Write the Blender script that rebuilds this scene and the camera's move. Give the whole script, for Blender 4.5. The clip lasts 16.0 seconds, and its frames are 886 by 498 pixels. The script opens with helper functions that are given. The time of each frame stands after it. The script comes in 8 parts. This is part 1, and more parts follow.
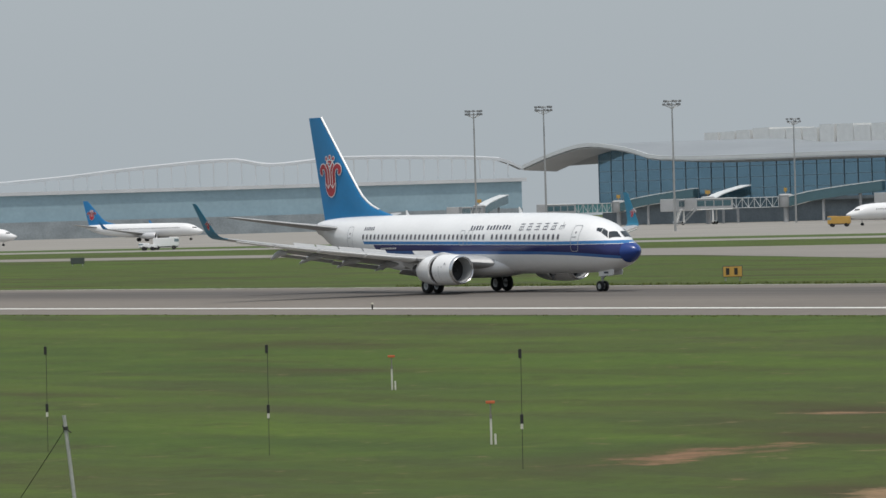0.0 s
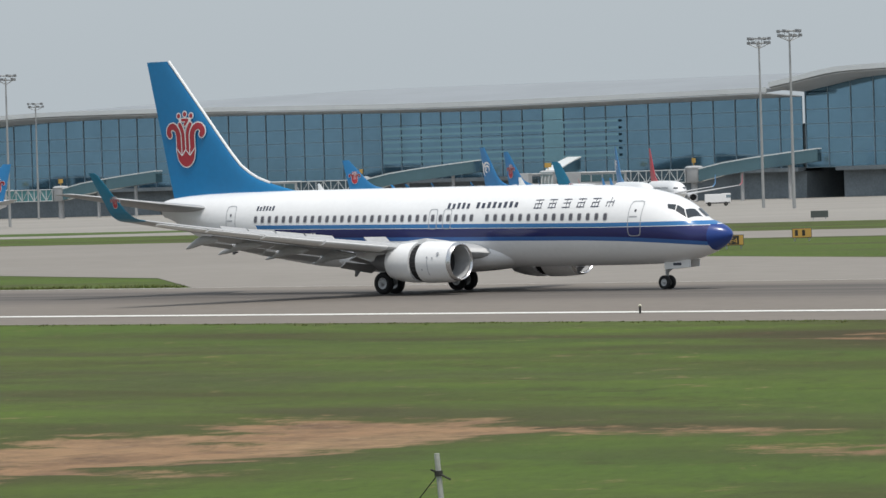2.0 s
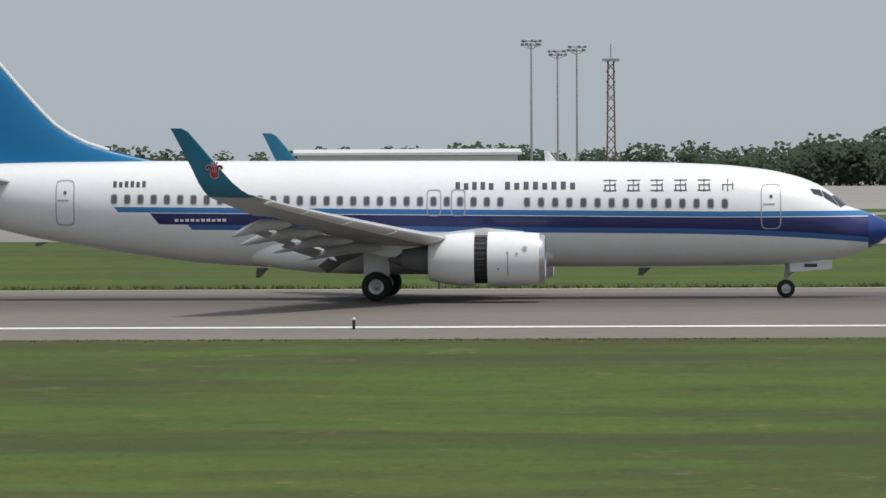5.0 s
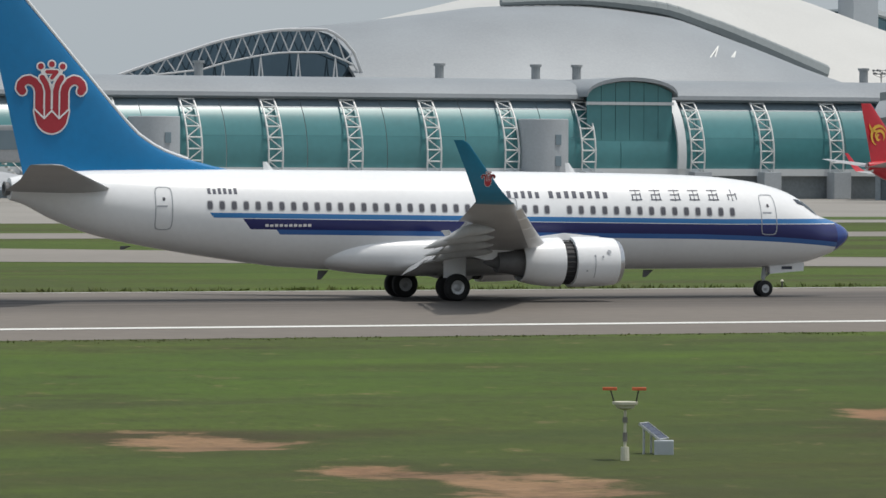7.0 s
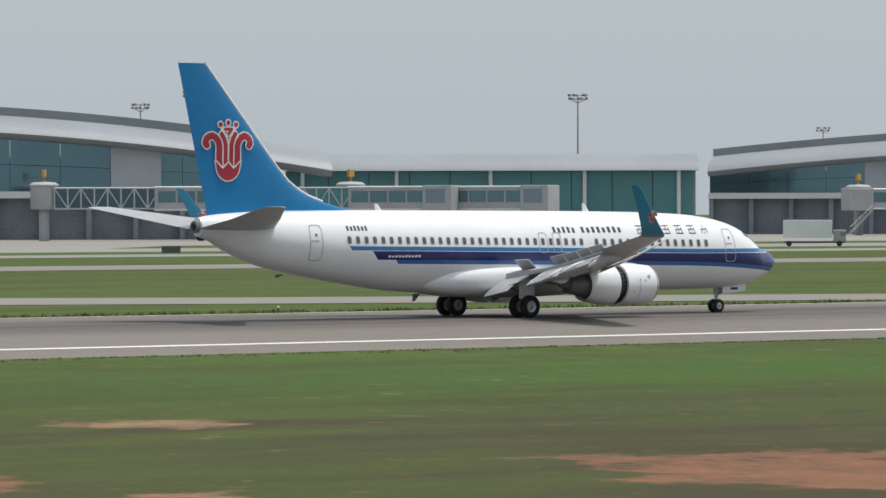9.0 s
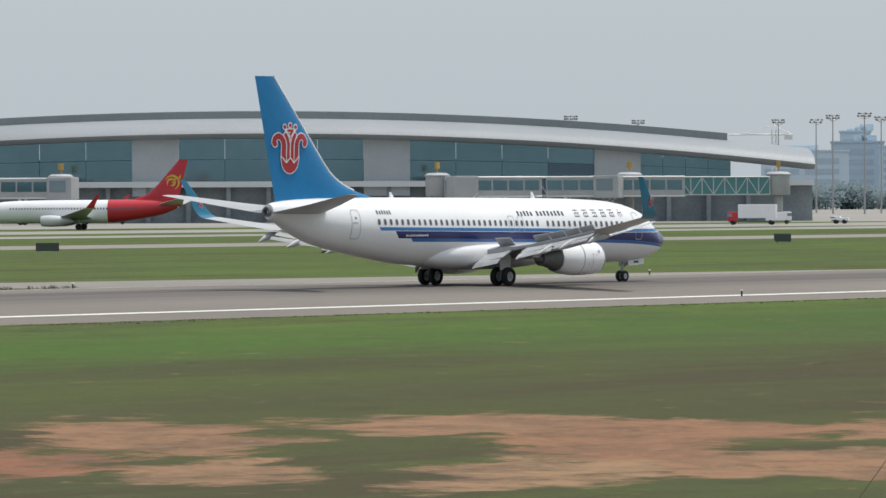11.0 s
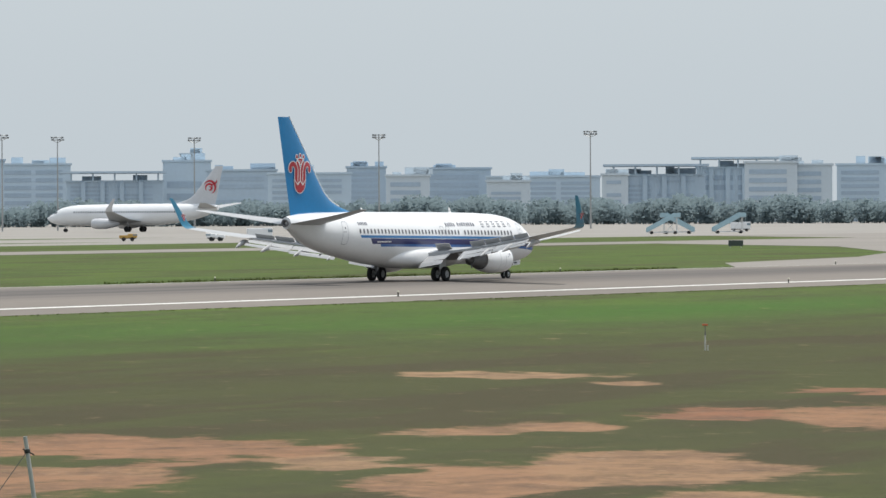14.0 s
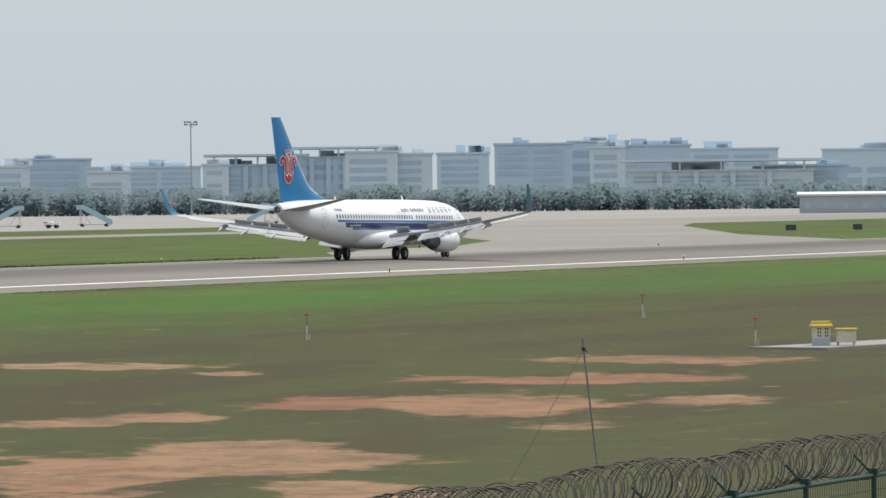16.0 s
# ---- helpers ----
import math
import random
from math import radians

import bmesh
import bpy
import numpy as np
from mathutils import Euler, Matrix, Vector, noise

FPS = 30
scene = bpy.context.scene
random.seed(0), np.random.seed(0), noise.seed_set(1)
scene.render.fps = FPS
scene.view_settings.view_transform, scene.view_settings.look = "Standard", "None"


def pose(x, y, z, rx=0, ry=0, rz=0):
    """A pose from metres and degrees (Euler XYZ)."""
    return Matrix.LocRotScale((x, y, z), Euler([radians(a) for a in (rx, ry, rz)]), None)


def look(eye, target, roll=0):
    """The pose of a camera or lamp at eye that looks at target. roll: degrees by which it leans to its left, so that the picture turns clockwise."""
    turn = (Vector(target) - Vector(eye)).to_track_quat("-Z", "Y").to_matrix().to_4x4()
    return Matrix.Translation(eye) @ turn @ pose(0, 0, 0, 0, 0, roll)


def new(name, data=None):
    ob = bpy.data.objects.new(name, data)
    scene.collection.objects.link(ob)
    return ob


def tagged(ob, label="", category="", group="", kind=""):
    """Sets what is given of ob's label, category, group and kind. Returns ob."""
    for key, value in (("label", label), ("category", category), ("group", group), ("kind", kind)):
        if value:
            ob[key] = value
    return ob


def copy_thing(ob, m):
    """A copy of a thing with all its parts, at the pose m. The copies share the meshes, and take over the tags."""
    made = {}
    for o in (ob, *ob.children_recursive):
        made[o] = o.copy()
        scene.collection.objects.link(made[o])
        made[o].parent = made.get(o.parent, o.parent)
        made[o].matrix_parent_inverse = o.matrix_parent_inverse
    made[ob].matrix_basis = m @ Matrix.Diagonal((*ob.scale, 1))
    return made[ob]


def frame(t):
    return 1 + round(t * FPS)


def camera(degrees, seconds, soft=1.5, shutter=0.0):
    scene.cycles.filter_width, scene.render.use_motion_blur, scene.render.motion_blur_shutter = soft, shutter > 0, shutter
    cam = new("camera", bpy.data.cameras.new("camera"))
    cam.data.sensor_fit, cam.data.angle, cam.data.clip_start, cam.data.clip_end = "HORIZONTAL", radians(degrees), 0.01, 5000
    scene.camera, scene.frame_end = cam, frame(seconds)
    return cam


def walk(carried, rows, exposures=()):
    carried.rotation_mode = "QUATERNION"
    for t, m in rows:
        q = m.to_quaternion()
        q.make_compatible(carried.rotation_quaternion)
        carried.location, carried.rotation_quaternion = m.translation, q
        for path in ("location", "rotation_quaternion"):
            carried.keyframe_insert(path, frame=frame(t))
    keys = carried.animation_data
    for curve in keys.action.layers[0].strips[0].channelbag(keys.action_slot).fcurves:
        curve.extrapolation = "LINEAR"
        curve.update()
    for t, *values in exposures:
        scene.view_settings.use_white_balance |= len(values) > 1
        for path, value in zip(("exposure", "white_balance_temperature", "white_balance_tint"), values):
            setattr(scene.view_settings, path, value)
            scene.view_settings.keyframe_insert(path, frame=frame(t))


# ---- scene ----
# The camera stands on one spot by the fence and pans after the landing airliner.
EYE = (0.0, 0.0, 5.4)
cam = camera(10.115, 16.0, soft=1.5)


def aim(az, tilt, roll):
    """Pose of the panning camera: azimuth clockwise from +y, tilt up, roll, in degrees."""
    a, e = radians(az), radians(tilt)
    way = Vector((math.sin(a) * math.cos(e), math.cos(a) * math.cos(e), math.sin(e)))
    return look(EYE, Vector(EYE) + 100 * way, roll)


PAN = [
    (0.0, -55.734, -0.406, -1.673), (0.5, -52.373, -0.563, -1.412), (1.0, -49.052, -0.683, -1.466),
    (1.5, -44.788, -0.622, -1.447), (2.0, -40.657, -0.724, -1.711), (2.5, -35.39, -0.79, -1.822),
    (3.0, -30.229, -0.902, -1.801), (3.6, -22.6, -0.95, -1.45), (4.4, -11.6, -1.0, -0.75), (5.0, -3.1, -1.03, -0.3),
    (5.5, 4.02, -1.035, -0.095), (6.0, 10.58, -1.018, 0.457),
    (6.5, 16.686, -1.028, 0.406), (7.0, 22.435, -0.909, 0.181), (7.5, 27.367, -0.701, 0.249),
    (8.0, 32.067, -0.602, 0.103), (8.6, 36.75, -0.5, 0.0), (9.3, 41.35, -0.43, -0.2), (10.0, 45.45, -0.39, -0.33),
    (10.5, 48.102, -0.408, -0.327), (11.0, 50.463, -0.597, -0.209),
    (11.5, 52.714, -0.567, 0.03), (12.0, 54.467, -0.573, 0.252), (12.5, 55.954, -0.62, 0.01),
    (13.0, 57.449, -0.453, -0.373), (13.5, 59.01, -0.427, -0.283), (14.0, 60.498, -0.433, -0.296),
    (14.5, 61.633, -0.566, -0.291), (15.0, 62.847, -0.573, -0.522), (15.5, 64.017, -0.6, -0.673),
    (16.0, 65.06, -0.582, -0.615)]
walk(cam, [(t, aim(a, e, r)) for t, a, e, r in PAN], exposures=[(0.0, 0.02), (0.5, 0.22), (1.0, 0.26), (2.5, 0.20), (3.5, 0.11), (6.5, 0.08), (8.0, 0.19), (10.5, 0.3), (11.5, 0.38), (16.0, 0.50)])

# ---- world, sun ----
SUN_WAY = Vector((0.30, -0.16, 1.0)).normalized()
world = bpy.data.worlds.new("sky")
scene.world = world
world.use_nodes = True
wn, wl = world.node_tree.nodes, world.node_tree.links
wn.clear()
sky = wn.new("ShaderNodeTexSky")
sky.sky_type, sky.sun_disc = "NISHITA", False
sky.sun_elevation = math.asin(SUN_WAY.z)
sky.sun_rotation = math.atan2(SUN_WAY.x, SUN_WAY.y)
sky.air_density, sky.dust_density, sky.ozone_density = 1.0, 6.0, 1.0
veil = wn.new("ShaderNodeMix")
veil.data_type = "RGBA"
veil.inputs[0].default_value = 0.72
veil.inputs[7].default_value = (4.3, 4.82, 5.2, 1)
bg, wout = wn.new("ShaderNodeBackground"), wn.new("ShaderNodeOutputWorld")
bg.inputs[1].default_value = 0.12
wl.new(sky.outputs[0], veil.inputs[6])
wl.new(veil.outputs[2], bg.inputs[0])
wl.new(bg.outputs[0], wout.inputs[0])
sun = new("sun", bpy.data.lights.new("sun", "SUN"))
sun.data.energy, sun.data.angle, sun.data.color = 2.3, radians(2.5), (1.0, 0.96, 0.9)
sun.matrix_world = look(SUN_WAY * 500, (0, 0, 0))


# ---- materials ----
def material(name, color, rough=0.6, metal=0.0, vary=0.15, scale=1.0, fine=12.0, bump=0.0, second=None, spec=0.5, by_object=0.0):
    """Procedural paint or stone: two scales of variation, optional relief, optional second colour."""
    m = bpy.data.materials.new(name)
    m.use_nodes = True
    n, l = m.node_tree.nodes, m.node_tree.links
    b = n["Principled BSDF"]
    b.inputs["Roughness"].default_value, b.inputs["Metallic"].default_value = rough, metal
    b.inputs["Specular IOR Level"].default_value = spec
    co = n.new("ShaderNodeTexCoord")
    big, small = n.new("ShaderNodeTexNoise"), n.new("ShaderNodeTexNoise")
    big.inputs["Scale"].default_value, small.inputs["Scale"].default_value = scale, scale * fine
    big.inputs["Detail"].default_value = 5
    l.new(co.outputs["Object"], big.inputs["Vector"]), l.new(co.outputs["Object"], small.inputs["Vector"])
    mix = n.new("ShaderNodeMix")
    mix.data_type = "RGBA"
    c2 = second or tuple(max(0, c * (1 - 1.6 * vary)) for c in color)
    mix.inputs[6].default_value, mix.inputs[7].default_value = (*color, 1), (*c2, 1)
    add = n.new("ShaderNodeMath")
    add.operation = "MULTIPLY_ADD"
    add.inputs[1].default_value, add.inputs[2].default_value = 0.45, -0.06
    l.new(small.outputs["Fac"], add.inputs[0])
    add2 = n.new("ShaderNodeMath")
    add2.operation = "MULTIPLY_ADD"
    add2.use_clamp = True
    add2.inputs[1].default_value = 0.75
    l.new(big.outputs["Fac"], add2.inputs[0]), l.new(add.outputs[0], add2.inputs[2])
    ramp = n.new("ShaderNodeMapRange")
    ramp.inputs[1].default_value, ramp.inputs[2].default_value = 0.32, 0.78
    l.new(add2.outputs[0], ramp.inputs[0])
    l.new(ramp.outputs[0], mix.inputs[0])
    tone = mix.outputs[2]
    if by_object:
        info, hsv = n.new("ShaderNodeObjectInfo"), n.new("ShaderNodeHueSaturation")
        mr = n.new("ShaderNodeMapRange")
        mr.inputs[3].default_value, mr.inputs[4].default_value = 1 - by_object, 1 + by_object
        l.new(info.outputs["Random"], mr.inputs[0]), l.new(mr.outputs[0], hsv.inputs["Value"])
        l.new(tone, hsv.inputs["Color"])
        tone = hsv.outputs[0]
    l.new(tone, b.inputs["Base Color"])
    if bump:
        bp = n.new("ShaderNodeBump")
        bp.inputs["Strength"].default_value = bump
        bp.inputs["Distance"].default_value = 0.02
        l.new(small.outputs["Fac"], bp.inputs["Height"])
        l.new(bp.outputs[0], b.inputs["Normal"])
    return m


def pane_material(name, color, rough=0.12, metal=0.0):
    m = material(name, color, rough, metal, 0.12, 0.08, 9.0)
    m.node_tree.nodes["Principled BSDF"].inputs["Specular IOR Level"].default_value = 0.6
    return m


# ---- mesh helpers ----
def part(name, bm, mat, parent=None, label="", smooth=False):
    """Links a bmesh as one mesh object, under a thing if given."""
    me = bpy.data.meshes.new(name)
    bm.normal_update()
    bm.to_mesh(me)
    bm.free()
    me.materials.append(mat)
    if smooth:
        me.shade_smooth()
        me.set_sharp_from_angle(angle=0.75)
    ob = new(name, me)
    ob.parent = parent
    if label:
        ob["label"] = label
    return ob


def again(ob, m, parent=None):
    """Another object on the same mesh."""
    o = new(ob.name.split(".")[0], ob.data)
    o.parent = parent if parent is not None else ob.parent
    o.matrix_basis = m
    for key in ob.keys():
        o[key] = ob[key]
    return o


def empty(name, m=None):
    ob = new(name)
    ob.matrix_basis = m or Matrix()
    return ob


def box(bm, x0, x1, y0, y1, z0, z1, bevel=0.0):
    r = bmesh.ops.create_cube(bm, size=1.0, matrix=Matrix.LocRotScale(((x0 + x1) / 2, (y0 + y1) / 2, (z0 + z1) / 2), None, (abs(x1 - x0), abs(y1 - y0), abs(z1 - z0))))
    if bevel:
        es = list({e for v in r["verts"] for e in v.link_edges})
        bmesh.ops.bevel(bm, geom=es, offset=bevel, segments=2, affect="EDGES", profile=0.7)
    return bm


def rod(bm, p, q, r0, r1=None, seg=10, cap=True):
    """A tapered round bar from p to q."""
    p, q = Vector(p), Vector(q)
    d = q - p
    m = Matrix.Translation((p + q) / 2) @ d.to_track_quat("Z", "Y").to_matrix().to_4x4()
    bmesh.ops.create_cone(bm, cap_ends=cap, segments=seg, radius1=r0, radius2=r0 if r1 is None else r1, depth=d.length, matrix=m)
    return bm


def loft(bm, rings, close=True, cap=True):
    """Skin between rings of equal point count."""
    vs = [[bm.verts.new(p) for p in r] for r in rings]
    k = len(vs[0])
    for a, b in zip(vs, vs[1:]):
        for i in range(k if close else k - 1):
            j = (i + 1) % k
            try:
                bm.faces.new((a[i], a[j], b[j], b[i]))
            except ValueError:
                pass
    if cap and close:
        for r in (vs[0], list(reversed(vs[-1]))):
            try:
                bm.faces.new(r)
            except ValueError:
                pass
    bmesh.ops.recalc_face_normals(bm, faces=bm.faces)
    return bm


def spun(bm, prof, seg=32, axis="x", centre=(0, 0, 0)):
    """Surface of revolution of (along, radius) pairs about an axis through centre."""
    rings = []
    c = Vector(centre)
    for a, r in prof:
        ring = []
        for i in range(seg):
            t = 2 * math.pi * i / seg
            u, w = r * math.cos(t), r * math.sin(t)
            ring.append(c + (Vector((a, u, w)) if axis == "x" else Vector((u, w, a)) if axis == "z" else Vector((u, a, w))))
        rings.append(ring)
    return loft(bm, rings, True, False)


def slab(bm, outline, z0, z1):
    """A prism over an outline of (x, y)."""
    lo = [bm.verts.new((x, y, z0)) for x, y in outline]
    hi = [bm.verts.new((x, y, z1)) for x, y in outline]
    k = len(lo)
    bm.faces.new(hi)
    bm.faces.new(list(reversed(lo)))
    for i in range(k):
        j = (i + 1) % k
        bm.faces.new((lo[i], lo[j], hi[j], hi[i]))
    bmesh.ops.recalc_face_normals(bm, faces=bm.faces)
    return bm


def lerp_table(table, x, col):
    """Smooth (monotone) reading of a table of rows sorted by falling x."""
    n = len(table)
    for i in range(n - 1):
        a, b = table[i], table[i + 1]
        if a[0] >= x >= b[0]:
            def slope(k):
                if k == 0 or k == n - 1:
                    return (table[min(k + 1, n - 1)][col] - table[max(k - 1, 0)][col]) / (table[min(k + 1, n - 1)][0] - table[max(k - 1, 0)][0])
                d0 = (table[k][col] - table[k - 1][col]) / (table[k][0] - table[k - 1][0])
                d1 = (table[k + 1][col] - table[k][col]) / (table[k + 1][0] - table[k][0])
                return 0.0 if d0 * d1 <= 0 else 2 * d0 * d1 / (d0 + d1)
            hh = b[0] - a[0]
            u = (x - a[0]) / hh
            return ((2 * u**3 - 3 * u * u + 1) * a[col] + (u**3 - 2 * u * u + u) * hh * slope(i)
                    + (-2 * u**3 + 3 * u * u) * b[col] + (u**3 - u * u) * hh * slope(i + 1))
    return table[0][col] if x > table[0][0] else table[-1][col]


# ---- ground ----
def ground_z(y):
    """Height of the airfield across the runway; the verge falls towards the fence."""
    pts = ((-6000, -2.2), (-40, -2.2), (27, -1.75), (70, -1.35), (120, -0.8), (158.2, -0.35), (159.2, -0.33), (159.8, -0.9), (217, -0.9), (218.2, -0.34), (220, -0.3), (6000, -0.3))
    for (a, za), (b, zb) in zip(pts, pts[1:]):
        if a <= y <= b:
            return za + (zb - za) * (y - a) / (b - a)
    return -0.3


BARE = []


def bare(x, y, rx, ry, s=1.0, tone=0.5, turn=0.0):
    """A worn patch of bare soil in the verge: centre, half lengths, strength, reddishness."""
    BARE.append((x, y, rx, ry, s, tone, math.cos(turn), math.sin(turn)))


bare(-107, 80.6, 2.7, 4.6, 0.60, 0.60, 0.36)
bare(-120, 96.4, 2.0, 1.5, 0.60, 0.30, 0.28)
bare(-88, 75.8, 3.7, 3.6, 1.00, 0.10, 0.43)
bare(-112, 97.0, 2.0, 1.3, 0.90, 0.20, 0.32)
bare(-88, 89.3, 3.5, 8.0, 1.00, 0.35, 0.28)
bare(-86, 95.8, 3.9, 5.5, 0.85, 0.15, 0.26)
bare(-102, 149.2, 9.1, 5.4, 0.90, 0.40, -0.12)
bare(-85, 97.8, 2.3, 4.1, 0.60, 0.30, 0.08)
bare(-79, 100.5, 6.3, 2.5, 0.42, 0.30, 0.06)
bare(-69, 94.2, 5.0, 2.6, 0.42, 0.30, 0.09)
bare(172.3, 94.2, 3.9, 3.6, 0.85, 0.20, -1.07)
bare(168.7, 87.6, 2.0, 2.0, 0.70, 0.30, -1.09)
bare(148.1, 73.5, 2.6, 6.5, 0.95, 0.90, -1.11)
bare(137.1, 72.9, 2.5, 3.6, 0.90, 0.50, -1.08)
bare(131.9, 74.9, 2.0, 2.0, 0.75, 0.30, -1.05)
bare(109.3, 61.2, 3.2, 10.2, 0.97, 0.55, -1.06)
bare(117.1, 59.7, 3.9, 9.9, 0.97, 0.40, -1.10)
bare(106.0, 52.0, 2.9, 6.9, 0.90, 0.35, -1.11)
bare(116.4, 68.6, 1.4, 3.9, 0.75, 0.10, -1.04)
bare(189.0, 77.4, 5.8, 5.6, 0.90, 0.65, -1.18)
bare(169.4, 74.1, 6.1, 5.1, 0.95, 0.85, -1.16)
bare(149.6, 67.9, 4.7, 9.2, 0.95, 0.60, -1.14)
bare(155.6, 62.8, 3.1, 5.4, 0.85, 0.45, -1.19)
bare(138.1, 60.2, 2.2, 3.8, 0.60, 0.20, -1.16)
bare(113.5, 84.3, 6.0, 6.9, 0.97, 0.75, -0.93)
bare(119.5, 78.8, 6.0, 8.7, 0.95, 0.65, -0.99)
bare(105.0, 73.1, 5.0, 7.2, 0.90, 0.50, -0.96)
bare(97.9, 76.4, 3.7, 6.3, 0.80, 0.30, -0.91)
bare(115.1, 68.6, 2.1, 5.4, 0.80, 0.25, -1.03)
bare(133.6, 74.7, 2.1, 2.9, 0.80, 0.50, -1.06)
bare(102.3, 71.7, 6.4, 6.8, 0.95, 0.60, -0.96)
bare(89.2, 92.8, 6.5, 10.7, 0.97, 0.95, -0.77)
bare(100.5, 93.8, 4.6, 9.2, 0.90, 0.60, -0.82)
bare(111.1, 91.0, 6.5, 6.8, 0.95, 0.55, -0.88)
bare(107.1, 82.0, 4.4, 10.7, 0.92, 0.75, -0.92)
bare(89.3, 80.3, 3.1, 7.0, 0.85, 0.45, -0.84)
bare(92.9, 74.9, 3.5, 5.8, 0.85, 0.35, -0.89)
bare(60.4, 107.4, 4.9, 5.3, 0.97, 0.12, -0.51)
bare(62.2, 102.6, 5.0, 5.6, 0.95, 0.25, -0.55)
bare(58.2, 96.6, 2.0, 5.2, 0.85, 0.60, -0.54)
bare(65.1, 98.4, 3.6, 4.0, 0.95, 0.90, -0.58)
bare(85.9, 117.7, 3.3, 2.8, 0.85, 0.15, -0.63)
bare(66.3, 89.3, 1.8, 5.3, 0.80, 0.40, -0.64)
bare(61.4, 91.1, 2.9, 4.8, 0.60, 0.50, -0.59)
bare(38.9, 109.1, 2.3, 3.2, 0.90, 0.30, -0.34)
bare(39.5, 99.2, 1.4, 1.6, 0.75, 0.50, -0.38)
bare(40.6, 93.8, 2.3, 3.5, 0.75, 0.30, -0.41)
bare(59.0, 113.6, 1.2, 4.4, 0.75, 0.50, -0.48)
bare(-89.5, 91.5, 5.0, 9.0, 1.00, 0.25, 0.78)
bare(-90, 99, 4.0, 7.0, 0.85, 0.35, 0.78)
bare(-87.5, 100.5, 4.0, 5.0, 0.8, 0.3, 0.7)



def make_ground():
    xs = sorted(set([-5200, -3500, -2400, -1700, -1200, -900, -700, -550, -450] + [-400 + 8 * i for i in range(25)] + [-200 + 1.25 * i for i in range(440)] + [350 + 12 * i for i in range(10)] + [480, 560, 680, 850, 1100, 1500, 2100, 3000, 4200, 5200]))
    ys = sorted(set([-3000, -900, -300, -100, -40, 0, 14] + [22 + 1.0 * i for i in range(136)] + [158.2, 159.2, 159.8, 217, 218.2, 220, 240, 280, 340, 420, 560, 800, 1200, 2000, 3200, 5200]))
    nx, ny = len(xs), len(ys)
    verts, soil, red, dry, lush = [], [], [], [], []
    for y in ys:
        for x in xs:
            lump = 0.10 * noise.noise((x * 0.05, y * 0.07, 0)) + 0.05 * noise.noise((x * 0.31, y * 0.4, 3)) if 14 < y < 158 else 0.0
            s = r = worn = 0.0
            if 22 <= y < 160 and -210 < x < 360:
                wob = 0.5 * noise.noise((x * 0.06, y * 0.20, 7)) + 0.4 * noise.noise((x * 0.17, y * 0.5, 1)) + 0.3 * noise.noise((x * 0.45, y * 0.9, 4))
                for bx, by, rx, ry, st, tone, c, sn in BARE:
                    dx, dy = x - bx, y - by
                    u, w = (dx * c + dy * sn) / rx, (dy * c - dx * sn) / ry
                    far = math.hypot(u, w)
                    worn = max(worn, min(1.0, max(0.0, (2.1 - far + wob) * 0.8)) * st)
                    d = 1.06 - far + wob
                    v = min(1.0, max(0.0, d * 2.2)) * st
                    if v > s:
                        s, r = v, tone
            verts.append((x, y, ground_z(y) + lump - 0.05 * s))
            soil.append(s), red.append(r)
            u = min(1.0, max(0.0, (x + 40) / 190))
            lush.append(u * max(0.0, 1 - abs(y - 136) / 20) * (0.75 + 0.5 * noise.noise((x * 0.02, y * 0.05, 11))))
            dry.append(max(0.9 * worn, u * u * (3 - 2 * u) * (1.0 if y < 100 else max(0.0, 1 - (y - 100) / 50))))
    faces = [(j * nx + i, j * nx + i + 1, (j + 1) * nx + i + 1, (j + 1) * nx + i) for j in range(ny - 1) for i in range(nx - 1)]
    me = bpy.data.meshes.new("ground")
    me.from_pydata(verts, [], faces)
    for key, vals in (("soil", soil), ("red", red), ("dry", dry), ("lush", lush)):
        at = me.attributes.new(key, "FLOAT", "POINT")
        at.data.foreach_set("value", vals)
    me.shade_smooth()
    me.materials.append(GRASS_GROUND)
    return tagged(new("ground", me), "green mown airfield grass with worn sandy patches", "ground", kind="structure")


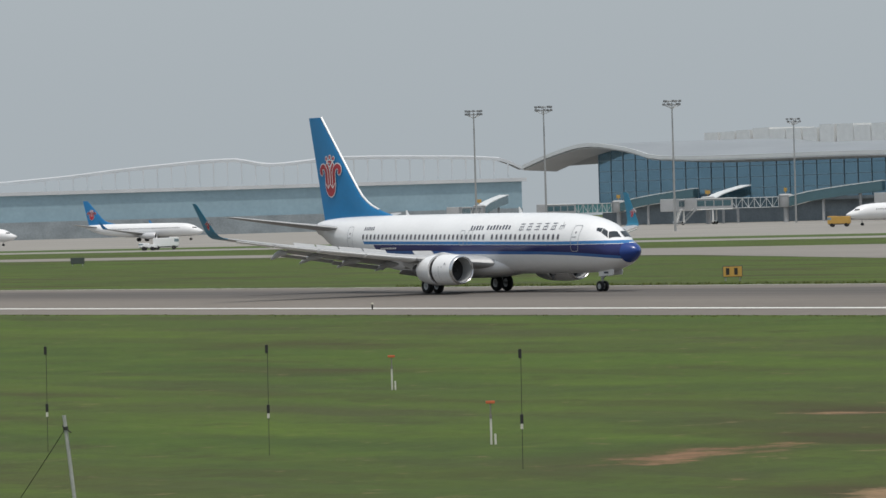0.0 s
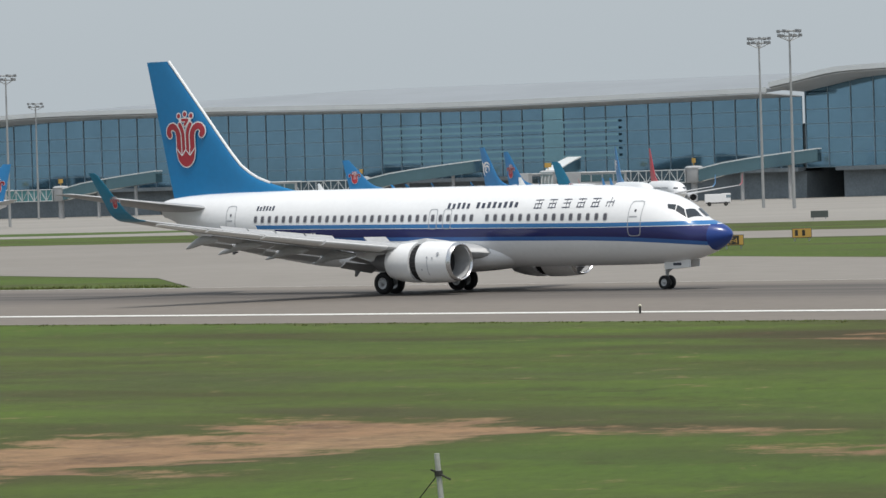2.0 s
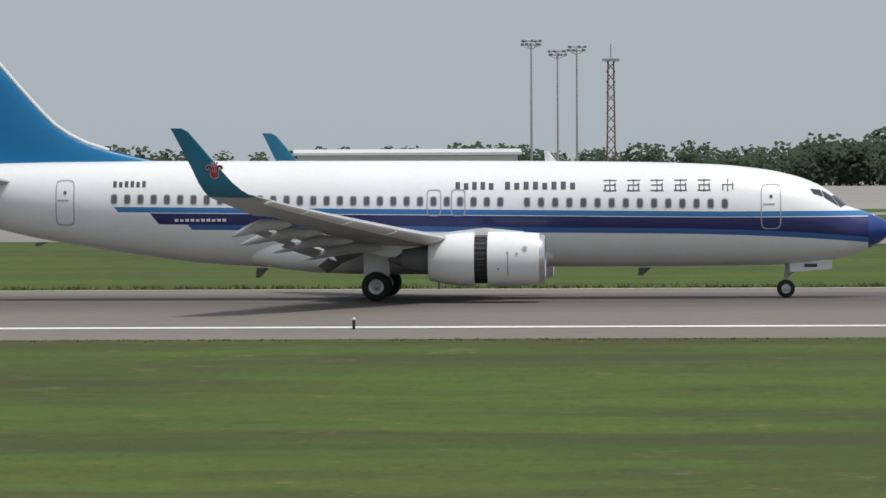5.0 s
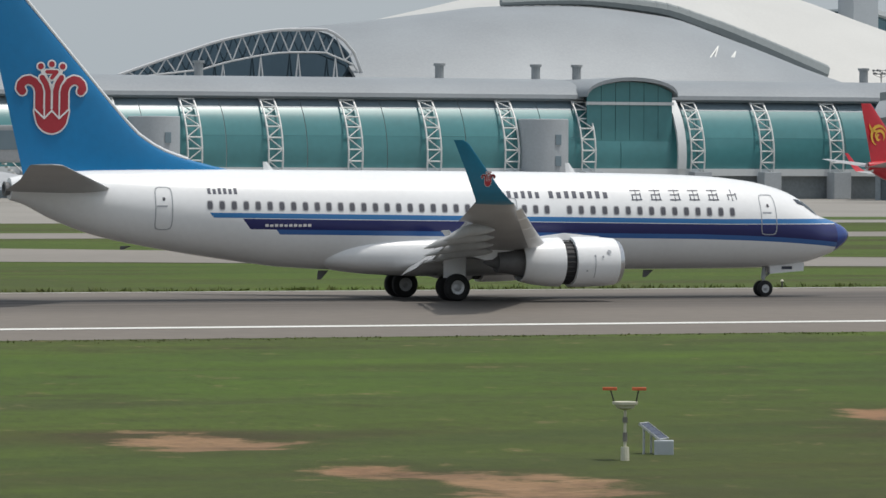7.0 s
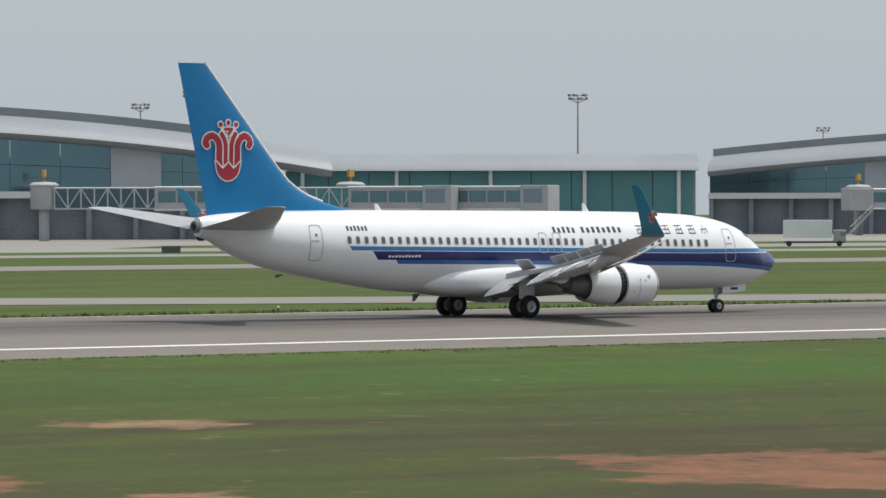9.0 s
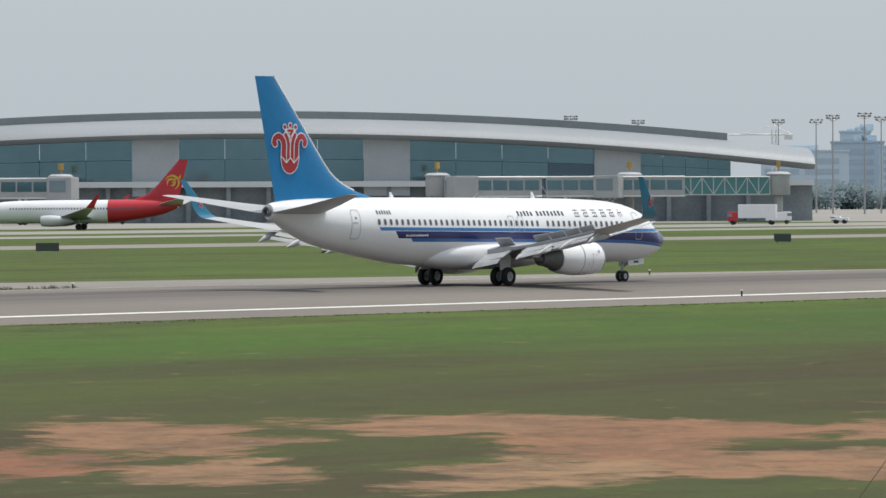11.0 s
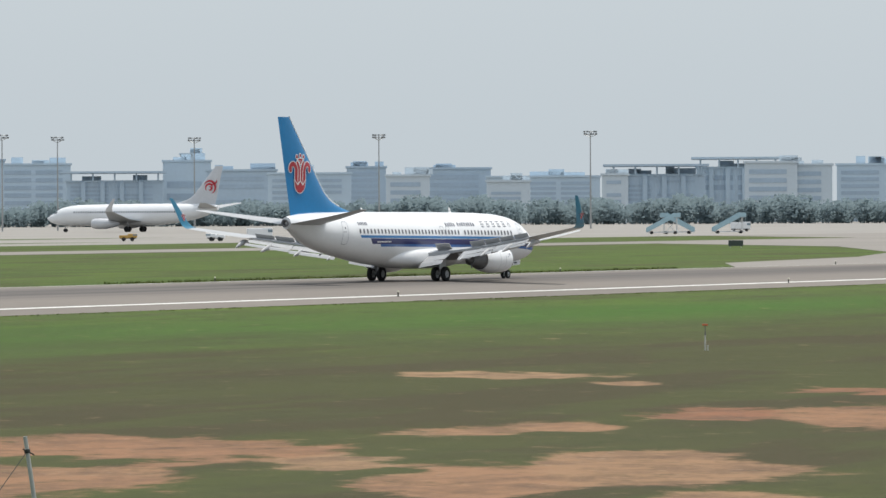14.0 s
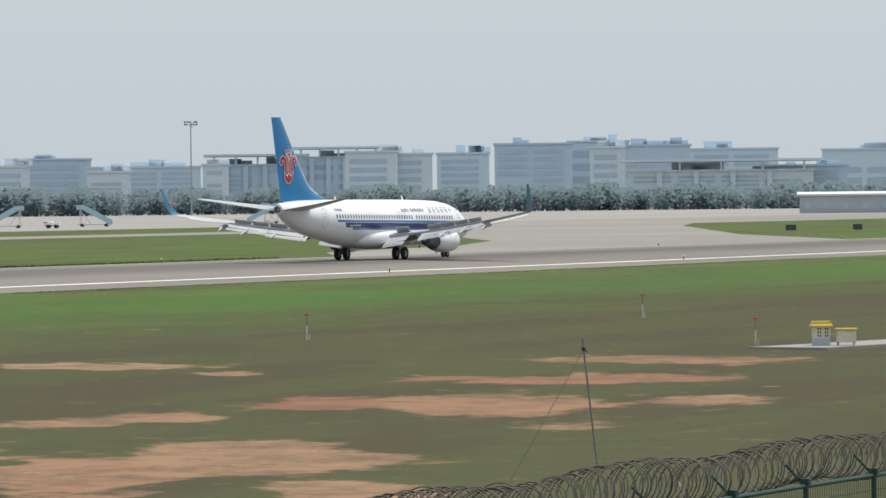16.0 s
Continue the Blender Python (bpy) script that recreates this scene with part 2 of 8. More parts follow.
def grass_material():
    m = bpy.data.materials.new("airfield grass")
    m.use_nodes = True
    n, l = m.node_tree.nodes, m.node_tree.links
    b = n["Principled BSDF"]
    b.inputs["Roughness"].default_value, b.inputs["Specular IOR Level"].default_value = 0.9, 0.1
    co = n.new("ShaderNodeTexCoord")

    def tex(sx, sy, detail=4, rough=0.6):
        mp, t = n.new("ShaderNodeMapping"), n.new("ShaderNodeTexNoise")
        mp.inputs["Scale"].default_value = (sx, sy, 1)
        t.inputs["Scale"].default_value, t.inputs["Detail"].default_value, t.inputs["Roughness"].default_value = 1.0, detail, rough
        l.new(co.outputs["Object"], mp.inputs[0]), l.new(mp.outputs[0], t.inputs["Vector"])
        return t.outputs["Fac"]

    def span(v, a, b2):
        r = n.new("ShaderNodeMapRange")
        r.inputs[1].default_value, r.inputs[2].default_value = a, b2
        l.new(v, r.inputs[0])
        return r.outputs[0]

    def mixed(f, a, c):
        mx = n.new("ShaderNodeMix")
        mx.data_type = "RGBA"
        l.new(f, mx.inputs[0])
        for s, v in ((6, a), (7, c)):
            if isinstance(v, tuple):
                mx.inputs[s].default_value = (*v, 1)
            else:
                l.new(v, mx.inputs[s])
        return mx.outputs[2]

    broad = span(tex(0.012, 0.05), 0.36, 0.66)
    patch = span(tex(0.04, 0.16, 5), 0.44, 0.68)
    fine = span(tex(1.6, 0.9, 6, 0.8), 0.30, 0.70)
    blade = span(tex(5.0, 2.2, 4, 0.75), 0.3, 0.7)
    g = mixed(broad, (0.062, 0.100, 0.026), (0.080, 0.083, 0.039))
    g = mixed(patch, g, (0.098, 0.152, 0.026))
    g = mixed(span(tex(0.02, 0.09, 4), 0.46, 0.66), g, (0.080, 0.128, 0.026))
    g = mixed(span(tex(0.14, 0.16, 6, 0.72), 0.50, 0.80), g, (0.098, 0.148, 0.026))
    dryness = n.new("ShaderNodeAttribute")
    dryness.attribute_name = "dry"
    dm = n.new("ShaderNodeMath")
    dm.operation, dm.use_clamp = "MULTIPLY_ADD", True
    dm.inputs[1].default_value = 0.78
    l.new(dryness.outputs["Fac"], dm.inputs[0]), l.new(span(tex(0.03, 0.12, 5), 0.50, 0.74), dm.inputs[2])
    g2 = mixed(dm.outputs[0], g, (0.066, 0.054, 0.030))
    fresh = n.new("ShaderNodeAttribute")
    fresh.attribute_name = "lush"
    g2 = mixed(fresh.outputs["Fac"], g2, (0.058, 0.128, 0.022))
    g3 = mixed(fine, (0.044, 0.055, 0.024), g2)
    g4 = mixed(blade, g3, g2)
    g4 = mixed(span(tex(0.16, 0.22, 6, 0.75), 0.56, 0.80), g4, (0.052, 0.048, 0.026))
    at, rd = n.new("ShaderNodeAttribute"), n.new("ShaderNodeAttribute")
    at.attribute_name, rd.attribute_name = "soil", "red"
    sand = mixed(rd.outputs["Fac"], (0.295, 0.205, 0.118), (0.225, 0.104, 0.062))
    sand = mixed(span(tex(0.30, 0.34, 7, 0.80), 0.43, 0.66), sand, (0.118, 0.080, 0.054))
    sand = mixed(span(tex(0.8, 0.42, 7, 0.82), 0.55, 0.70), sand, (0.070, 0.066, 0.034))
    sand = mixed(span(tex(1.2, 1.6, 6, 0.75), 0.58, 0.80), sand, (0.34, 0.25, 0.17))
    tuft = n.new("ShaderNodeMath")
    tuft.operation = "MULTIPLY_ADD"
    tuft.inputs[1].default_value, tuft.inputs[2].default_value = 2.6, -1.3
    l.new(tex(0.55, 0.55, 7, 0.75), tuft.inputs[0])
    edge = n.new("ShaderNodeMath")
    edge.operation = "SUBTRACT"
    l.new(at.outputs["Fac"], edge.inputs[0]), l.new(tuft.outputs[0], edge.inputs[1])
    fin = mixed(span(edge.outputs[0], 0.26, 0.66), g4, sand)
    l.new(fin, b.inputs["Base Color"])
    bp = n.new("ShaderNodeBump")
    bp.inputs["Strength"].default_value, bp.inputs["Distance"].default_value = 0.6, 0.08
    l.new(tex(2.2, 2.6, 6, 0.8), bp.inputs["Height"]), l.new(bp.outputs[0], b.inputs["Normal"])
    return m


GRASS_GROUND = grass_material()
make_ground()


def runway_material():
    m = material("runway asphalt", (0.20, 0.178, 0.155), 0.85, 0, 0.16, 0.02, 60, 0.15, spec=0.25)
    n, l = m.node_tree.nodes, m.node_tree.links
    b = n["Principled BSDF"]
    base = b.inputs["Base Color"].links[0].from_socket
    co, sp, mp, ns = n.new("ShaderNodeTexCoord"), n.new("ShaderNodeSeparateXYZ"), n.new("ShaderNodeMapping"), n.new("ShaderNodeTexNoise")
    mp.inputs["Scale"].default_value = (0.012, 0.5, 1)
    ns.inputs["Scale"].default_value, ns.inputs["Detail"].default_value = 1.0, 5
    l.new(co.outputs["Object"], sp.inputs[0]), l.new(co.outputs["Object"], mp.inputs[0]), l.new(mp.outputs[0], ns.inputs["Vector"])
    d = n.new("ShaderNodeMath")
    d.operation = "SUBTRACT"
    d.inputs[1].default_value = 193.3
    l.new(sp.outputs[1], d.inputs[0])
    a = n.new("ShaderNodeMath")
    a.operation = "ABSOLUTE"
    l.new(d.outputs[0], a.inputs[0])
    r = n.new("ShaderNodeMapRange")
    r.inputs[1].default_value, r.inputs[2].default_value, r.inputs[3].default_value, r.inputs[4].default_value = 5.0, 15.0, 0.85, 0.0
    l.new(a.outputs[0], r.inputs[0])
    mu = n.new("ShaderNodeMath")
    mu.operation, mu.use_clamp = "MULTIPLY", True
    sc = n.new("ShaderNodeMapRange")
    sc.inputs[1].default_value, sc.inputs[2].default_value, sc.inputs[3].default_value = 0.3, 0.62, 0.35
    l.new(ns.outputs["Fac"], sc.inputs[0])
    l.new(r.outputs[0], mu.inputs[0]), l.new(sc.outputs[0], mu.inputs[1])
    mx = n.new("ShaderNodeMix")
    mx.data_type = "RGBA"
    mx.inputs[7].default_value = (0.065, 0.06, 0.058, 1)
    l.new(mu.outputs[0], mx.inputs[0]), l.new(base, mx.inputs[6]), l.new(mx.outputs[2], b.inputs["Base Color"])
    return m


RUNWAY = runway_material()
CONCRETE = material("apron concrete", (0.295, 0.280, 0.255), 0.85, 0, 0.14, 0.02, 25, 0.1, spec=0.25)
CONCRETE_DARK = material("taxiway concrete", (0.255, 0.236, 0.212), 0.85, 0, 0.16, 0.015, 25, 0.1, spec=0.25)
LINE_WHITE = material("worn white line paint", (0.78, 0.78, 0.74), 0.7, 0, 0.15, 0.15, 20)
LINE_YELLOW = material("yellow line paint", (0.62, 0.44, 0.06), 0.7, 0, 0.15, 0.3, 12)
TURF = material("far turf", (0.085, 0.115, 0.040), 0.95, 0, 0.3, 0.03, 18, 0.2, (0.06, 0.105, 0.028), 0.1)


def strip(name, prof, x0, x1, mat, label, cat, step=200.0):
    """A long band along x with a cross profile of (y, z)."""
    bm = bmesh.new()
    k = max(1, int(abs(x1 - x0) / step))
    loft(bm, [[(x0 + (x1 - x0) * i / k, y, z) for y, z in prof] for i in range(k + 1)], False, False)
    for f in bm.faces:
        if f.normal.z < 0:
            f.normal_flip()
    return tagged(part(name, bm, mat), label, cat, kind="structure")


strip("runway", ((159.3, -0.36), (168.3, -0.235), (189, -0.01), (193.3, 0.0), (197.6, -0.01), (218.6, -0.29), (219.4, -0.33)), -2200, 2600, RUNWAY, "grey asphalt runway with dark rubber streaks", "runway")
strip("runway_edge_line", ((167.0, -0.240), (168.2, -0.226)), -2200, 2600, LINE_WHITE, "continuous white painted runway side line", "marking")
strip("runway_edge_line", ((217.4, -0.265), (218.3, -0.278)), -2200, 2600, LINE_WHITE, "white painted runway side line by the far verge", "marking")


def pavement(name, outline, mat, label, z=-0.28):
    bm = bmesh.new()
    bm.faces.new([bm.verts.new((x, y, z)) for x, y in outline])
    bm.normal_update()
    for f in bm.faces:
        if f.normal.z < 0:
            f.normal_flip()
    bmesh.ops.triangulate(bm, faces=bm.faces)
    return tagged(part(name, bm, mat), label, "pavement", kind="structure")


pavement("apron", [(-2600, 492), (3400, 492), (3400, 1900), (-2600, 1900)], CONCRETE, "wide pale concrete apron")
pavement("taxiway", [(-2600, 388), (-465, 388), (-400, 372), (-40, 366), (60, 380), (150, 388), (2600, 388), (2600, 418), (-2600, 418)], CONCRETE_DARK, "long concrete taxiway beside the runway")
pavement("taxiway", [(-205, 216), (-235, 244), (-360, 304), (-465, 352), (-600, 389), (-420, 389), (-340, 368), (-274, 327), (-223, 288), (-163, 257), (-108, 231), (-60, 216)], CONCRETE_DARK, "rapid exit taxiway sweeping off the runway", -0.27)
pavement("taxiway", [(-110, 368), (5, 330), (65, 304), (100, 286), (120, 272), (154, 259), (181, 242), (235, 216), (330, 216), (240, 237), (196, 259), (167, 280), (150, 294), (128, 314), (100, 345), (60, 382)], CONCRETE_DARK, "second exit taxiway of pale concrete", -0.27)
pavement("taxiway", [(440, 216), (480, 237), (542, 250), (600, 272), (693, 323), (760, 389), (960, 389), (875, 357), (676, 267), (585, 216)], CONCRETE_DARK, "wide exit taxiway curving off the runway", -0.27)
pavement("taxiway", [(905, 417), (2600, 417), (2600, 493), (985, 493)], CONCRETE_DARK, "wide concrete link between taxiway and apron", -0.27)
pavement("turf_strip", [(-2600, 520), (-520, 520), (-470, 556), (-2600, 560)], TURF, "strip of turf between taxiways", -0.26)
pavement("turf_strip", [(-330, 512), (40, 514), (90, 546), (-290, 548)], TURF, "strip of turf between taxiways", -0.26)
pavement("turf_strip", [(230, 520), (700, 518), (820, 532), (690, 548), (260, 552)], TURF, "strip of turf between taxiways", -0.26)
pavement("turf_strip", [(430, 600), (840, 598), (960, 612), (830, 634), (470, 640)], TURF, "strip of turf beside the apron", -0.26)



# ---- the landing airliner: x forward from the main gear, y to port, z up from the ground ----
WHITE_PAINT = material("white aircraft paint", (0.80, 0.81, 0.82), 0.28, 0, 0.05, 0.35, 14)
GREY_PAINT = material("light grey aircraft paint", (0.43, 0.44, 0.45), 0.4, 0, 0.12, 0.6, 10)
DARK_GREY = material("dark grey underside", (0.16, 0.16, 0.165), 0.5, 0, 0.2, 0.8, 10)
TAIL_BLUE = material("tail blue paint", (0.008, 0.19, 0.44), 0.3, 0, 0.10, 0.3, 10)
WINGLET_BLUE = material("winglet teal paint", (0.008, 0.16, 0.27), 0.32, 0, 0.15, 0.5, 10)
NAVY = material("navy stripe paint", (0.018, 0.022, 0.12), 0.3, 0, 0.1, 0.4, 10)
RED_PAINT = material("red emblem paint", (0.40, 0.03, 0.045), 0.4, 0, 0.1, 1, 8)
EMBLEM_WHITE = material("white emblem paint", (0.8, 0.78, 0.78), 0.4, 0, 0.05, 1, 8)
TEXT_GREY = material("dark slate lettering", (0.05, 0.06, 0.09), 0.45, 0, 0.1, 2, 8)
RUBBER = material("tyre rubber", (0.018, 0.018, 0.019), 0.8, 0, 0.2, 3, 8)
HUB = material("wheel hub alloy", (0.55, 0.56, 0.57), 0.4, 0.6, 0.15, 4, 8)
STEEL = material("landing gear steel", (0.42, 0.43, 0.44), 0.4, 0.5, 0.2, 3, 8)
LIP = material("polished inlet lip", (0.62, 0.63, 0.65), 0.25, 0.9, 0.08, 2, 8)
DUCT = material("dark engine duct", (0.025, 0.025, 0.028), 0.6, 0, 0.2, 3, 8)
COCKPIT = pane_material("cockpit glass", (0.03, 0.04, 0.05), 0.06)
CABIN_PANE = pane_material("cabin window pane", (0.10, 0.10, 0.115), 0.15)
PANE_RIM = material("window rim grey", (0.42, 0.42, 0.44), 0.4, 0, 0.1, 4, 8)
SEAM = material("door seam grey", (0.36, 0.38, 0.41), 0.5, 0, 0.1, 4, 8)

FUSE = ((19.69, 2.64, 2.62, 0.01), (19.55, 2.86, 2.38, 0.26), (19.2, 3.09, 2.10, 0.58), (18.7, 3.29, 1.84, 0.88),
        (18.05, 3.50, 1.62, 1.17), (17.5, 3.93, 1.47, 1.38), (16.9, 4.33, 1.38, 1.53), (16.0, 4.68, 1.29, 1.69),
        (14.7, 4.96, 1.24, 1.81), (12.8, 5.15, 1.22, 1.87), (9.5, 5.26, 1.21, 1.88), (3.0, 5.33, 1.22, 1.88),
        (-4.0, 5.36, 1.25, 1.88), (-6.5, 5.37, 1.37, 1.86), (-9.0, 5.38, 1.68, 1.78), (-12.0, 5.37, 2.15, 1.56),
        (-14.5, 5.33, 2.66, 1.22), (-16.5, 5.24, 3.38, 0.82), (-17.7, 5.12, 3.98, 0.52), (-18.2, 5.02, 4.12, 0.40))


def skin(x, z, side=-1, off=0.0):
    """Point of the fuselage skin at station x and height z; side -1 is starboard."""
    top, bot, hw = (lerp_table(FUSE, x, c) for c in (1, 2, 3))
    zc, az = (top + bot) / 2, (top - bot) / 2
    s = max(-1.0, min(1.0, (z - zc) / az))
    c = math.sqrt(1 - s * s)
    return Vector((x, side * (hw * c + off * c), z + off * s))


def decal(bm, outline, side=-1, off=0.006, rows=1):
    """A thin face on the fuselage skin over an outline of (x, z)."""
    cx = sum(p[0] for p in outline) / len(outline)
    cz = sum(p[1] for p in outline) / len(outline)
    c = bm.verts.new(skin(cx, cz, side, off))
    vs = [bm.verts.new(skin(x, z, side, off)) for x, z in outline]
    for i in range(len(vs)):
        bm.faces.new((c, vs[i], vs[(i + 1) % len(vs)]))
    bmesh.ops.recalc_face_normals(bm, faces=bm.faces)
    return bm


def oval(cx, cz, w, h, k=16, p=0.55):
    out = []
    for i in range(k):
        t = 2 * math.pi * i / k
        c, s = math.cos(t), math.sin(t)
        out.append((cx + w / 2 * math.copysign(abs(c) ** p, c), cz + h / 2 * math.copysign(abs(s) ** p, s)))
    return out


def seam_ring(bm, cx, cz, w, h, t, side=-1, p=0.3, off=0.012):
    """A thin rounded outline on the skin, such as a door's seam."""
    def even(w, h):
        pts = oval(cx, cz, w, h, 240, p)
        run = [0.0]
        for (x0, z0), (x1, z1) in zip(pts, pts[1:] + pts[:1]):
            run.append(run[-1] + math.hypot(x1 - x0, z1 - z0))
        return [pts[min(range(240), key=lambda j: abs(run[j] - run[-1] * i / 28))] for i in range(28)]

    a, b = even(w, h), even(w - 2 * t, h - 2 * t)
    va = [bm.verts.new(skin(x, z, side, off)) for x, z in a]
    vb = [bm.verts.new(skin(x, z, side, off)) for x, z in b]
    for i in range(28):
        j = (i + 1) % 28
        bm.faces.new((va[i], va[j], vb[j], vb[i]))
    bmesh.ops.recalc_face_normals(bm, faces=bm.faces)
    return bm


def livery_material():
    """White body with blue and navy cheatline, laid out by height and station."""
    m = material("white and blue livery paint", (0.82, 0.83, 0.84), 0.25, 0, 0.05, 0.3, 14)
    n, l = m.node_tree.nodes, m.node_tree.links
    b = n["Principled BSDF"]
    base = b.inputs["Base Color"].links[0].from_socket
    co, sp = n.new("ShaderNodeTexCoord"), n.new("ShaderNodeSeparateXYZ")
    l.new(co.outputs["Object"], sp.inputs[0])
    X = sp.outputs[0]

    def op(kind, a, c, d=None):
        k = n.new("ShaderNodeMath")
        k.operation = kind
        for i, v in enumerate((a, c, d)):
            if v is None:
                continue
            if isinstance(v, (int, float)):
                k.inputs[i].default_value = v
            else:
                l.new(v, k.inputs[i])
        return k.outputs[0]

    def both(*vs):
        r = vs[0]
        for v in vs[1:]:
            r = op("MULTIPLY", r, v)
        return r

    Z = op("ADD", sp.outputs[2], op("MULTIPLY", op("MINIMUM", X, 13.0), 0.012))      # the stripes slope slightly to the nose
    nose = op("MAXIMUM", op("SUBTRACT", X, 11.0), 0.0)
    drop = op("MULTIPLY", op("POWER", nose, 2.0), -0.0060)      # the line sweeps down to the nose
    low = op("ADD", 2.64, drop)
    mid = op("ADD", 2.84, drop)
    slant = op("MULTIPLY", op("SUBTRACT", 3.6, Z), 0.85)          # cut ends at the rear
    light = both(op("LESS_THAN", Z, 3.50), op("GREATER_THAN", Z, 3.295), op("GREATER_THAN", op("SUBTRACT", X, slant), -10.3), op("LESS_THAN", X, 18.95))
    navy_a = both(op("LESS_THAN", Z, 3.27), op("GREATER_THAN", Z, mid), op("GREATER_THAN", op("SUBTRACT", X, slant), -9.1))
    navy_b = both(op("GREATER_THAN", X, 18.75), op("GREATER_THAN", Z, op("ADD", 2.0, op("MULTIPLY", op("SUBTRACT", X, 18.75), 0.2))), op("LESS_THAN", Z, 3.31))
    light2 = both(op("LESS_THAN", Z, mid), op("GREATER_THAN", Z, low), op("GREATER_THAN", op("SUBTRACT", X, slant), -8.0))
    col = base
    for f, c in ((light, (0.03, 0.165, 0.40)), (light2, (0.04, 0.13, 0.36)), (navy_a, (0.017, 0.022, 0.115)), (navy_b, (0.012, 0.045, 0.22))):
        mx = n.new("ShaderNodeMix")
        mx.data_type = "RGBA"
        mx.inputs[7].default_value = (*c, 1)
        l.new(f, mx.inputs[0]), l.new(col, mx.inputs[6])
        col = mx.outputs[2]
    l.new(col, b.inputs["Base Color"])
    b.inputs["Coat Weight"].default_value = 0.15
    return m


LIVERY = livery_material()


def foil(y, xle, chord, z, thick, twist=0.0, k=12, upright=False, side=1):
    """Closed airfoil section: span place, nose, chord, height, relative thickness."""
    pts = []
    for i in range(2 * k):
        u = i / k
        s = u if u <= 1 else 2 - u
        s = 0.5 * (1 - math.cos(math.pi * s))
        t = 5 * thick * (0.2969 * math.sqrt(s) - 0.126 * s - 0.3516 * s * s + 0.2843 * s**3 - 0.1036 * s**4)
        h = chord * (t if u <= 1 else -t * 0.75)
        x, zz = xle - chord * s, h + chord * 0.5 * math.sin(radians(twist)) * (0.5 - s) * 2
        pts.append(Vector((x, h, z)) if upright else Vector((x, side * y, z + zz)))
    return pts


def flower_emblem(parent, place, fine=True):
    """Red flower with two curled petals and a white outline; place(u, w, off) puts it on a surface."""
    def stroke(bm, path, w, off):
        for (x0, z0), (x1, z1) in zip(path, path[1:]):
            d = Vector((x1 - x0, z1 - z0))
            nn = Vector((-d.y, d.x)).normalized() * w
            bm.faces.new([bm.verts.new(place(x, z, off)) for x, z in ((x0 + nn.x, z0 + nn.y), (x1 + nn.x, z1 + nn.y), (x1 - nn.x, z1 - nn.y), (x0 - nn.x, z0 - nn.y))])
        for x0, z0 in path:
            bm.faces.new([bm.verts.new(place(x0 + w * math.cos(t * math.pi / 6), z0 + w * math.sin(t * math.pi / 6), off)) for t in range(12)])

    def bowl(bm, grow, off):
        cols = 14
        half = 0.71 + grow
        prev = None
        for i in range(cols + 1):
            u = -half + 2 * half * i / cols
            lo = -0.62 - (0.86 + grow) * math.sqrt(max(0.0, 1 - (u / half) ** 2))
            pair = (bm.verts.new(place(u, -0.50, off)), bm.verts.new(place(u, lo, off)))
            if prev:
                bm.faces.new((prev[0], pair[0], pair[1], prev[1]))
            prev = pair

    outline, red = bmesh.new(), bmesh.new()
    curl = ((0.52, -0.55), (0.52, 0.18), (0.58, 0.42), (0.72, 0.58), (0.92, 0.68), (1.12, 0.64), (1.27, 0.50), (1.30, 0.32), (1.22, 0.22))
    petal = ((0.165, -0.62), (0.165, 0.22), (0.24, 0.50), (0.40, 0.76))
    for sg in (1, -1):
        for path, w in ((curl, 0.165), (petal, 0.115)):
            pp = [(sg * a, b) for a, b in path]
            stroke(outline, pp, w + 0.065, 0.0)
            stroke(red, pp, w, 0.012)
    bowl(outline, 0.065, 0.0), bowl(red, 0.0, 0.014)
    stroke(outline, [(-0.22, 1.0), (0.22, 1.0), (0.0, 0.74)], 0.13, 0.0)
    stroke(red, [(-0.2, 1.0), (0.2, 1.0), (0.0, 0.76)], 0.075, 0.012)
    for u, w in ((-0.46, 1.22), (0.0, 1.31), (0.46, 1.22)):
        stroke(outline, [(u, w), (u * 0.8, w - 0.26)], 0.075, 0.002)
        stroke(outline, [(u, w)], 0.19, 0.0)
        stroke(red, [(u, w)], 0.125, 0.012)
    if fine:
        stroke(outline, [(-0.72, -0.50), (-0.31, -0.88), (0.0, -0.57), (0.31, -0.88), (0.72, -0.50)], 0.034, 0.026)
        for sg in (1, -1):
            stroke(outline, [(sg * 0.31, -0.86), (sg * 0.31, 0.20), (sg * 0.40, 0.48), (sg * 0.56, 0.66)], 0.028, 0.024)
        stroke(outline, [(0.0, -0.56), (0.0, 0.42), (-0.16, 0.72), (-0.28, 0.90)], 0.028, 0.024)
        stroke(outline, [(0.0, 0.42), (0.16, 0.72), (0.28, 0.90)], 0.028, 0.024)
    part("emblem_outline", outline, EMBLEM_WHITE, parent, "white outline of the tail emblem")
    part("emblem", red, RED_PAINT, parent, "plain red flower emblem")


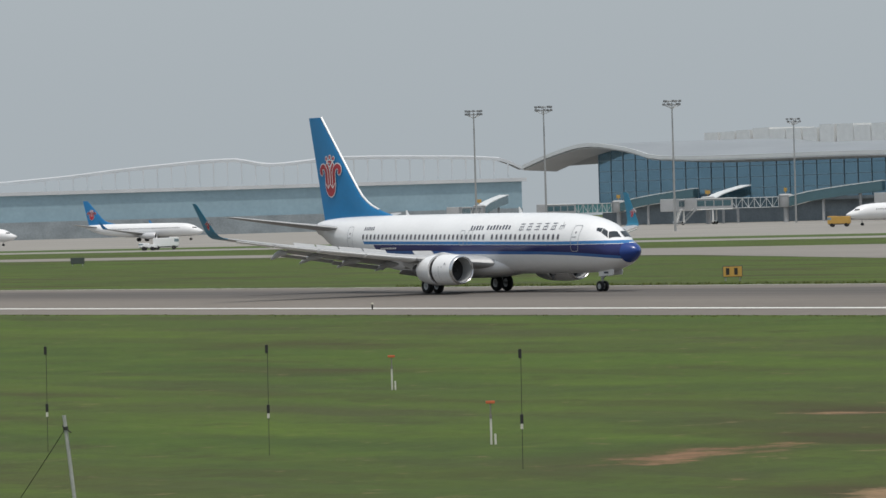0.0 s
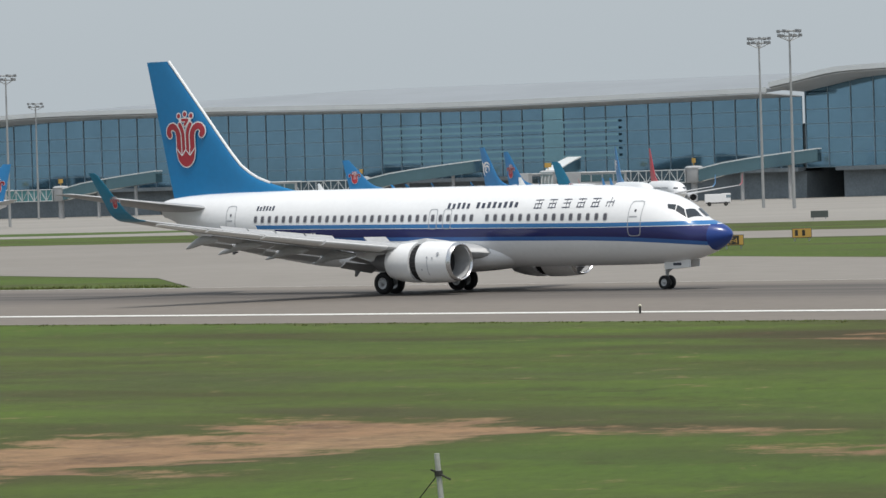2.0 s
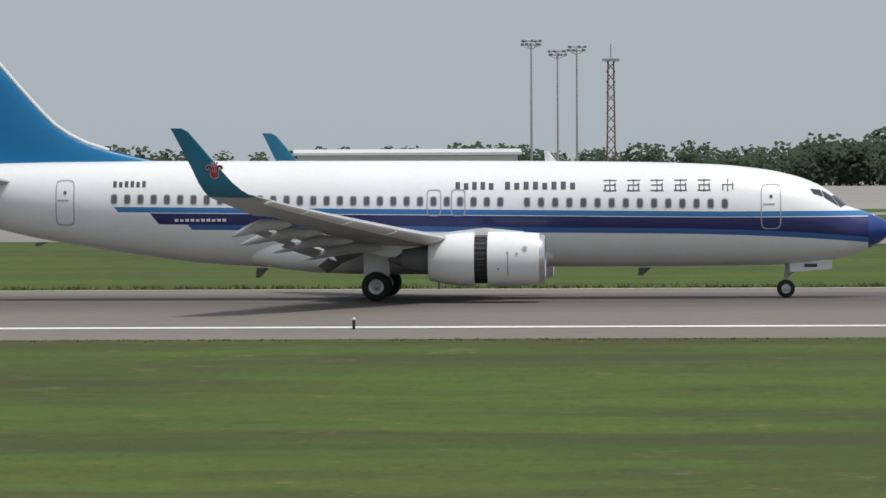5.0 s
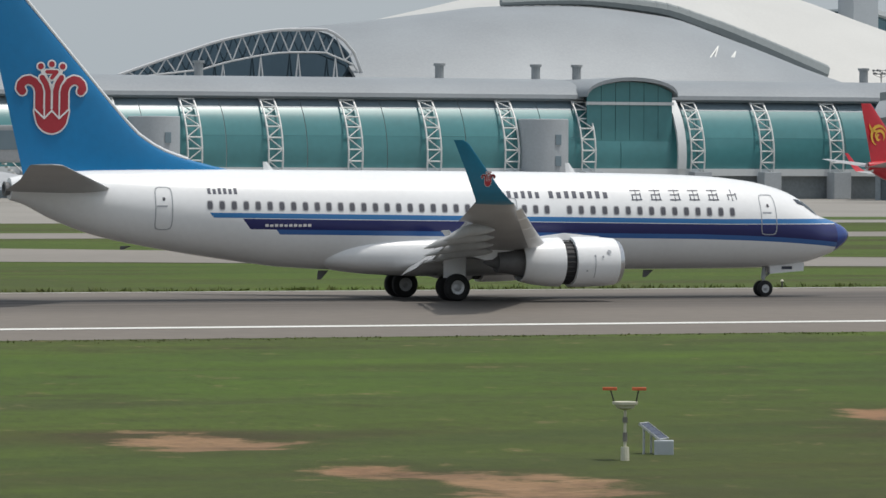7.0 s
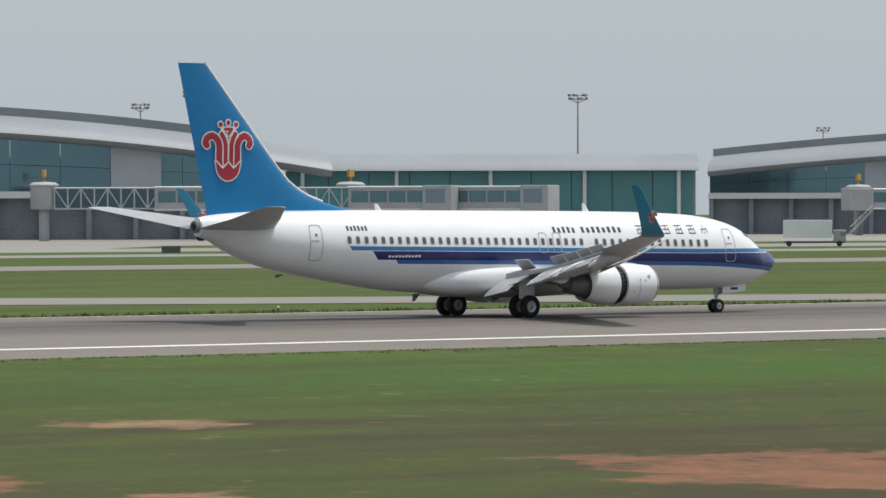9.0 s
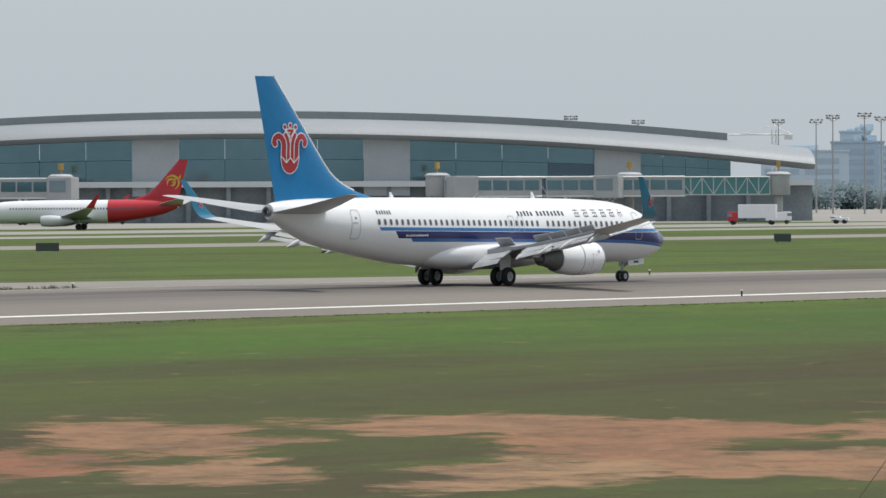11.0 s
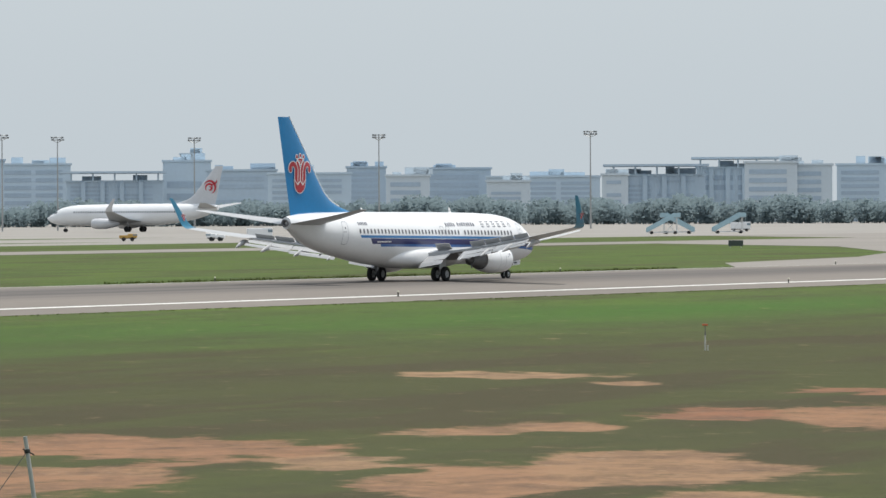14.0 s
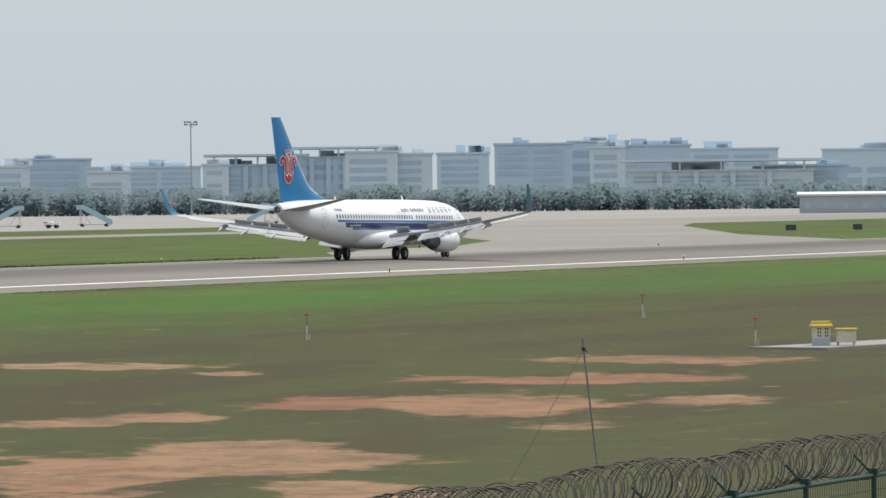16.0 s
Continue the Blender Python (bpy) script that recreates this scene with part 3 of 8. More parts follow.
def make_airliner():
    ac = tagged(empty("airliner"), "white twin-jet airliner with blue tail, thrust reversers open, on the runway", "airplane")
    # body
    bm = bmesh.new()
    rings = []
    k = 110
    for i in range(k + 1):
        u = i / k
        x = 19.69 - 37.89 * (u ** 1.25 if u < 0.5 else (0.5 ** 1.25 + (u - 0.5) * (1 - 0.5 ** 1.25) / 0.5))
        top, bot, hw = (lerp_table(FUSE, x, c) for c in (1, 2, 3))
        rings.append([(x, hw * math.cos(2 * math.pi * j / 56), (top + bot) / 2 + (top - bot) / 2 * math.sin(2 * math.pi * j / 56)) for j in range(56)])
    loft(bm, rings)
    body = part("fuselage", bm, LIVERY, ac, "white fuselage with blue and navy stripe", True)
    bm = bmesh.new()
    spun(bm, [(-18.19, 0.02), (-18.22, 0.26), (-18.42, 0.30), (-18.44, 0.2), (-18.3, 0.17)], 20, "x", (0, 0, 4.57))
    part("exhaust_cone", bm, DARK_GREY, body, "dark auxiliary exhaust in the tail cone", True)
    bm = bmesh.new()
    bmesh.ops.create_uvsphere(bm, u_segments=40, v_segments=18, radius=1.0)
    for v in bm.verts:
        x, y, z = v.co
        v.co = Vector((0.9 + 6.4 * math.copysign(abs(x) ** 0.85, x), 2.12 * math.copysign(abs(y) ** 0.7, y), 1.88 + 0.93 * math.copysign(abs(z) ** 0.8, z)))
    part("belly_fairing", bm, WHITE_PAINT, body, "", True)
    # cabin windows on both sides share one mesh each side
    spots = [-10.2 + 0.513 * i for i in range(30)] + [5.70 + 0.54 * i for i in range(15)]
    for side in (-1, 1):
        for x in spots:
            bm = bmesh.new()
            decal(bm, oval(x, 3.80 - 0.012 * x, 0.275, 0.40), side, 0.008)
            w = part("cabin_window", bm, PANE_RIM, body)
            bm = bmesh.new()
            decal(bm, oval(x, 3.80 - 0.012 * x, 0.205, 0.315), side, 0.014)
            part("pane", bm, CABIN_PANE, w)
        for x, z, w, h in ((-12.12, 3.79, 0.74, 1.75), (15.02, 3.52, 0.78, 1.72), (2.13, 3.72, 0.56, 1.02), (3.06, 3.72, 0.56, 1.02)):
            bm = bmesh.new()
            seam_ring(bm, x, z, w, h, 0.04, side, 0.28)
            d = part("cabin_door", bm, SEAM, body, "door seam outlined in grey")
            if h > 1.2:
                bm = bmesh.new()
                decal(bm, oval(x, z + 0.38, 0.13, 0.15, 10, 0.9), side, 0.012)
                part("door_pane", bm, CABIN_PANE, d)
                bm = bmesh.new()
                decal(bm, [(x - 0.3, z + 0.06), (x + 0.14, z + 0.06), (x + 0.14, z + 0.12), (x - 0.3, z + 0.12)], side, 0.012)
                part("door_handle", bm, SEAM, d)
        # glazing follows the skin: corners by station and angle round the section
        for quad in (((16.52, 52.5), (16.90, 60.0), (17.02, 47.0), (16.66, 44.5)), ((16.95, 60.5), (17.30, 62.0), (17.63, 45.5), (17.07, 46.0)), ((17.36, 63.0), (17.55, 85.5), (18.02, 84.0), (17.69, 46.0))):
            bm = bmesh.new()
            rows = []
            for i in range(7):
                u, row = i / 6, []
                for j in range(7):
                    v = j / 6
                    (xa, aa), (xb, ab), (xc, ac2), (xd, ad) = quad
                    x = (xa * (1 - u) + xb * u) * (1 - v) + (xd * (1 - u) + xc * u) * v
                    an = radians((aa * (1 - u) + ab * u) * (1 - v) + (ad * (1 - u) + ac2 * u) * v)
                    top, bot, hw = (lerp_table(FUSE, x, c) for c in (1, 2, 3))
                    row.append((x + 0.006, side * (hw + 0.016) * math.cos(an), (top + bot) / 2 + ((top - bot) / 2 + 0.016) * math.sin(an)))
                rows.append(row)
            loft(bm, rows, False, False)
            part("cockpit_window", bm, COCKPIT, body, "dark cockpit glazing", True)
    # plain bars stand for the airline's titles and marks
    def bars(name, x0, x1, z, h, count, mat, label, fill=0.72, side=-1):
        step = (x1 - x0) / count
        for i in range(count):
            bm = bmesh.new()
            a = x0 + step * i
            hh = h * (0.86 if i % 3 == 1 else 1.0)
            decal(bm, [(a, z - h / 2), (a + step * fill, z - h / 2), (a + step * fill, z - h / 2 + hh), (a, z - h / 2 + hh)], side, 0.009)
            part(name, bm, mat, body, label)
    for side in (-1, 1):
        bars("title_bar", 2.95, 4.55, 4.36, 0.30, 5, TEXT_GREY, "dark slate title bar", 0.55, side)
        bars("title_bar", 4.85, 7.70, 4.36, 0.30, 8, TEXT_GREY, "dark slate title bar", 0.55, side)
        bars("registration_bar", -10.25, -8.9, 4.49, 0.24, 6, TEXT_GREY, "small dark bar", 0.6, side)
        bars("type_bar", -7.85, -5.8, 3.10, 0.11, 10, EMBLEM_WHITE, "small white bar on the navy stripe", 0.7, side)
        for i in range(6):      # six square marks of crossed strokes
            x = 8.62 + 0.90 * i
            bm = bmesh.new()
            for dx, dz, w, h in ((0.0, 0.20, 0.50, 0.05), (0.03, 0.02, 0.44, 0.05), (0.0, -0.19, 0.50, 0.05), (0.22, 0.0, 0.055, 0.48), (0.04, -0.08, 0.05, 0.24), (0.42, -0.04, 0.05, 0.28)):
                if (i, dx) in ((5, 0.0), (2, 0.04)):
                    continue
                decal(bm, [(x + dx, 4.34 + dz - h / 2), (x + dx + w, 4.34 + dz - h / 2), (x + dx + w, 4.34 + dz + h / 2), (x + dx, 4.34 + dz + h / 2)], side, 0.009)
            part("title_mark", bm, TEXT_GREY, body, "square dark slate mark of crossed strokes")
    # small blades on the spine and keel
    for x, z, h, s in ((6.6, 5.28, 0.42, 1), (-7.0, 5.36, 0.34, 1), (10.2, 1.22, -0.36, 1), (-4.6, 1.26, -0.42, 1), (-13.2, 2.3, -0.2, 1)):
        bm = bmesh.new()
        loft(bm, [[(x + 0.22, 0, z - 0.05 * s), (x, 0.03, z - 0.05), (x - 0.26, 0, z - 0.05), (x, -0.03, z - 0.05)], [(x - 0.12, 0, z + h), (x - 0.2, 0.015, z + h), (x - 0.3, 0, z + h), (x - 0.2, -0.015, z + h)]])
        part("aerial", bm, WHITE_PAINT if h > 0 else DARK_GREY, body)
    # fin: nose line and tail line by height
    fin_le = ((12.46, -17.72), (11.0, -16.45), (9.57, -15.2), (8.35, -14.15), (7.4, -13.3), (6.8, -12.7), (6.4, -12.1), (6.1, -11.5), (5.8, -10.6), (5.5, -9.4), (5.38, -8.8), (5.15, -8.0))
    bm = bmesh.new()
    rings = []
    for i in range(40):
        z = 12.46 - (12.46 - 5.15) * i / 39
        le = lerp_table(fin_le, z, 1)
        te = -19.33 + (12.46 - z) * 0.235
        c = le - te
        rings.append(foil(0, le, c, z, min(0.11, 0.44 / c), upright=True))
    loft(bm, rings)
    fin = part("tail_fin", bm, TAIL_BLUE, ac, "blue tail fin with red emblem", True)
    bm = bmesh.new()
    pts = [Vector((x + 0.015, 0, z)) for z, x in fin_le[:9]]
    for a, b in zip(pts, pts[1:]):
        rod(bm, a, b, 0.075, seg=8, cap=False)
    part("fin_leading_edge", bm, WHITE_PAINT, fin, "bare pale metal leading edge", True)
    def fin_half(x, z):
        le = lerp_table(fin_le, z, 1)
        te = -19.33 + (12.46 - z) * 0.235
        s = max(0.0, min(1.0, (le - x) / (le - te)))
        th = min(0.11, 0.44 / (le - te))
        return (le - te) * 5 * th * (0.2969 * math.sqrt(s) - 0.126 * s - 0.3516 * s * s + 0.2843 * s**3 - 0.1036 * s**4)
    for side in (-1, 1):
        def on_fin(u, w, off):
            x, z = -16.47 + u, 8.30 + w
            return Vector((x, side * (fin_half(x, z) + 0.02 + off), z))
        flower_emblem(fin, on_fin)
    # stabilisers
    for side in (-1, 1):
        bm = bmesh.new()
        loft(bm, [foil(0.45, -13.9, 4.6, 4.50, 0.10, side=side), foil(3.5, -15.85, 3.0, 4.95, 0.09, side=side), foil(6.9, -18.15, 1.4, 5.50, 0.09, side=side), foil(7.15, -18.65, 0.9, 5.54, 0.06, side=side)])
        part("stabiliser", bm, GREY_PAINT, ac, "grey horizontal stabiliser", True)
    # wings
    def le(y):
        return 2.75 - (y - 5.4) * 0.524 if y > 4.6 else 3.17 + (4.6 - y) * 0.86
    def te(y):
        return -1.9 - (y - 5.6) * 0.272 if y > 5.6 else -1.9 - (5.6 - y) * 0.02
    def wz(y):
        return 1.95 + (y - 1.5) * 0.105 + 0.0022 * (y - 1.5) ** 2
    for side in (-1, 1):
        bm = bmesh.new()
        secs = []
        for y, cut, th in ((1.2, 0.80, 0.15), (3.0, 0.80, 0.145), (4.6, 0.78, 0.13), (5.6, 0.78, 0.125), (8.0, 0.78, 0.12), (12.4, 0.78, 0.115), (12.6, 1.0, 0.105), (15.0, 1.0, 0.10), (17.0, 1.0, 0.10)):
            c = le(y) - te(y)
            ring = foil(y, le(y), c, wz(y), th, side=side)
            if cut < 1:      # the rear part belongs to the flaps
                for p in ring:
                    p.x = max(p.x, le(y) - c * cut)
            secs.append(ring)
        loft(bm, secs)
        wing = part("wing", bm, GREY_PAINT, ac, "grey swept wing with flaps lowered", True)
        # blended winglet
        bm = bmesh.new()
        rings = []
        for y, dz, x, c in ((17.0, 0.0, le(17.0), le(17.0) - te(17.0)), (17.22, 0.06, -3.52, 1.5), (17.42, 0.22, -3.78, 1.36), (17.55, 0.5, -4.1, 1.2), (17.68, 1.1, -4.62, 0.95), (17.82, 1.8, -5.2, 0.72), (17.92, 2.3, -5.62, 0.55), (17.94, 2.42, -5.85, 0.4)):
            base = foil(0, x, c, 0, 0.07, upright=True)
            tilt = min(1.0, dz / 0.5)
            rings.append([Vector((p.x, side * (y + p.y * tilt), wz(17.0) + dz + p.y * (1 - tilt))) for p in base])
        loft(bm, rings)
        wl = part("winglet", bm, WINGLET_BLUE, wing, "teal blended winglet with a small emblem", True)
        for sg in (1, -1):
            def on_tip(u, w, off):
                z = 0.95 + 0.2 * w
                return Vector((-4.72 + 0.2 * u, side * (17.652 + 0.217 * (z - 0.95)) + sg * (0.055 + 0.3 * off), wz(17.0) + z))
            flower_emblem(wl, on_tip, False)
        # slats drooped at the nose, flaps behind in two rows, spoilers up, track fairings
        for y0, y1 in ((6.0, 8.9), (9.0, 11.7), (11.8, 14.3), (14.4, 16.6)):
            bm = bmesh.new()
            rr = []
            for y in (y0, y1):
                c = (le(y) - te(y)) * 0.15
                rr.append([p + Vector((0.16, 0, -0.10)) for p in foil(y, le(y) + 0.12, c, wz(y) - 0.05, 0.30, 22, side=side)])
            loft(bm, rr)
            part("slat", bm, WHITE_PAINT, wing, "", True)
        def flap(y0, y1, f0, back, down, angle, mat, nm):
            bm = bmesh.new()
            rr = []
            for y in (y0, y1):
                c = (le(y) - te(y)) * f0
                hinge = Vector((le(y) - (le(y) - te(y)) * 0.79 - back, 0, wz(y) - down))
                rot = Matrix.Rotation(radians(angle), 3, "Y")
                rr.append([rot.inverted() @ Vector((p.x, 0, p.z)) + Vector((hinge.x, side * y, hinge.z)) for p in foil(0, 0, c, 0, 0.13)])
            loft(bm, rr)
            part(nm, bm, mat, wing, "grey flap lowered behind the wing", True)
        flap(2.0, 4.15, 0.17, -0.05, 0.10, 24, GREY_PAINT, "flap")
        flap(2.0, 4.15, 0.09, 1.0, 0.56, 38, GREY_PAINT, "flap")
        flap(5.5, 9.0, 0.18, -0.05, 0.10, 24, GREY_PAINT, "flap")
        flap(9.05, 12.45, 0.18, -0.05, 0.10, 24, GREY_PAINT, "flap")
        flap(5.5, 9.0, 0.10, 0.78, 0.46, 38, GREY_PAINT, "flap")
        flap(9.05, 12.45, 0.10, 0.64, 0.38, 38, GREY_PAINT, "flap")
        for y0, y1 in ((2.6, 4.0), (6.0, 7.5), (7.6, 9.1), (9.2, 10.6), (10.7, 12.1)):
            bm = bmesh.new()
            rr = []
            for y in (y0, y1):
                x = le(y) - (le(y) - te(y)) * 0.66
                c = (le(y) - te(y)) * 0.15
                z = wz(y) + 0.14
                rr.append([(x, side * y, z), (x - c * 0.74, side * y, z + c * 0.67), (x - c * 0.78, side * y, z + c * 0.63), (x - 0.05, side * y, z - 0.05)])
            loft(bm, rr)
            part("spoiler", bm, GREY_PAINT, wing, "raised spoiler panel")
        for y in (5.9, 8.3, 10.7, 12.9):
            bm = bmesh.new()
            x0 = le(y) - (le(y) - te(y)) * 0.45
            ln = 3.0 if y < 12 else 2.2
            rr = []
            for i in range(11):
                u = i / 10
                w = 0.17 * math.sin(math.pi * min(1, u * 1.02 + 0.01)) ** 0.6 + 0.01
                bend = -0.95 * max(0, u - 0.45) ** 1.3
                rr.append([(x0 - ln * u, side * y + w * 0.8 * math.cos(a * math.pi / 6), wz(y) - 0.38 + bend + w * 1.25 * math.sin(a * math.pi / 6)) for a in range(12)])
            loft(bm, rr)
            part("flap_fairing", bm, GREY_PAINT, wing, "", True)
        # engine
        cy, cz = side * 4.83, 1.62
        bm = bmesh.new()
        spun(bm, [(6.36, 0.80), (6.47, 0.83), (6.50, 0.87), (6.44, 0.92), (6.28, 0.965)], 44, "x", (0, cy, cz))
        eng = part("nacelle", bm, LIP, ac, "white engine nacelle with the reverser sleeve slid open", True)
        bm = bmesh.new()
        spun(bm, [(6.28, 0.965), (5.9, 1.0), (5.2, 1.03), (4.6, 1.035), (4.34, 1.03), (4.34, 0.9)], 44, "x", (0, cy, cz))
        cowl = part("fan_cowl", bm, WHITE_PAINT, eng, "", True)
        bm = bmesh.new()
        for i in range(10):
            t0, t1 = radians(-38 + 5 * i), radians(-33 + 5 * i)
            bm.faces.new([bm.verts.new((x, cy + side * 1.042 * math.cos(t), cz + 1.042 * math.sin(t))) for x, t in ((5.10, t0), (5.13, t0), (5.13, t1), (5.10, t1))])
        for x, t, r in ((5.75, 24, 0.09), (5.45, 12, 0.05), (5.1, 14, 0.05), (4.75, -20, 0.04)):
            t = radians(t)
            bm.faces.new([bm.verts.new((x + r * math.cos(a * math.pi / 5), cy + side * 1.046 * math.cos(t + r * math.sin(a * math.pi / 5)), cz + 1.046 * math.sin(t + r * math.sin(a * math.pi / 5)))) for a in range(10)])
        part("cowl_latches", bm, SEAM, cowl, "grey seam and latch marks")
        bm = bmesh.new()
        spun(bm, [(3.84, 0.88), (3.84, 1.02), (3.4, 1.01), (2.7, 0.93), (2.12, 0.80), (2.10, 0.77), (2.6, 0.74)], 44, "x", (0, cy, cz))
        SLEEVES.append(part("reverser_sleeve", bm, WHITE_PAINT, eng, "white reverser sleeve slid aft", True))
        bm = bmesh.new()
        spun(bm, [(4.36, 0.86), (3.8, 0.86)], 44, "x", (0, cy, cz))
        for i in range(28):
            t = 2 * math.pi * i / 28
            rod(bm, (4.35, cy + 0.9 * math.cos(t), cz + 0.9 * math.sin(t)), (3.83, cy + 0.9 * math.cos(t), cz + 0.9 * math.sin(t)), 0.02, seg=5)
        part("cascade", bm, DUCT, eng, "dark cascade vanes in the reverser gap")
        bm = bmesh.new()
        spun(bm, [(6.36, 0.80), (5.9, 0.76), (5.4, 0.775)], 40, "x", (0, cy, cz))
        part("inlet_duct", bm, GREY_PAINT, eng, "", True)
        bm = bmesh.new()
        spun(bm, [(5.40, 0.775), (5.38, 0.25), (5.75, 0.10), (5.85, 0.01)], 40, "x", (0, cy, cz))
        part("fan", bm, DUCT, eng, "dark fan and spinner", True)
        bm = bmesh.new()
        spun(bm, [(2.5, 0.74), (2.3, 0.62), (1.5, 0.46), (1.1, 0.42), (1.1, 0.30), (0.55, 0.05)], 32, "x", (0, cy, cz))
        part("core_nozzle", bm, DARK_GREY, eng, "dark hot-section nozzle", True)
        bm = bmesh.new()
        loft(bm, [[(x, cy + w * s2, z) for s2, z in ((-1, z0), (1, z0), (0.8, z1), (-0.8, z1))] for x, w, z0, z1 in ((5.7, 0.03, 2.55, 2.66), (4.2, 0.16, 2.3, 2.80), (2.6, 0.2, 1.9, 2.62), (0.6, 0.16, 1.7, 2.35), (-0.6, 0.05, 2.0, 2.25))])
        part("pylon", bm, WHITE_PAINT, eng)
        # main gear
        bm = bmesh.new()
        y = side * 2.86
        rod(bm, (0, y, 0.55), (0.02, y, 2.0), 0.085)
        rod(bm, (0, y, 1.0), (0.02, y, 2.0), 0.13)
        rod(bm, (0, y, 1.1), (-0.1, side * 1.5, 1.7), 0.07)
        rod(bm, (0, y - 0.62, 0.56), (0, y + 0.62, 0.56), 0.07)
        rod(bm, (-0.16, y, 0.62), (-0.2, y, 1.05), 0.04)
        gear = part("main_gear", bm, STEEL, ac, "steel main landing gear with twin wheels")
        bm = bmesh.new()
        box(bm, -0.5, 0.5, y + side * 0.17, y + side * 0.21, 0.95, 1.95, 0.02)
        part("gear_door", bm, WHITE_PAINT, gear)
        for dy in (-0.43, 0.43):
            wheel(gear, (0, y + dy, 0.56), 0.56, 0.36)
    # nose gear
    bm = bmesh.new()
    rod(bm, (15.6, 0, 0.34), (15.68, 0, 1.4), 0.07)
    rod(bm, (15.6, 0, 0.75), (15.7, 0, 1.45), 0.10)
    rod(bm, (15.66, 0, 0.85), (16.6, 0, 1.45), 0.05)
    rod(bm, (15.6, -0.34, 0.34), (15.6, 0.34, 0.34), 0.05)
    gear = part("nose_gear", bm, STEEL, ac, "steel nose gear with twin wheels")
    for s in (-1, 1):
        bm = bmesh.new()
        loft(bm, [[(x, s * (0.34 + d), z) for x, z in ((15.75, 0.98), (17.35, 1.10), (17.38, 1.46), (15.72, 1.40))] for d in (0, 0.035)])
        dd = part("gear_door", bm, WHITE_PAINT, gear, "white nose gear door with a small dark bar")
        bm = bmesh.new()
        box(bm, 16.3, 16.8, s * 0.38, s * 0.385, 1.17, 1.30)
        part("number_bar", bm, TEXT_GREY, dd)
        wheel(gear, (15.6, s * 0.2, 0.345), 0.345, 0.2)
    return ac


WHEELS, SLEEVES = [], []


def wheel(gear, at, r, w):
    hub = 0.52 * r
    bm = bmesh.new()
    spun(bm, [(-w / 2 * 0.75, hub), (-w / 2, hub * 1.15), (-w / 2, r * 0.82), (-w / 2 * 0.8, r * 0.96), (-w / 4, r), (w / 4, r), (w / 2 * 0.8, r * 0.96), (w / 2, r * 0.82), (w / 2, hub * 1.15), (w / 2 * 0.75, hub)], 32, "y")
    t = part("tyre", bm, RUBBER, gear, "", True)
    t.location = at
    bm = bmesh.new()
    spun(bm, [(-w / 2 * 0.78, 0.01), (-w / 2 * 0.8, hub * 0.3), (-w / 2 * 0.55, hub * 0.55), (-w / 2 * 0.7, hub), (w / 2 * 0.7, hub), (w / 2 * 0.55, hub * 0.55), (w / 2 * 0.8, hub * 0.3), (w / 2 * 0.78, 0.01)], 24, "y")
    for i in range(8):
        a = i * math.pi / 4
        for s in (-1, 1):
            rod(bm, (hub * 0.62 * math.cos(a), s * w * 0.30, hub * 0.62 * math.sin(a)), (hub * 0.62 * math.cos(a), s * w * 0.40, hub * 0.62 * math.sin(a)), hub * 0.09, seg=6)
    h = part("wheel_hub", bm, HUB, gear, "light alloy wheel hub", True)
    h.location = at
    WHEELS.append((t, h, r, Vector(at)))


AIRLINER = make_airliner()


# ---- the terminal side: bearings are degrees clockwise from +y, as seen from the camera's place ----
def spot(az, d, z=0.0):
    return Vector((d * math.sin(radians(az)), d * math.cos(radians(az)), z))


# ROOF_GREY, FASCIA, CONC_WALL and UNDERCROFT have bluish distance haze mixed in.
ROOF_GREY = material("pale grey standing-seam roof", (0.285, 0.31, 0.332), 0.55, 0.1, 0.12, 0.05, 30)
ROOF_WHITE = material("white membrane roof", (0.54, 0.54, 0.52), 0.6, 0, 0.06, 0.04, 30)
ROOF_DARK = material("grey-green ridge cladding", (0.25, 0.28, 0.285), 0.5, 0.1, 0.12, 0.05, 20)
FASCIA = material("white roof fascia", (0.63, 0.66, 0.67), 0.5, 0, 0.08, 0.1, 20)
SOFFIT = material("grey soffit panels", (0.56, 0.58, 0.60), 0.6, 0, 0.12, 0.1, 20)
GLASS_BLUE = pane_material("blue curtain-wall glass", (0.33, 0.46, 0.53), 0.25, 0.3)
GLASS_BLUE.node_tree.nodes["Principled BSDF"].inputs["Specular IOR Level"].default_value = 0.3
GLASS_TEAL = pane_material("teal curtain-wall glass", (0.07, 0.235, 0.25), 0.28)
GLASS_PALE = pane_material("lit pale teal glass", (0.24, 0.40, 0.40), 0.35)
GLASS_DARK = pane_material("dark glazing", (0.19, 0.255, 0.295), 0.35)
CONC_WALL = material("grey wall cladding", (0.43, 0.465, 0.495), 0.7, 0, 0.12, 0.12, 20)
FRAME_WHITE = material("white painted steel", (0.70, 0.71, 0.70), 0.5, 0.1, 0.1, 0.5, 10)
MULLION = material("blue-grey mullion paint", (0.26, 0.36, 0.43), 0.5, 0.1, 0.1, 0.5, 10)
PIER_GLASS = pane_material("dim blue-green coated pier glass", (0.155, 0.255, 0.295), 0.07, 0.8)
GATE_GLASS = pane_material("dark coated gate glass", (0.10, 0.15, 0.19), 0.08, 0.8)
PALE_BAND = pane_material("pale teal coated glass", (0.28, 0.48, 0.56), 0.08, 0.8)
LONG_GLASS = pane_material("blue mirror-coated curtain-wall glass", (0.21, 0.36, 0.47), 0.07, 0.85)
FRAME_GREY = material("grey painted steel", (0.33, 0.35, 0.36), 0.55, 0.2, 0.15, 0.5, 10)
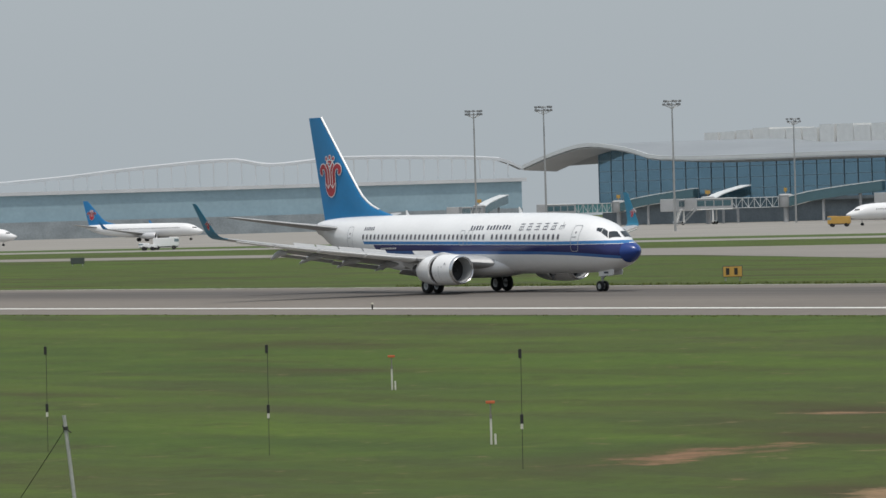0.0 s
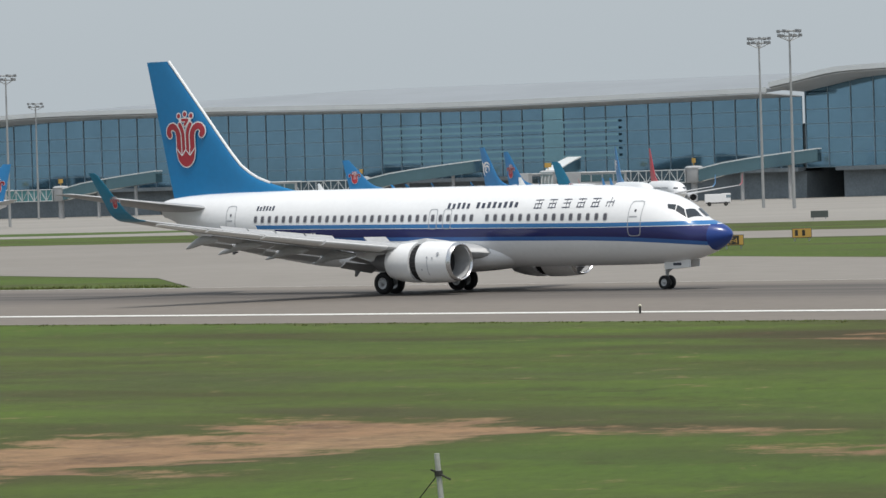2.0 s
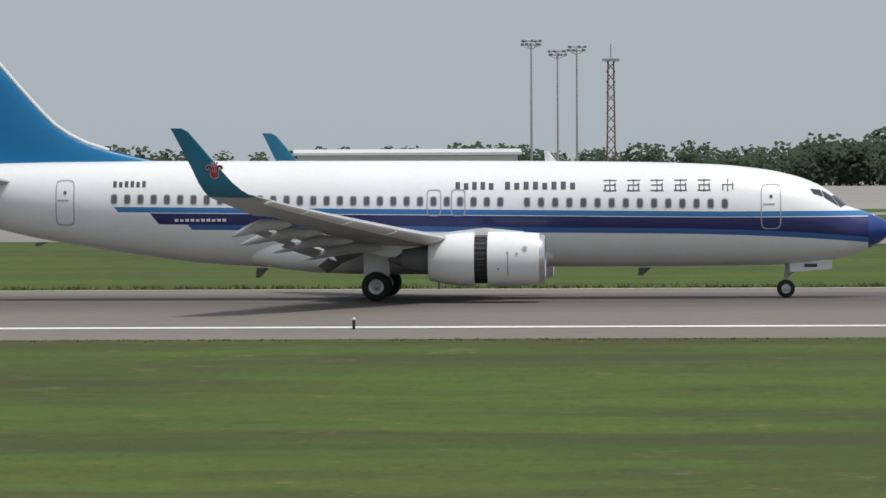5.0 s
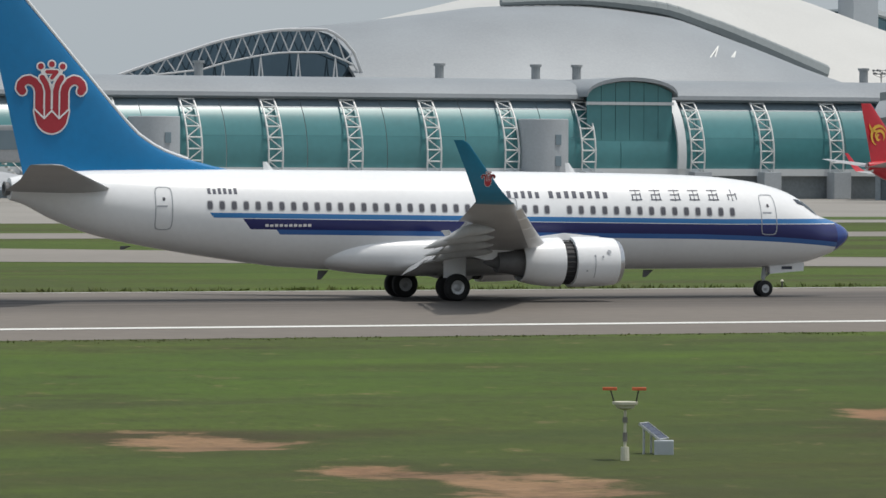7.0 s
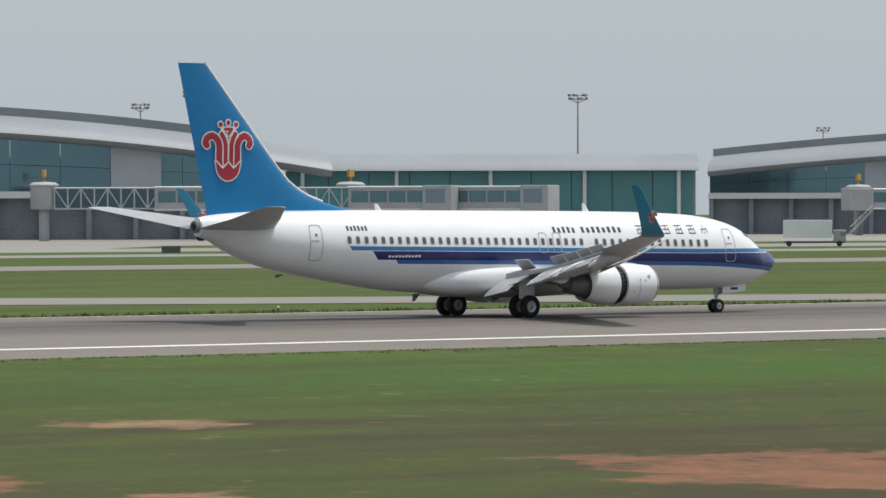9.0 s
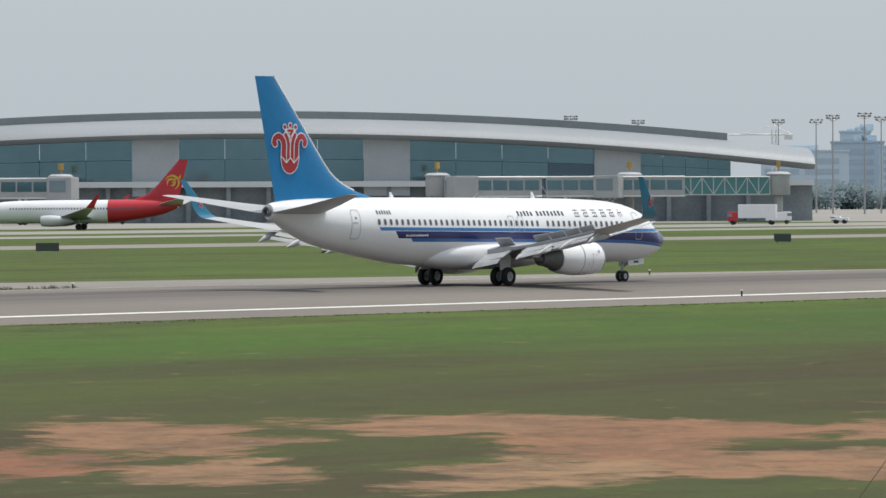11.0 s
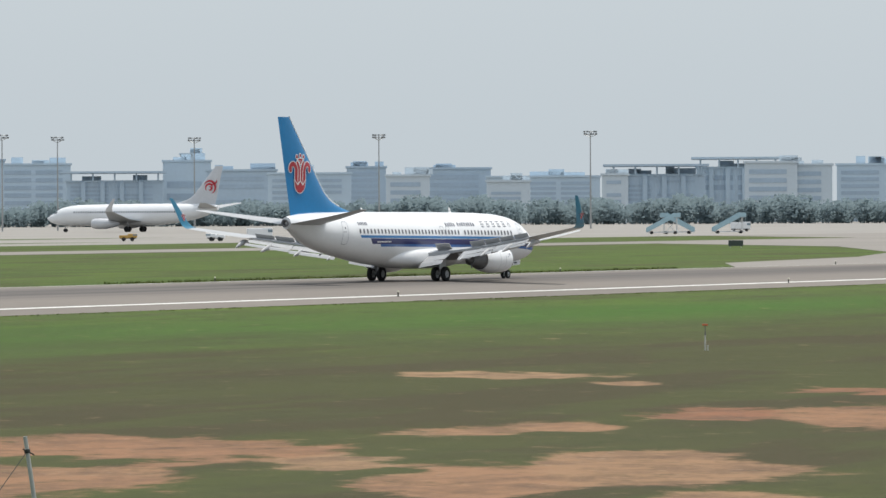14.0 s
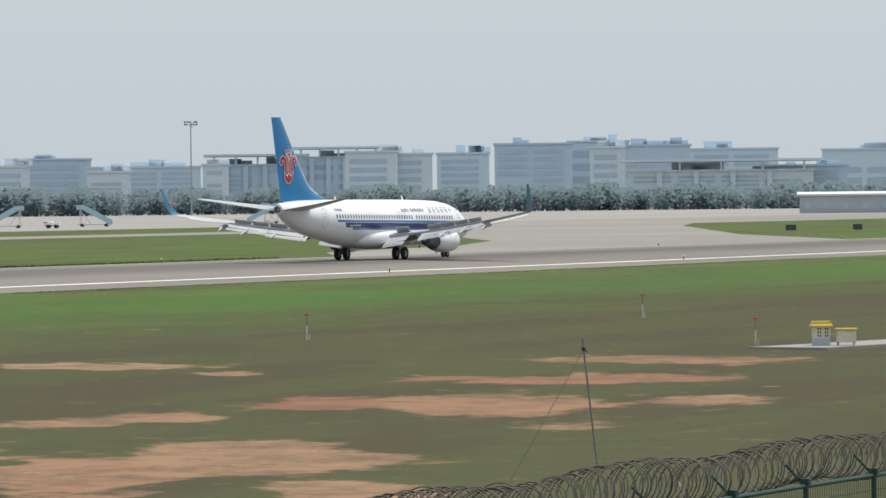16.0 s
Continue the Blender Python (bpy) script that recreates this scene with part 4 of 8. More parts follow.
UNDERCROFT = material("ground floor cladding", (0.28, 0.32, 0.345), 0.8, 0, 0.25, 0.15, 12)
YELLOW_SIGN = material("amber sign board", (0.50, 0.30, 0.07), 0.5, 0, 0.1, 1, 8)


def wave(table, x):
    rows = sorted(table, reverse=True)
    return lerp_table(rows, x, 1)


def roof_sheet(bm, x0, x1, front, back, y0, y1, steps=60, thick=1.2, sag=0.0):
    """A curved roof: heights by x at its front and back edge."""
    rows = []
    for i in range(steps + 1):
        x = x0 + (x1 - x0) * i / steps
        a, b = front(x), back(x)
        top, low = [], []
        for j in range(7):
            u = j / 6
            z = a + (b - a) * (1 - (1 - u) ** 2) - sag * math.sin(math.pi * u)
            top.append((x, y0 + (y1 - y0) * u, z))
            low.append((x, y0 + (y1 - y0) * u, z - thick))
        rows.append(top + low[::-1])
    return loft(bm, rows)


def glass_wall(parent, x0, x1, y, z0, top, step, mats, seed=1):
    """A curtain wall of tall panes with slim mullions."""
    rnd = random.Random(seed)
    n = max(1, int(round((x1 - x0) / step)))
    bars_bm = bmesh.new()
    for i in range(n):
        a, b = x0 + (x1 - x0) * i / n, x0 + (x1 - x0) * (i + 1) / n
        bm = bmesh.new()
        g = 0.12
        slab_y = y + rnd.uniform(-0.02, 0.02)
        loft(bm, [[(a + g, yy, z0), (b - g, yy, z0), (b - g, yy, top(b)), (a + g, yy, top(a))] for yy in (slab_y, slab_y + 0.2)])
        part("pane", bm, mats[0] if rnd.random() < 0.95 else mats[1], parent)
        box(bars_bm, a - 0.11, a + 0.11, y - 0.2, y + 0.1, z0, top(a))
    for k in range(5):
        z = z0 + 3.6 * k
        box(bars_bm, x0, x1, y - 0.15, y + 0.1, z - 0.08, z + 0.08)
    part("mullions", bars_bm, MULLION, parent)


def make_terminal_north():
    """Long blue-glass terminal with sweeping roofs."""
    th = tagged(empty("terminal_building", pose(0, 0, -0.28)), "long blue-glass airport terminal under sweeping grey roofs", "building")
    eave_a = ((-1400, 21.0), (-1382, 25.0), (-1362, 27.6), (-1340, 25.6), (-1323, 22.4), (-1290, 21.6), (-1222, 21.3), (-1175, 20.3), (-1138, 19.8), (-1096, 23.0), (-1046, 27.2), (-988, 29.0), (-944, 28.6), (-830, 26.9), (-742, 27.2))
    eave_b = ((-752, 26.6), (-735, 29.3), (-718, 31.6), (-694, 32.0), (-680, 30.8), (-665, 28.9), (-645, 28.7), (-625, 29.1), (-584, 29.8), (-545, 30.7), (-531, 30.8), (-513, 29.2), (-495, 27.5), (-469, 27.0), (-400, 27.4))
    for x0, x1, tab, rise, nm in ((-1400, -742, eave_a, 4.5, 1), (-741, -400, eave_b, 9.0, 2)):
        fr = lambda x: wave(tab, x)
        bk = lambda x: wave(tab, x) * 0.45 + 0.55 * 27.0 + rise * min(1.0, max(0.0, (x - x0) / 90.0)) * (1.0 if nm == 2 else 0.6) + (4.2 * min(1.0, max(0.0, (x + 1100) / 150.0)) if nm == 1 else 0.0)
        bm = bmesh.new()
        roof_sheet(bm, x0, x1, fr, bk, 988, 1130, 90, 1.0)
        r = part("roof", bm, ROOF_GREY, th, "pale grey sweeping roof", True)
        bm = bmesh.new()
        loft(bm, [[(x, 987.3 + dy, fr(x) + dz) for dy, dz in ((0, -0.9), (0.6, -0.9), (0.6, 0.35), (0, 0.35))] for x in [x0 + (x1 - x0) * i / 100 for i in range(101)]])
        part("fascia", bm, FASCIA, r, "thin white roof edge", True)
        bm = bmesh.new()
        loft(bm, [[(x, 988 + 14 * u, fr(x) - 1.1 - 0.7 * u - 0.25 * k2) for u, k2 in ((0, 0), (1, 0), (1, 1), (0, 1))] for x in [x0 + (x1 - x0) * i / 80 for i in range(81)]])
        part("soffit", bm, SOFFIT, r, "grey soffit under the overhang", True)
        glass_wall(th, x0 + 24 if nm == 1 else x0, x1, 1002.5, 7.5, lambda x: fr(x) - 1.9, 7.0, (LONG_GLASS, PALE_BAND), nm)
        bm = bmesh.new()
        box(bm, x0 + 24 if nm == 1 else x0 + 10.5, x1, 1003.5, 1100, 0, 18.5)
        box(bm, x0 + 24 if nm == 1 else x0 + 10.5, x1, 1000, 1010, 6.6, 7.6)
        part("ground_floor", bm, UNDERCROFT, th, "dark ground floor wall")
    # upper roofs with long lines of rooflights
    bm = bmesh.new()
    roof_sheet(bm, -694, -400, lambda x: 33.6 + 5.0 * min(1, (x + 694) / 200), lambda x: 36.5 + 10.5 * math.sin(min(1.0, (x + 700) / 330) * math.pi / 2), 1040, 1200, 60, 1.0)
    up = part("upper_roof", bm, ROOF_GREY, th, "pale grey upper roof with rows of rooflights", True)
    bm = bmesh.new()
    for r in range(6):
        for i in range(26):
            x = -600 + i * 7.6 + 4 * (r % 2)
            u = 0.35 + 0.10 * r
            a = 33.6 + 5.0 * min(1, (x + 694) / 200)
            b = 36.5 + 10.5 * math.sin(min(1.0, (x + 700) / 330) * math.pi / 2)
            z = a + (b - a) * (1 - (1 - u) ** 2)
            box(bm, x, x + 4.4, 1040 + 160 * u, 1040 + 160 * u + 1.2, z - 0.1, z + 0.4)
    tagged(part("rooflights", bm, FRAME_GREY, up, "rows of small dark rooflights"), kind="stuff")
    bm = bmesh.new()
    loft(bm, [[(x, 1034 + dy, 34.0 + 5.0 * min(1, (x + 694) / 200) + dz) for dy, dz in ((0, -0.5), (1, -0.5), (1, 0.4), (0, 0.4))] for x in (-698, -640, -570, -494, -400)])
    part("ridge_gutter", bm, SOFFIT, up)
    bm = bmesh.new()
    low = lambda x: wave(eave_b, x) * 0.85 + 0.15 * 36.0
    loft(bm, [[(x, 1012, low(x) + 0.3), (x, 1034.5, 33.8 + 5.0 * min(1, (x + 694) / 200)), (x, 1041, 33.0 + 5.0 * min(1, (x + 694) / 200)), (x, 1013, low(x) - 1)] for x in [-694 + 294 * i / 40 for i in range(41)]])
    part("roof_step", bm, ROOF_GREY, up, "pale sheet between the two roofs", True)
    for x0, x1, z0, h in ((-611, -563, 35.7, 2.6), (-485, -412, 36.5, 4.0)):      # eyebrow dormers
        bm = bmesh.new()
        loft(bm, [[(x0 + (x1 - x0) * i / 16, y, z0 + dz + h * math.sin(math.pi * i / 16) * k2) for y, dz, k2 in ((1036, 0.0, 0.0), (1036, 0.2, 1.0), (1060, 0.6, 1.0), (1060, 0.0, 0.0))] for i in range(17)])
        d = part("dormer", bm, GLASS_DARK, up, "dark glazed eyebrow in the roof", True)
        bm = bmesh.new()
        loft(bm, [[(x0 + (x1 - x0) * i / 16, 1034.5 + dy, z0 + h * math.sin(math.pi * i / 16) + dz) for dy, dz in ((0, 0), (3, 0.2), (3, 1.0), (0, 0.8))] for i in range(17)])
        part("dormer_edge", bm, FASCIA, d, "", True)
    bm = bmesh.new()
    box(bm, -668, -402, 1046, 1190, 0, 33.2)
    part("upper_wall", bm, CONC_WALL, th, "grey wall under the upper roof")
    # rooftop plant on the low stretch
    bm = bmesh.new()
    rnd = random.Random(4)
    for i in range(15):
        x = -1392 + i * 9.2
        box(bm, x, x + rnd.uniform(7.5, 9.1), 1060, 1080, 24, 31.0 + rnd.uniform(0, 1.2))
    tagged(part("roof_plant", bm, FRAME_WHITE, th, "white plant boxes on the roof"), kind="stuff")
    bm = bmesh.new()
    box(bm, -400, -372, 1000, 1060, 0, 27, 0.4)
    part("end_block", bm, CONC_WALL, th, "grey end block")
    for x0, x1, z0, z1 in ((-880, -800, 12, 22.5), (-575, -548, 10, 26), (-470, -425, 12, 24)):      # brighter floors seen behind the glass
        for i in range(6):
            bm = bmesh.new()
            z = z0 + (z1 - z0) * i / 6
            box(bm, x0, x1, 1001.7, 1001.95, z, z + (z1 - z0) / 18)
            part("floor_band", bm, PALE_BAND, th, "pale floor band behind the glass")
    return th


make_terminal_north()


def make_far_terminal():
    """Hazy terminal wing far beyond the apron."""
    m = Matrix.Translation(spot(-57.4, 2000, -0.28)) @ Matrix.Rotation(radians(57.4), 4, "Z")
    th = tagged(empty("far_terminal", m), "pale hazy terminal wing with wavy roof far off", "building")
    tab = ((-150, 21), (-95, 24.5), (-62, 27.6), (-25, 29.8), (-10, 27.4), (20, 29.4), (60, 28.5), (82, 27.2), (92, 23))
    bm = bmesh.new()
    roof_sheet(bm, -150, 92, lambda x: wave(tab, x), lambda x: wave(tab, x) + 1, 0, 60, 50, 1.2)
    part("roof", bm, SOFFIT, th, "pale grey wavy roof", True)
    bm = bmesh.new()
    box(bm, -240, 90, -8, 40, 0, 18.6)
    w = part("wall", bm, GLASS_BLUE, th, "blue-grey glass wall")
    for i in range(34):
        bm = bmesh.new()
        box(bm, -100 + i * 5.6, -99.4 + i * 5.6, -1, 0, 18, wave(tab, -100 + i * 5.6) - 0.5)
        part("strut", bm, SOFFIT, th)
    bm = bmesh.new()
    box(bm, -240, 92, -9.5, -7, 17.6, 19.0)
    part("eave_beam", bm, SOFFIT, th, "pale eave beam")
    bm = bmesh.new()
    box(bm, -240, 90, -12, -6, 0, 7)
    part("ground_floor", bm, UNDERCROFT, th)


make_far_terminal()


def ladder_truss(parent, x, prof, half=1.45):
    """A white ladder truss that follows the curved glass: two rails, rungs and braces."""
    truss = None
    for s in (-1, 1):
        bm = bmesh.new()
        loft(bm, [[(x + s * half + 0.2 * math.cos(a * math.pi / 3), y + 0.2 * math.sin(a * math.pi / 3), z) for a in range(6)] for y, z in prof])
        rail = part("ladder_truss" if truss is None else "rail", bm, FRAME_WHITE, truss or parent, "white steel ladder truss" if truss is None else "")
        truss = truss or rail
    for i, ((y0, z0), (y1, z1)) in enumerate(zip(prof, prof[1:])):
        bm = bmesh.new()
        rod(bm, (x - half, y0, z0), (x + half, y0, z0), 0.15, seg=6)
        part("rung", bm, FRAME_WHITE, truss)
        s = 1 if i % 2 else -1
        bm = bmesh.new()
        rod(bm, (x - s * half, y0, z0), (x + s * half, y1, z1), 0.12, seg=6)
        part("brace", bm, FRAME_WHITE, truss)
    return truss


def make_glass_hall():
    """Concourse with curved teal glass between white ladder trusses."""
    th = tagged(empty("glass_concourse", pose(0, 0, -0.28)), "concourse of curved teal glass with white ladder trusses", "building")
    def curve(t, off=0.0):
        a = radians(-14 + 84 * t)
        return 917 - (12.5 + off) * math.cos(a), 7.2 + (13.2 + off * 0.4) * math.sin(a) + 1.2
    x0, x1 = 79.0, 478.0
    n = 24
    for i in range(n):
        a, b = x0 + (x1 - x0) * i / n, x0 + (x1 - x0) * (i + 1) / n
        # GLASS_DARK in the top row puts the roof overhang's shade into colour.
        for j, (t0, t1, mt) in enumerate(((0.0, 0.36, GLASS_TEAL), (0.36, 0.68, GLASS_TEAL), (0.68, 1.0, GLASS_DARK))):
            bm = bmesh.new()
            loft(bm, [[(a + 0.08, *curve(t0 + (t1 - t0) * k / 4)), (b - 0.08, *curve(t0 + (t1 - t0) * k / 4))] for k in range(5)], False, False)
            bmesh.ops.solidify(bm, geom=bm.faces, thickness=0.25)
            part("pane", bm, mt, th, "", True)
    bm = bmesh.new()
    box(bm, x0, x1, 905, 950, 0, 4.6)
    part("ground_floor", bm, UNDERCROFT, th, "dark base below the glass")
    bm = bmesh.new()
    box(bm, x0, x1, 903.5, 905, 4.6, 6.0)
    part("base_ledge", bm, FASCIA, th)
    # rounded metal roof
    bm = bmesh.new()
    roofp = [(908.5, 19.3), (907.6, 19.8), (907.8, 20.6), (910, 22.0), (914, 23.2), (922, 23.9), (950, 24.2), (950, 19.3)]
    loft(bm, [[(x, y, z) for y, z in roofp] for x in (x0 - 2, 200, 300, 405)])
    part("roof", bm, ROOF_GREY, th, "rounded pale metal roof", True)
    bm = bmesh.new()
    loft(bm, [[(x, y, z) for y, z in roofp] for x in (423.5, 450, x1 + 3)])
    part("roof", bm, ROOF_GREY, th, "rounded pale metal roof", True)
    bm = bmesh.new()
    loft(bm, [[(413.5 - 9.8 * math.cos(math.pi * i / 14), y, 20.2 + 3.2 * math.sin(math.pi * i / 14) + dz) for y, dz in ((903, 0), (903, 0.7), (940, 0.7), (940, 0))] for i in range(15)])
    c = part("canopy", bm, ROOF_GREY, th, "arched canopy over a gate", True)
    for i in range(6):
        bm = bmesh.new()
        a, b = 404.2 + 3.1 * i + 0.05, 407.3 + 3.1 * i - 0.05
        tops = [20.1 + 3.1 * math.sqrt(max(0.0, 1 - ((x - 413.5) / 9.8) ** 2)) for x in (a, b)]
        loft(bm, [[(a, y, 5.8), (b, y, 5.8), (b, y, tops[1]), (a, y, tops[0])] for y in (904.6, 904.9)])
        part("pane", bm, GLASS_TEAL, th)
    bm = bmesh.new()
    box(bm, 404, 423, 904.2, 904.5, 18.6, 19.2)
    part("canopy_beam", bm, FASCIA, c, "white beam across the canopy glass")
    bm = bmesh.new()
    prof = [curve(0.05 + 0.95 * k / 8, 1.8) for k in range(9)]
    loft(bm, [[(424 + dx, y, z) for dx in (-0.9, 0.9)] for y, z in prof], False, False)
    bmesh.ops.solidify(bm, geom=bm.faces, thickness=0.6)
    part("canopy_rib", bm, FASCIA, c, "broad white rib", True)
    prof = [curve(0.0 + 1.0 * k / 9, 1.5) for k in range(10)]
    stations = [81.8 + 17.37 * i for i in range(10)] + [255.5 + 16.5 * i for i in range(10)] + [427.8, 443.2, 458.8, 474.3]
    for x in stations:
        ladder_truss(th, x, prof)
        bm = bmesh.new()
        box(bm, x - 1.9, x + 1.9, 900.5, 904, 0, 5.4, 0.15)
        part("truss_plinth", bm, CONC_WALL, th)
    for x in (313.5, 394.5):      # round stair drums
        bm = bmesh.new()
        spun(bm, [(0, 5.0), (15.6, 5.0), (15.7, 4.8), (15.7, 0.01)], 28, "z", (x, 904, 0))
        d = part("stair_drum", bm, CONC_WALL, th, "grey clad stair drum", True)
        bm = bmesh.new()
        for z in (6.4, 10.6):
            box(bm, x + 0.5, x + 1.7, 898.9, 899.3, z, z + 2)
        part("slot_window", bm, GLASS_DARK, d)
    for x in (300, 330, 381, 402, 411, 476):
        bm = bmesh.new()
        rod(bm, (x, 925, 23.8), (x, 925, 26.4), 0.9, seg=12)
        rod(bm, (x, 925, 26.4), (x, 925, 26.9), 1.2, seg=12)
        part("roof_vent", bm, FRAME_GREY, th)
    return th


make_glass_hall()


def make_domed_gate():
    """Gate building with a great curved roof before the concourse."""
    th = tagged(empty("domed_gate_building", pose(0, 0, -0.28)), "gate building with a broad curved grey roof and glass front", "building")
    left = ((117.5, 17.5), (120.4, 19.9), (126.4, 23.4), (134.3, 25.5), (141.3, 24.1), (147.3, 19.7), (150.6, 14.6))
    right = ((150.6, 14.6), (155.1, 17.0), (161.1, 19.1), (169.1, 20.5), (180, 21.0), (191.2, 20.3), (199.3, 18.7), (208.0, 15.3))
    ridge = ((120, 18.0), (125, 22.4), (132, 25.6), (143.6, 26.9), (149.3, 29.7), (155.6, 31.3), (163, 32.8), (174.6, 31.9), (189.5, 28.1), (206.7, 23.1), (219.6, 16.9))
    edge = lambda x: wave(left, x) if x < 150.6 else wave(right, x)

    def shell(u, w):
        """A point of the great roof: u along the front, w from the front edge to the ridge."""
        xf, xb = 117.5 + 90.5 * u, 120 + 99.6 * u
        zf, zb, yf = edge(xf), wave(ridge, xb), 862 - 7 * u
        return Vector((xf + (xb - xf) * w, yf + (905 - yf) * w, zf + (zb - zf) * math.sin(w * math.pi / 2)))
    bm = bmesh.new()
    loft(bm, [[shell(i / 72, j / 10) for j in range(11)] for i in range(73)], False, False)
    bmesh.ops.solidify(bm, geom=bm.faces, thickness=0.7)
    r = part("roof", bm, ROOF_GREY, th, "broad curved grey roof", True)
    bm = bmesh.new()      # rolled edge over the glass on one side
    rows = []
    for i in range(33):
        x = 117.5 + 33.1 * i / 32
        z, k = edge(x), 0.5 + 2.3 * math.sin(math.pi * (0.06 + 0.88 * i / 32)) ** 0.7
        rows.append([(x, 862.2, z + 0.15), (x, 860.6, z - 0.3 * k), (x, 860.3, z - 0.65 * k), (x, 861.2, z - k), (x, 864, z - k - 0.2), (x, 864, z)])
    loft(bm, rows)
    part("rolled_edge", bm, FASCIA, r, "rolled pale roof edge", True)
    bm = bmesh.new()      # thin bright gutter over the arched front
    loft(bm, [[Vector((150.6 + 57.4 * i / 40, 853.6 + dy, edge(150.6 + 57.4 * i / 40) + dz)) for dy, dz in ((0, -0.55), (1.2, -0.55), (1.2, 0.3), (0, 0.3))] for i in range(41)])
    part("fascia", bm, FASCIA, r, "white curved roof edge", True)
    for i in range(44):
        x = 151.2 + 56.4 * i / 43
        bm = bmesh.new()
        box(bm, x - 0.14, x + 0.14, 853.1, 853.6, edge(x) - 0.5, edge(x) + 0.28)
        part("fascia_stud", bm, FRAME_WHITE, r)
    bm = bmesh.new()
    loft(bm, [[(152 + 55 * i / 30, y, z) for y, z in ((857.6, 4.0), (857.6, edge(152 + 55 * i / 30) - 0.6), (860, edge(152 + 55 * i / 30) - 0.6), (860, 4.0))] for i in range(31)])
    part("front_wall", bm, SOFFIT, th, "grey curved wall below the roof edge")
    arch = ((162, 10.5), (163.4, 13.4), (165.5, 15.6), (168.5, 17.2), (177.5, 18.2), (187.6, 17.6), (193, 15.8), (195.8, 13.8), (197.5, 10.5))
    for i in range(16):
        bm = bmesh.new()
        a, b = 162.2 + 35 * i / 16 + 0.09, 162.2 + 35 * (i + 1) / 16 - 0.09
        loft(bm, [[(a, y, 3.0), (b, y, 3.0), (b, y, wave(arch, b)), (a, y, wave(arch, a))] for y in (857.0, 857.4)])
        part("pane", bm, GATE_GLASS, th)
    for i in range(14):
        bm = bmesh.new()
        a, b = 119.5 + 30.5 * i / 14 + 0.08, 119.5 + 30.5 * (i + 1) / 14 - 0.08
        loft(bm, [[(a, y, 3.0), (b, y, 3.0), (b, y, edge(b) - 1.2), (a, y, edge(a) - 1.2)] for y in (866.0, 866.4)])
        part("pane", bm, GATE_GLASS, th)
    bm = bmesh.new()      # lattice seen before the side glass
    for x in (127, 137):
        for s2 in (-1.1, 1.1):
            rod(bm, (x + s2, 865, 0), (x + s2 * 1.4, 865, edge(x) - 3), 0.13, seg=5)
        for k in range(6):
            rod(bm, (x - 1.2, 865, 3 + 2.6 * k), (x + 1.2, 865, 5.6 + 2.6 * k), 0.1, seg=5)
            rod(bm, (x + 1.2, 865, 3 + 2.6 * k), (x - 1.2, 865, 5.6 + 2.6 * k), 0.1, seg=5)
    part("side_lattice", bm, FRAME_WHITE, th, "white lattice before the side glass")
    bm = bmesh.new()      # dark skylight that runs along the ridge
    loft(bm, [[shell(0.30 + 0.42 * i / 24, w) + Vector((0, -0.4, dz)) for w, dz in ((0.66 + 0.10 * i / 24, 0.1), (0.66 + 0.10 * i / 24, 0.9), (0.985, 0.9), (0.985, 0.1))] for i in range(25)])
    sk = part("skylight", bm, ROOF_DARK, r, "long dark ridge skylight", True)
    bm = bmesh.new()
    for k in range(3):
        c = shell(0.69 + 0.022 * k, 0.72)
        rod(bm, c + Vector((0, -1, -0.4)), c + Vector((1.8, -1, 1.4)), 0.18, seg=5)
        rod(bm, c + Vector((1.8, -1, -0.4)), c + Vector((0, -1, 1.4)), 0.18, seg=5)
    part("skylight_frame", bm, FRAME_WHITE, sk, "white frame at the end of the skylight")
    bm = bmesh.new()
    box(bm, 150, 205, 866, 900, 0, 8)
    part("ground_floor", bm, UNDERCROFT, th)


make_domed_gate()


def lattice_walkway(p, q, legs, label):
    """A raised walkway with lattice sides on trestle legs, from p to q."""
    p, q = Vector(p), Vector(q)
    th = tagged(empty("lattice_walkway", Matrix.Translation((p.x, p.y, -0.28))), label, "walkway", "raised walkways")
    d = q - p
    n = max(4, int(d.length / 2.6))
    bm = bmesh.new()
    at = lambda u, y, z: Vector((d.x * u, d.y * u + y, p.z + d.z * u + z))
    loft(bm, [[at(u, -1.2, 0), at(u, 1.2, 0), at(u, 1.2, 0.35), at(u, -1.2, 0.35)] for u in (0, 1)])
    loft(bm, [[at(u, -1.4, 2.7), at(u, 1.4, 2.7), at(u, 1.4, 2.95), at(u, -1.4, 2.95)] for u in (0, 1)])
    part("deck", bm, FASCIA, th, "pale deck and roof")
    for y in (-1.3, 1.3):
        bm = bmesh.new()
        for i in range(n):
            a, b = i / n, (i + 1) / n
            rod(bm, at(a, y, 0.2), at(a, y, 2.8), 0.1, seg=5)
            rod(bm, at(a, y, 0.2 if i % 2 else 2.8), at(b, y, 2.8 if i % 2 else 0.2), 0.09, seg=5)
        part("lattice_side", bm, FRAME_WHITE, th, "white lattice side")
    for i in range(legs):
        u = (i + 0.5) / legs
        bm = bmesh.new()
        for y in (-1.1, 1.1):
            rod(bm, (d.x * u, d.y * u + y, 0), at(u, y, 0.1), 0.22, seg=6)
        rod(bm, (d.x * u, d.y * u - 1.1, 1.0), at(u, 1.1, -0.4), 0.12, seg=5)
        part("trestle", bm, FRAME_GREY, th, "grey trestle leg")


lattice_walkway((131, 846, 9.2), (149, 850, 12.6), 3, "sloping lattice walkway up to the gate building")
lattice_walkway((119, 842, 8.0), (131, 846, 8.8), 2, "long lattice walkway on trestles before the glass concourse")


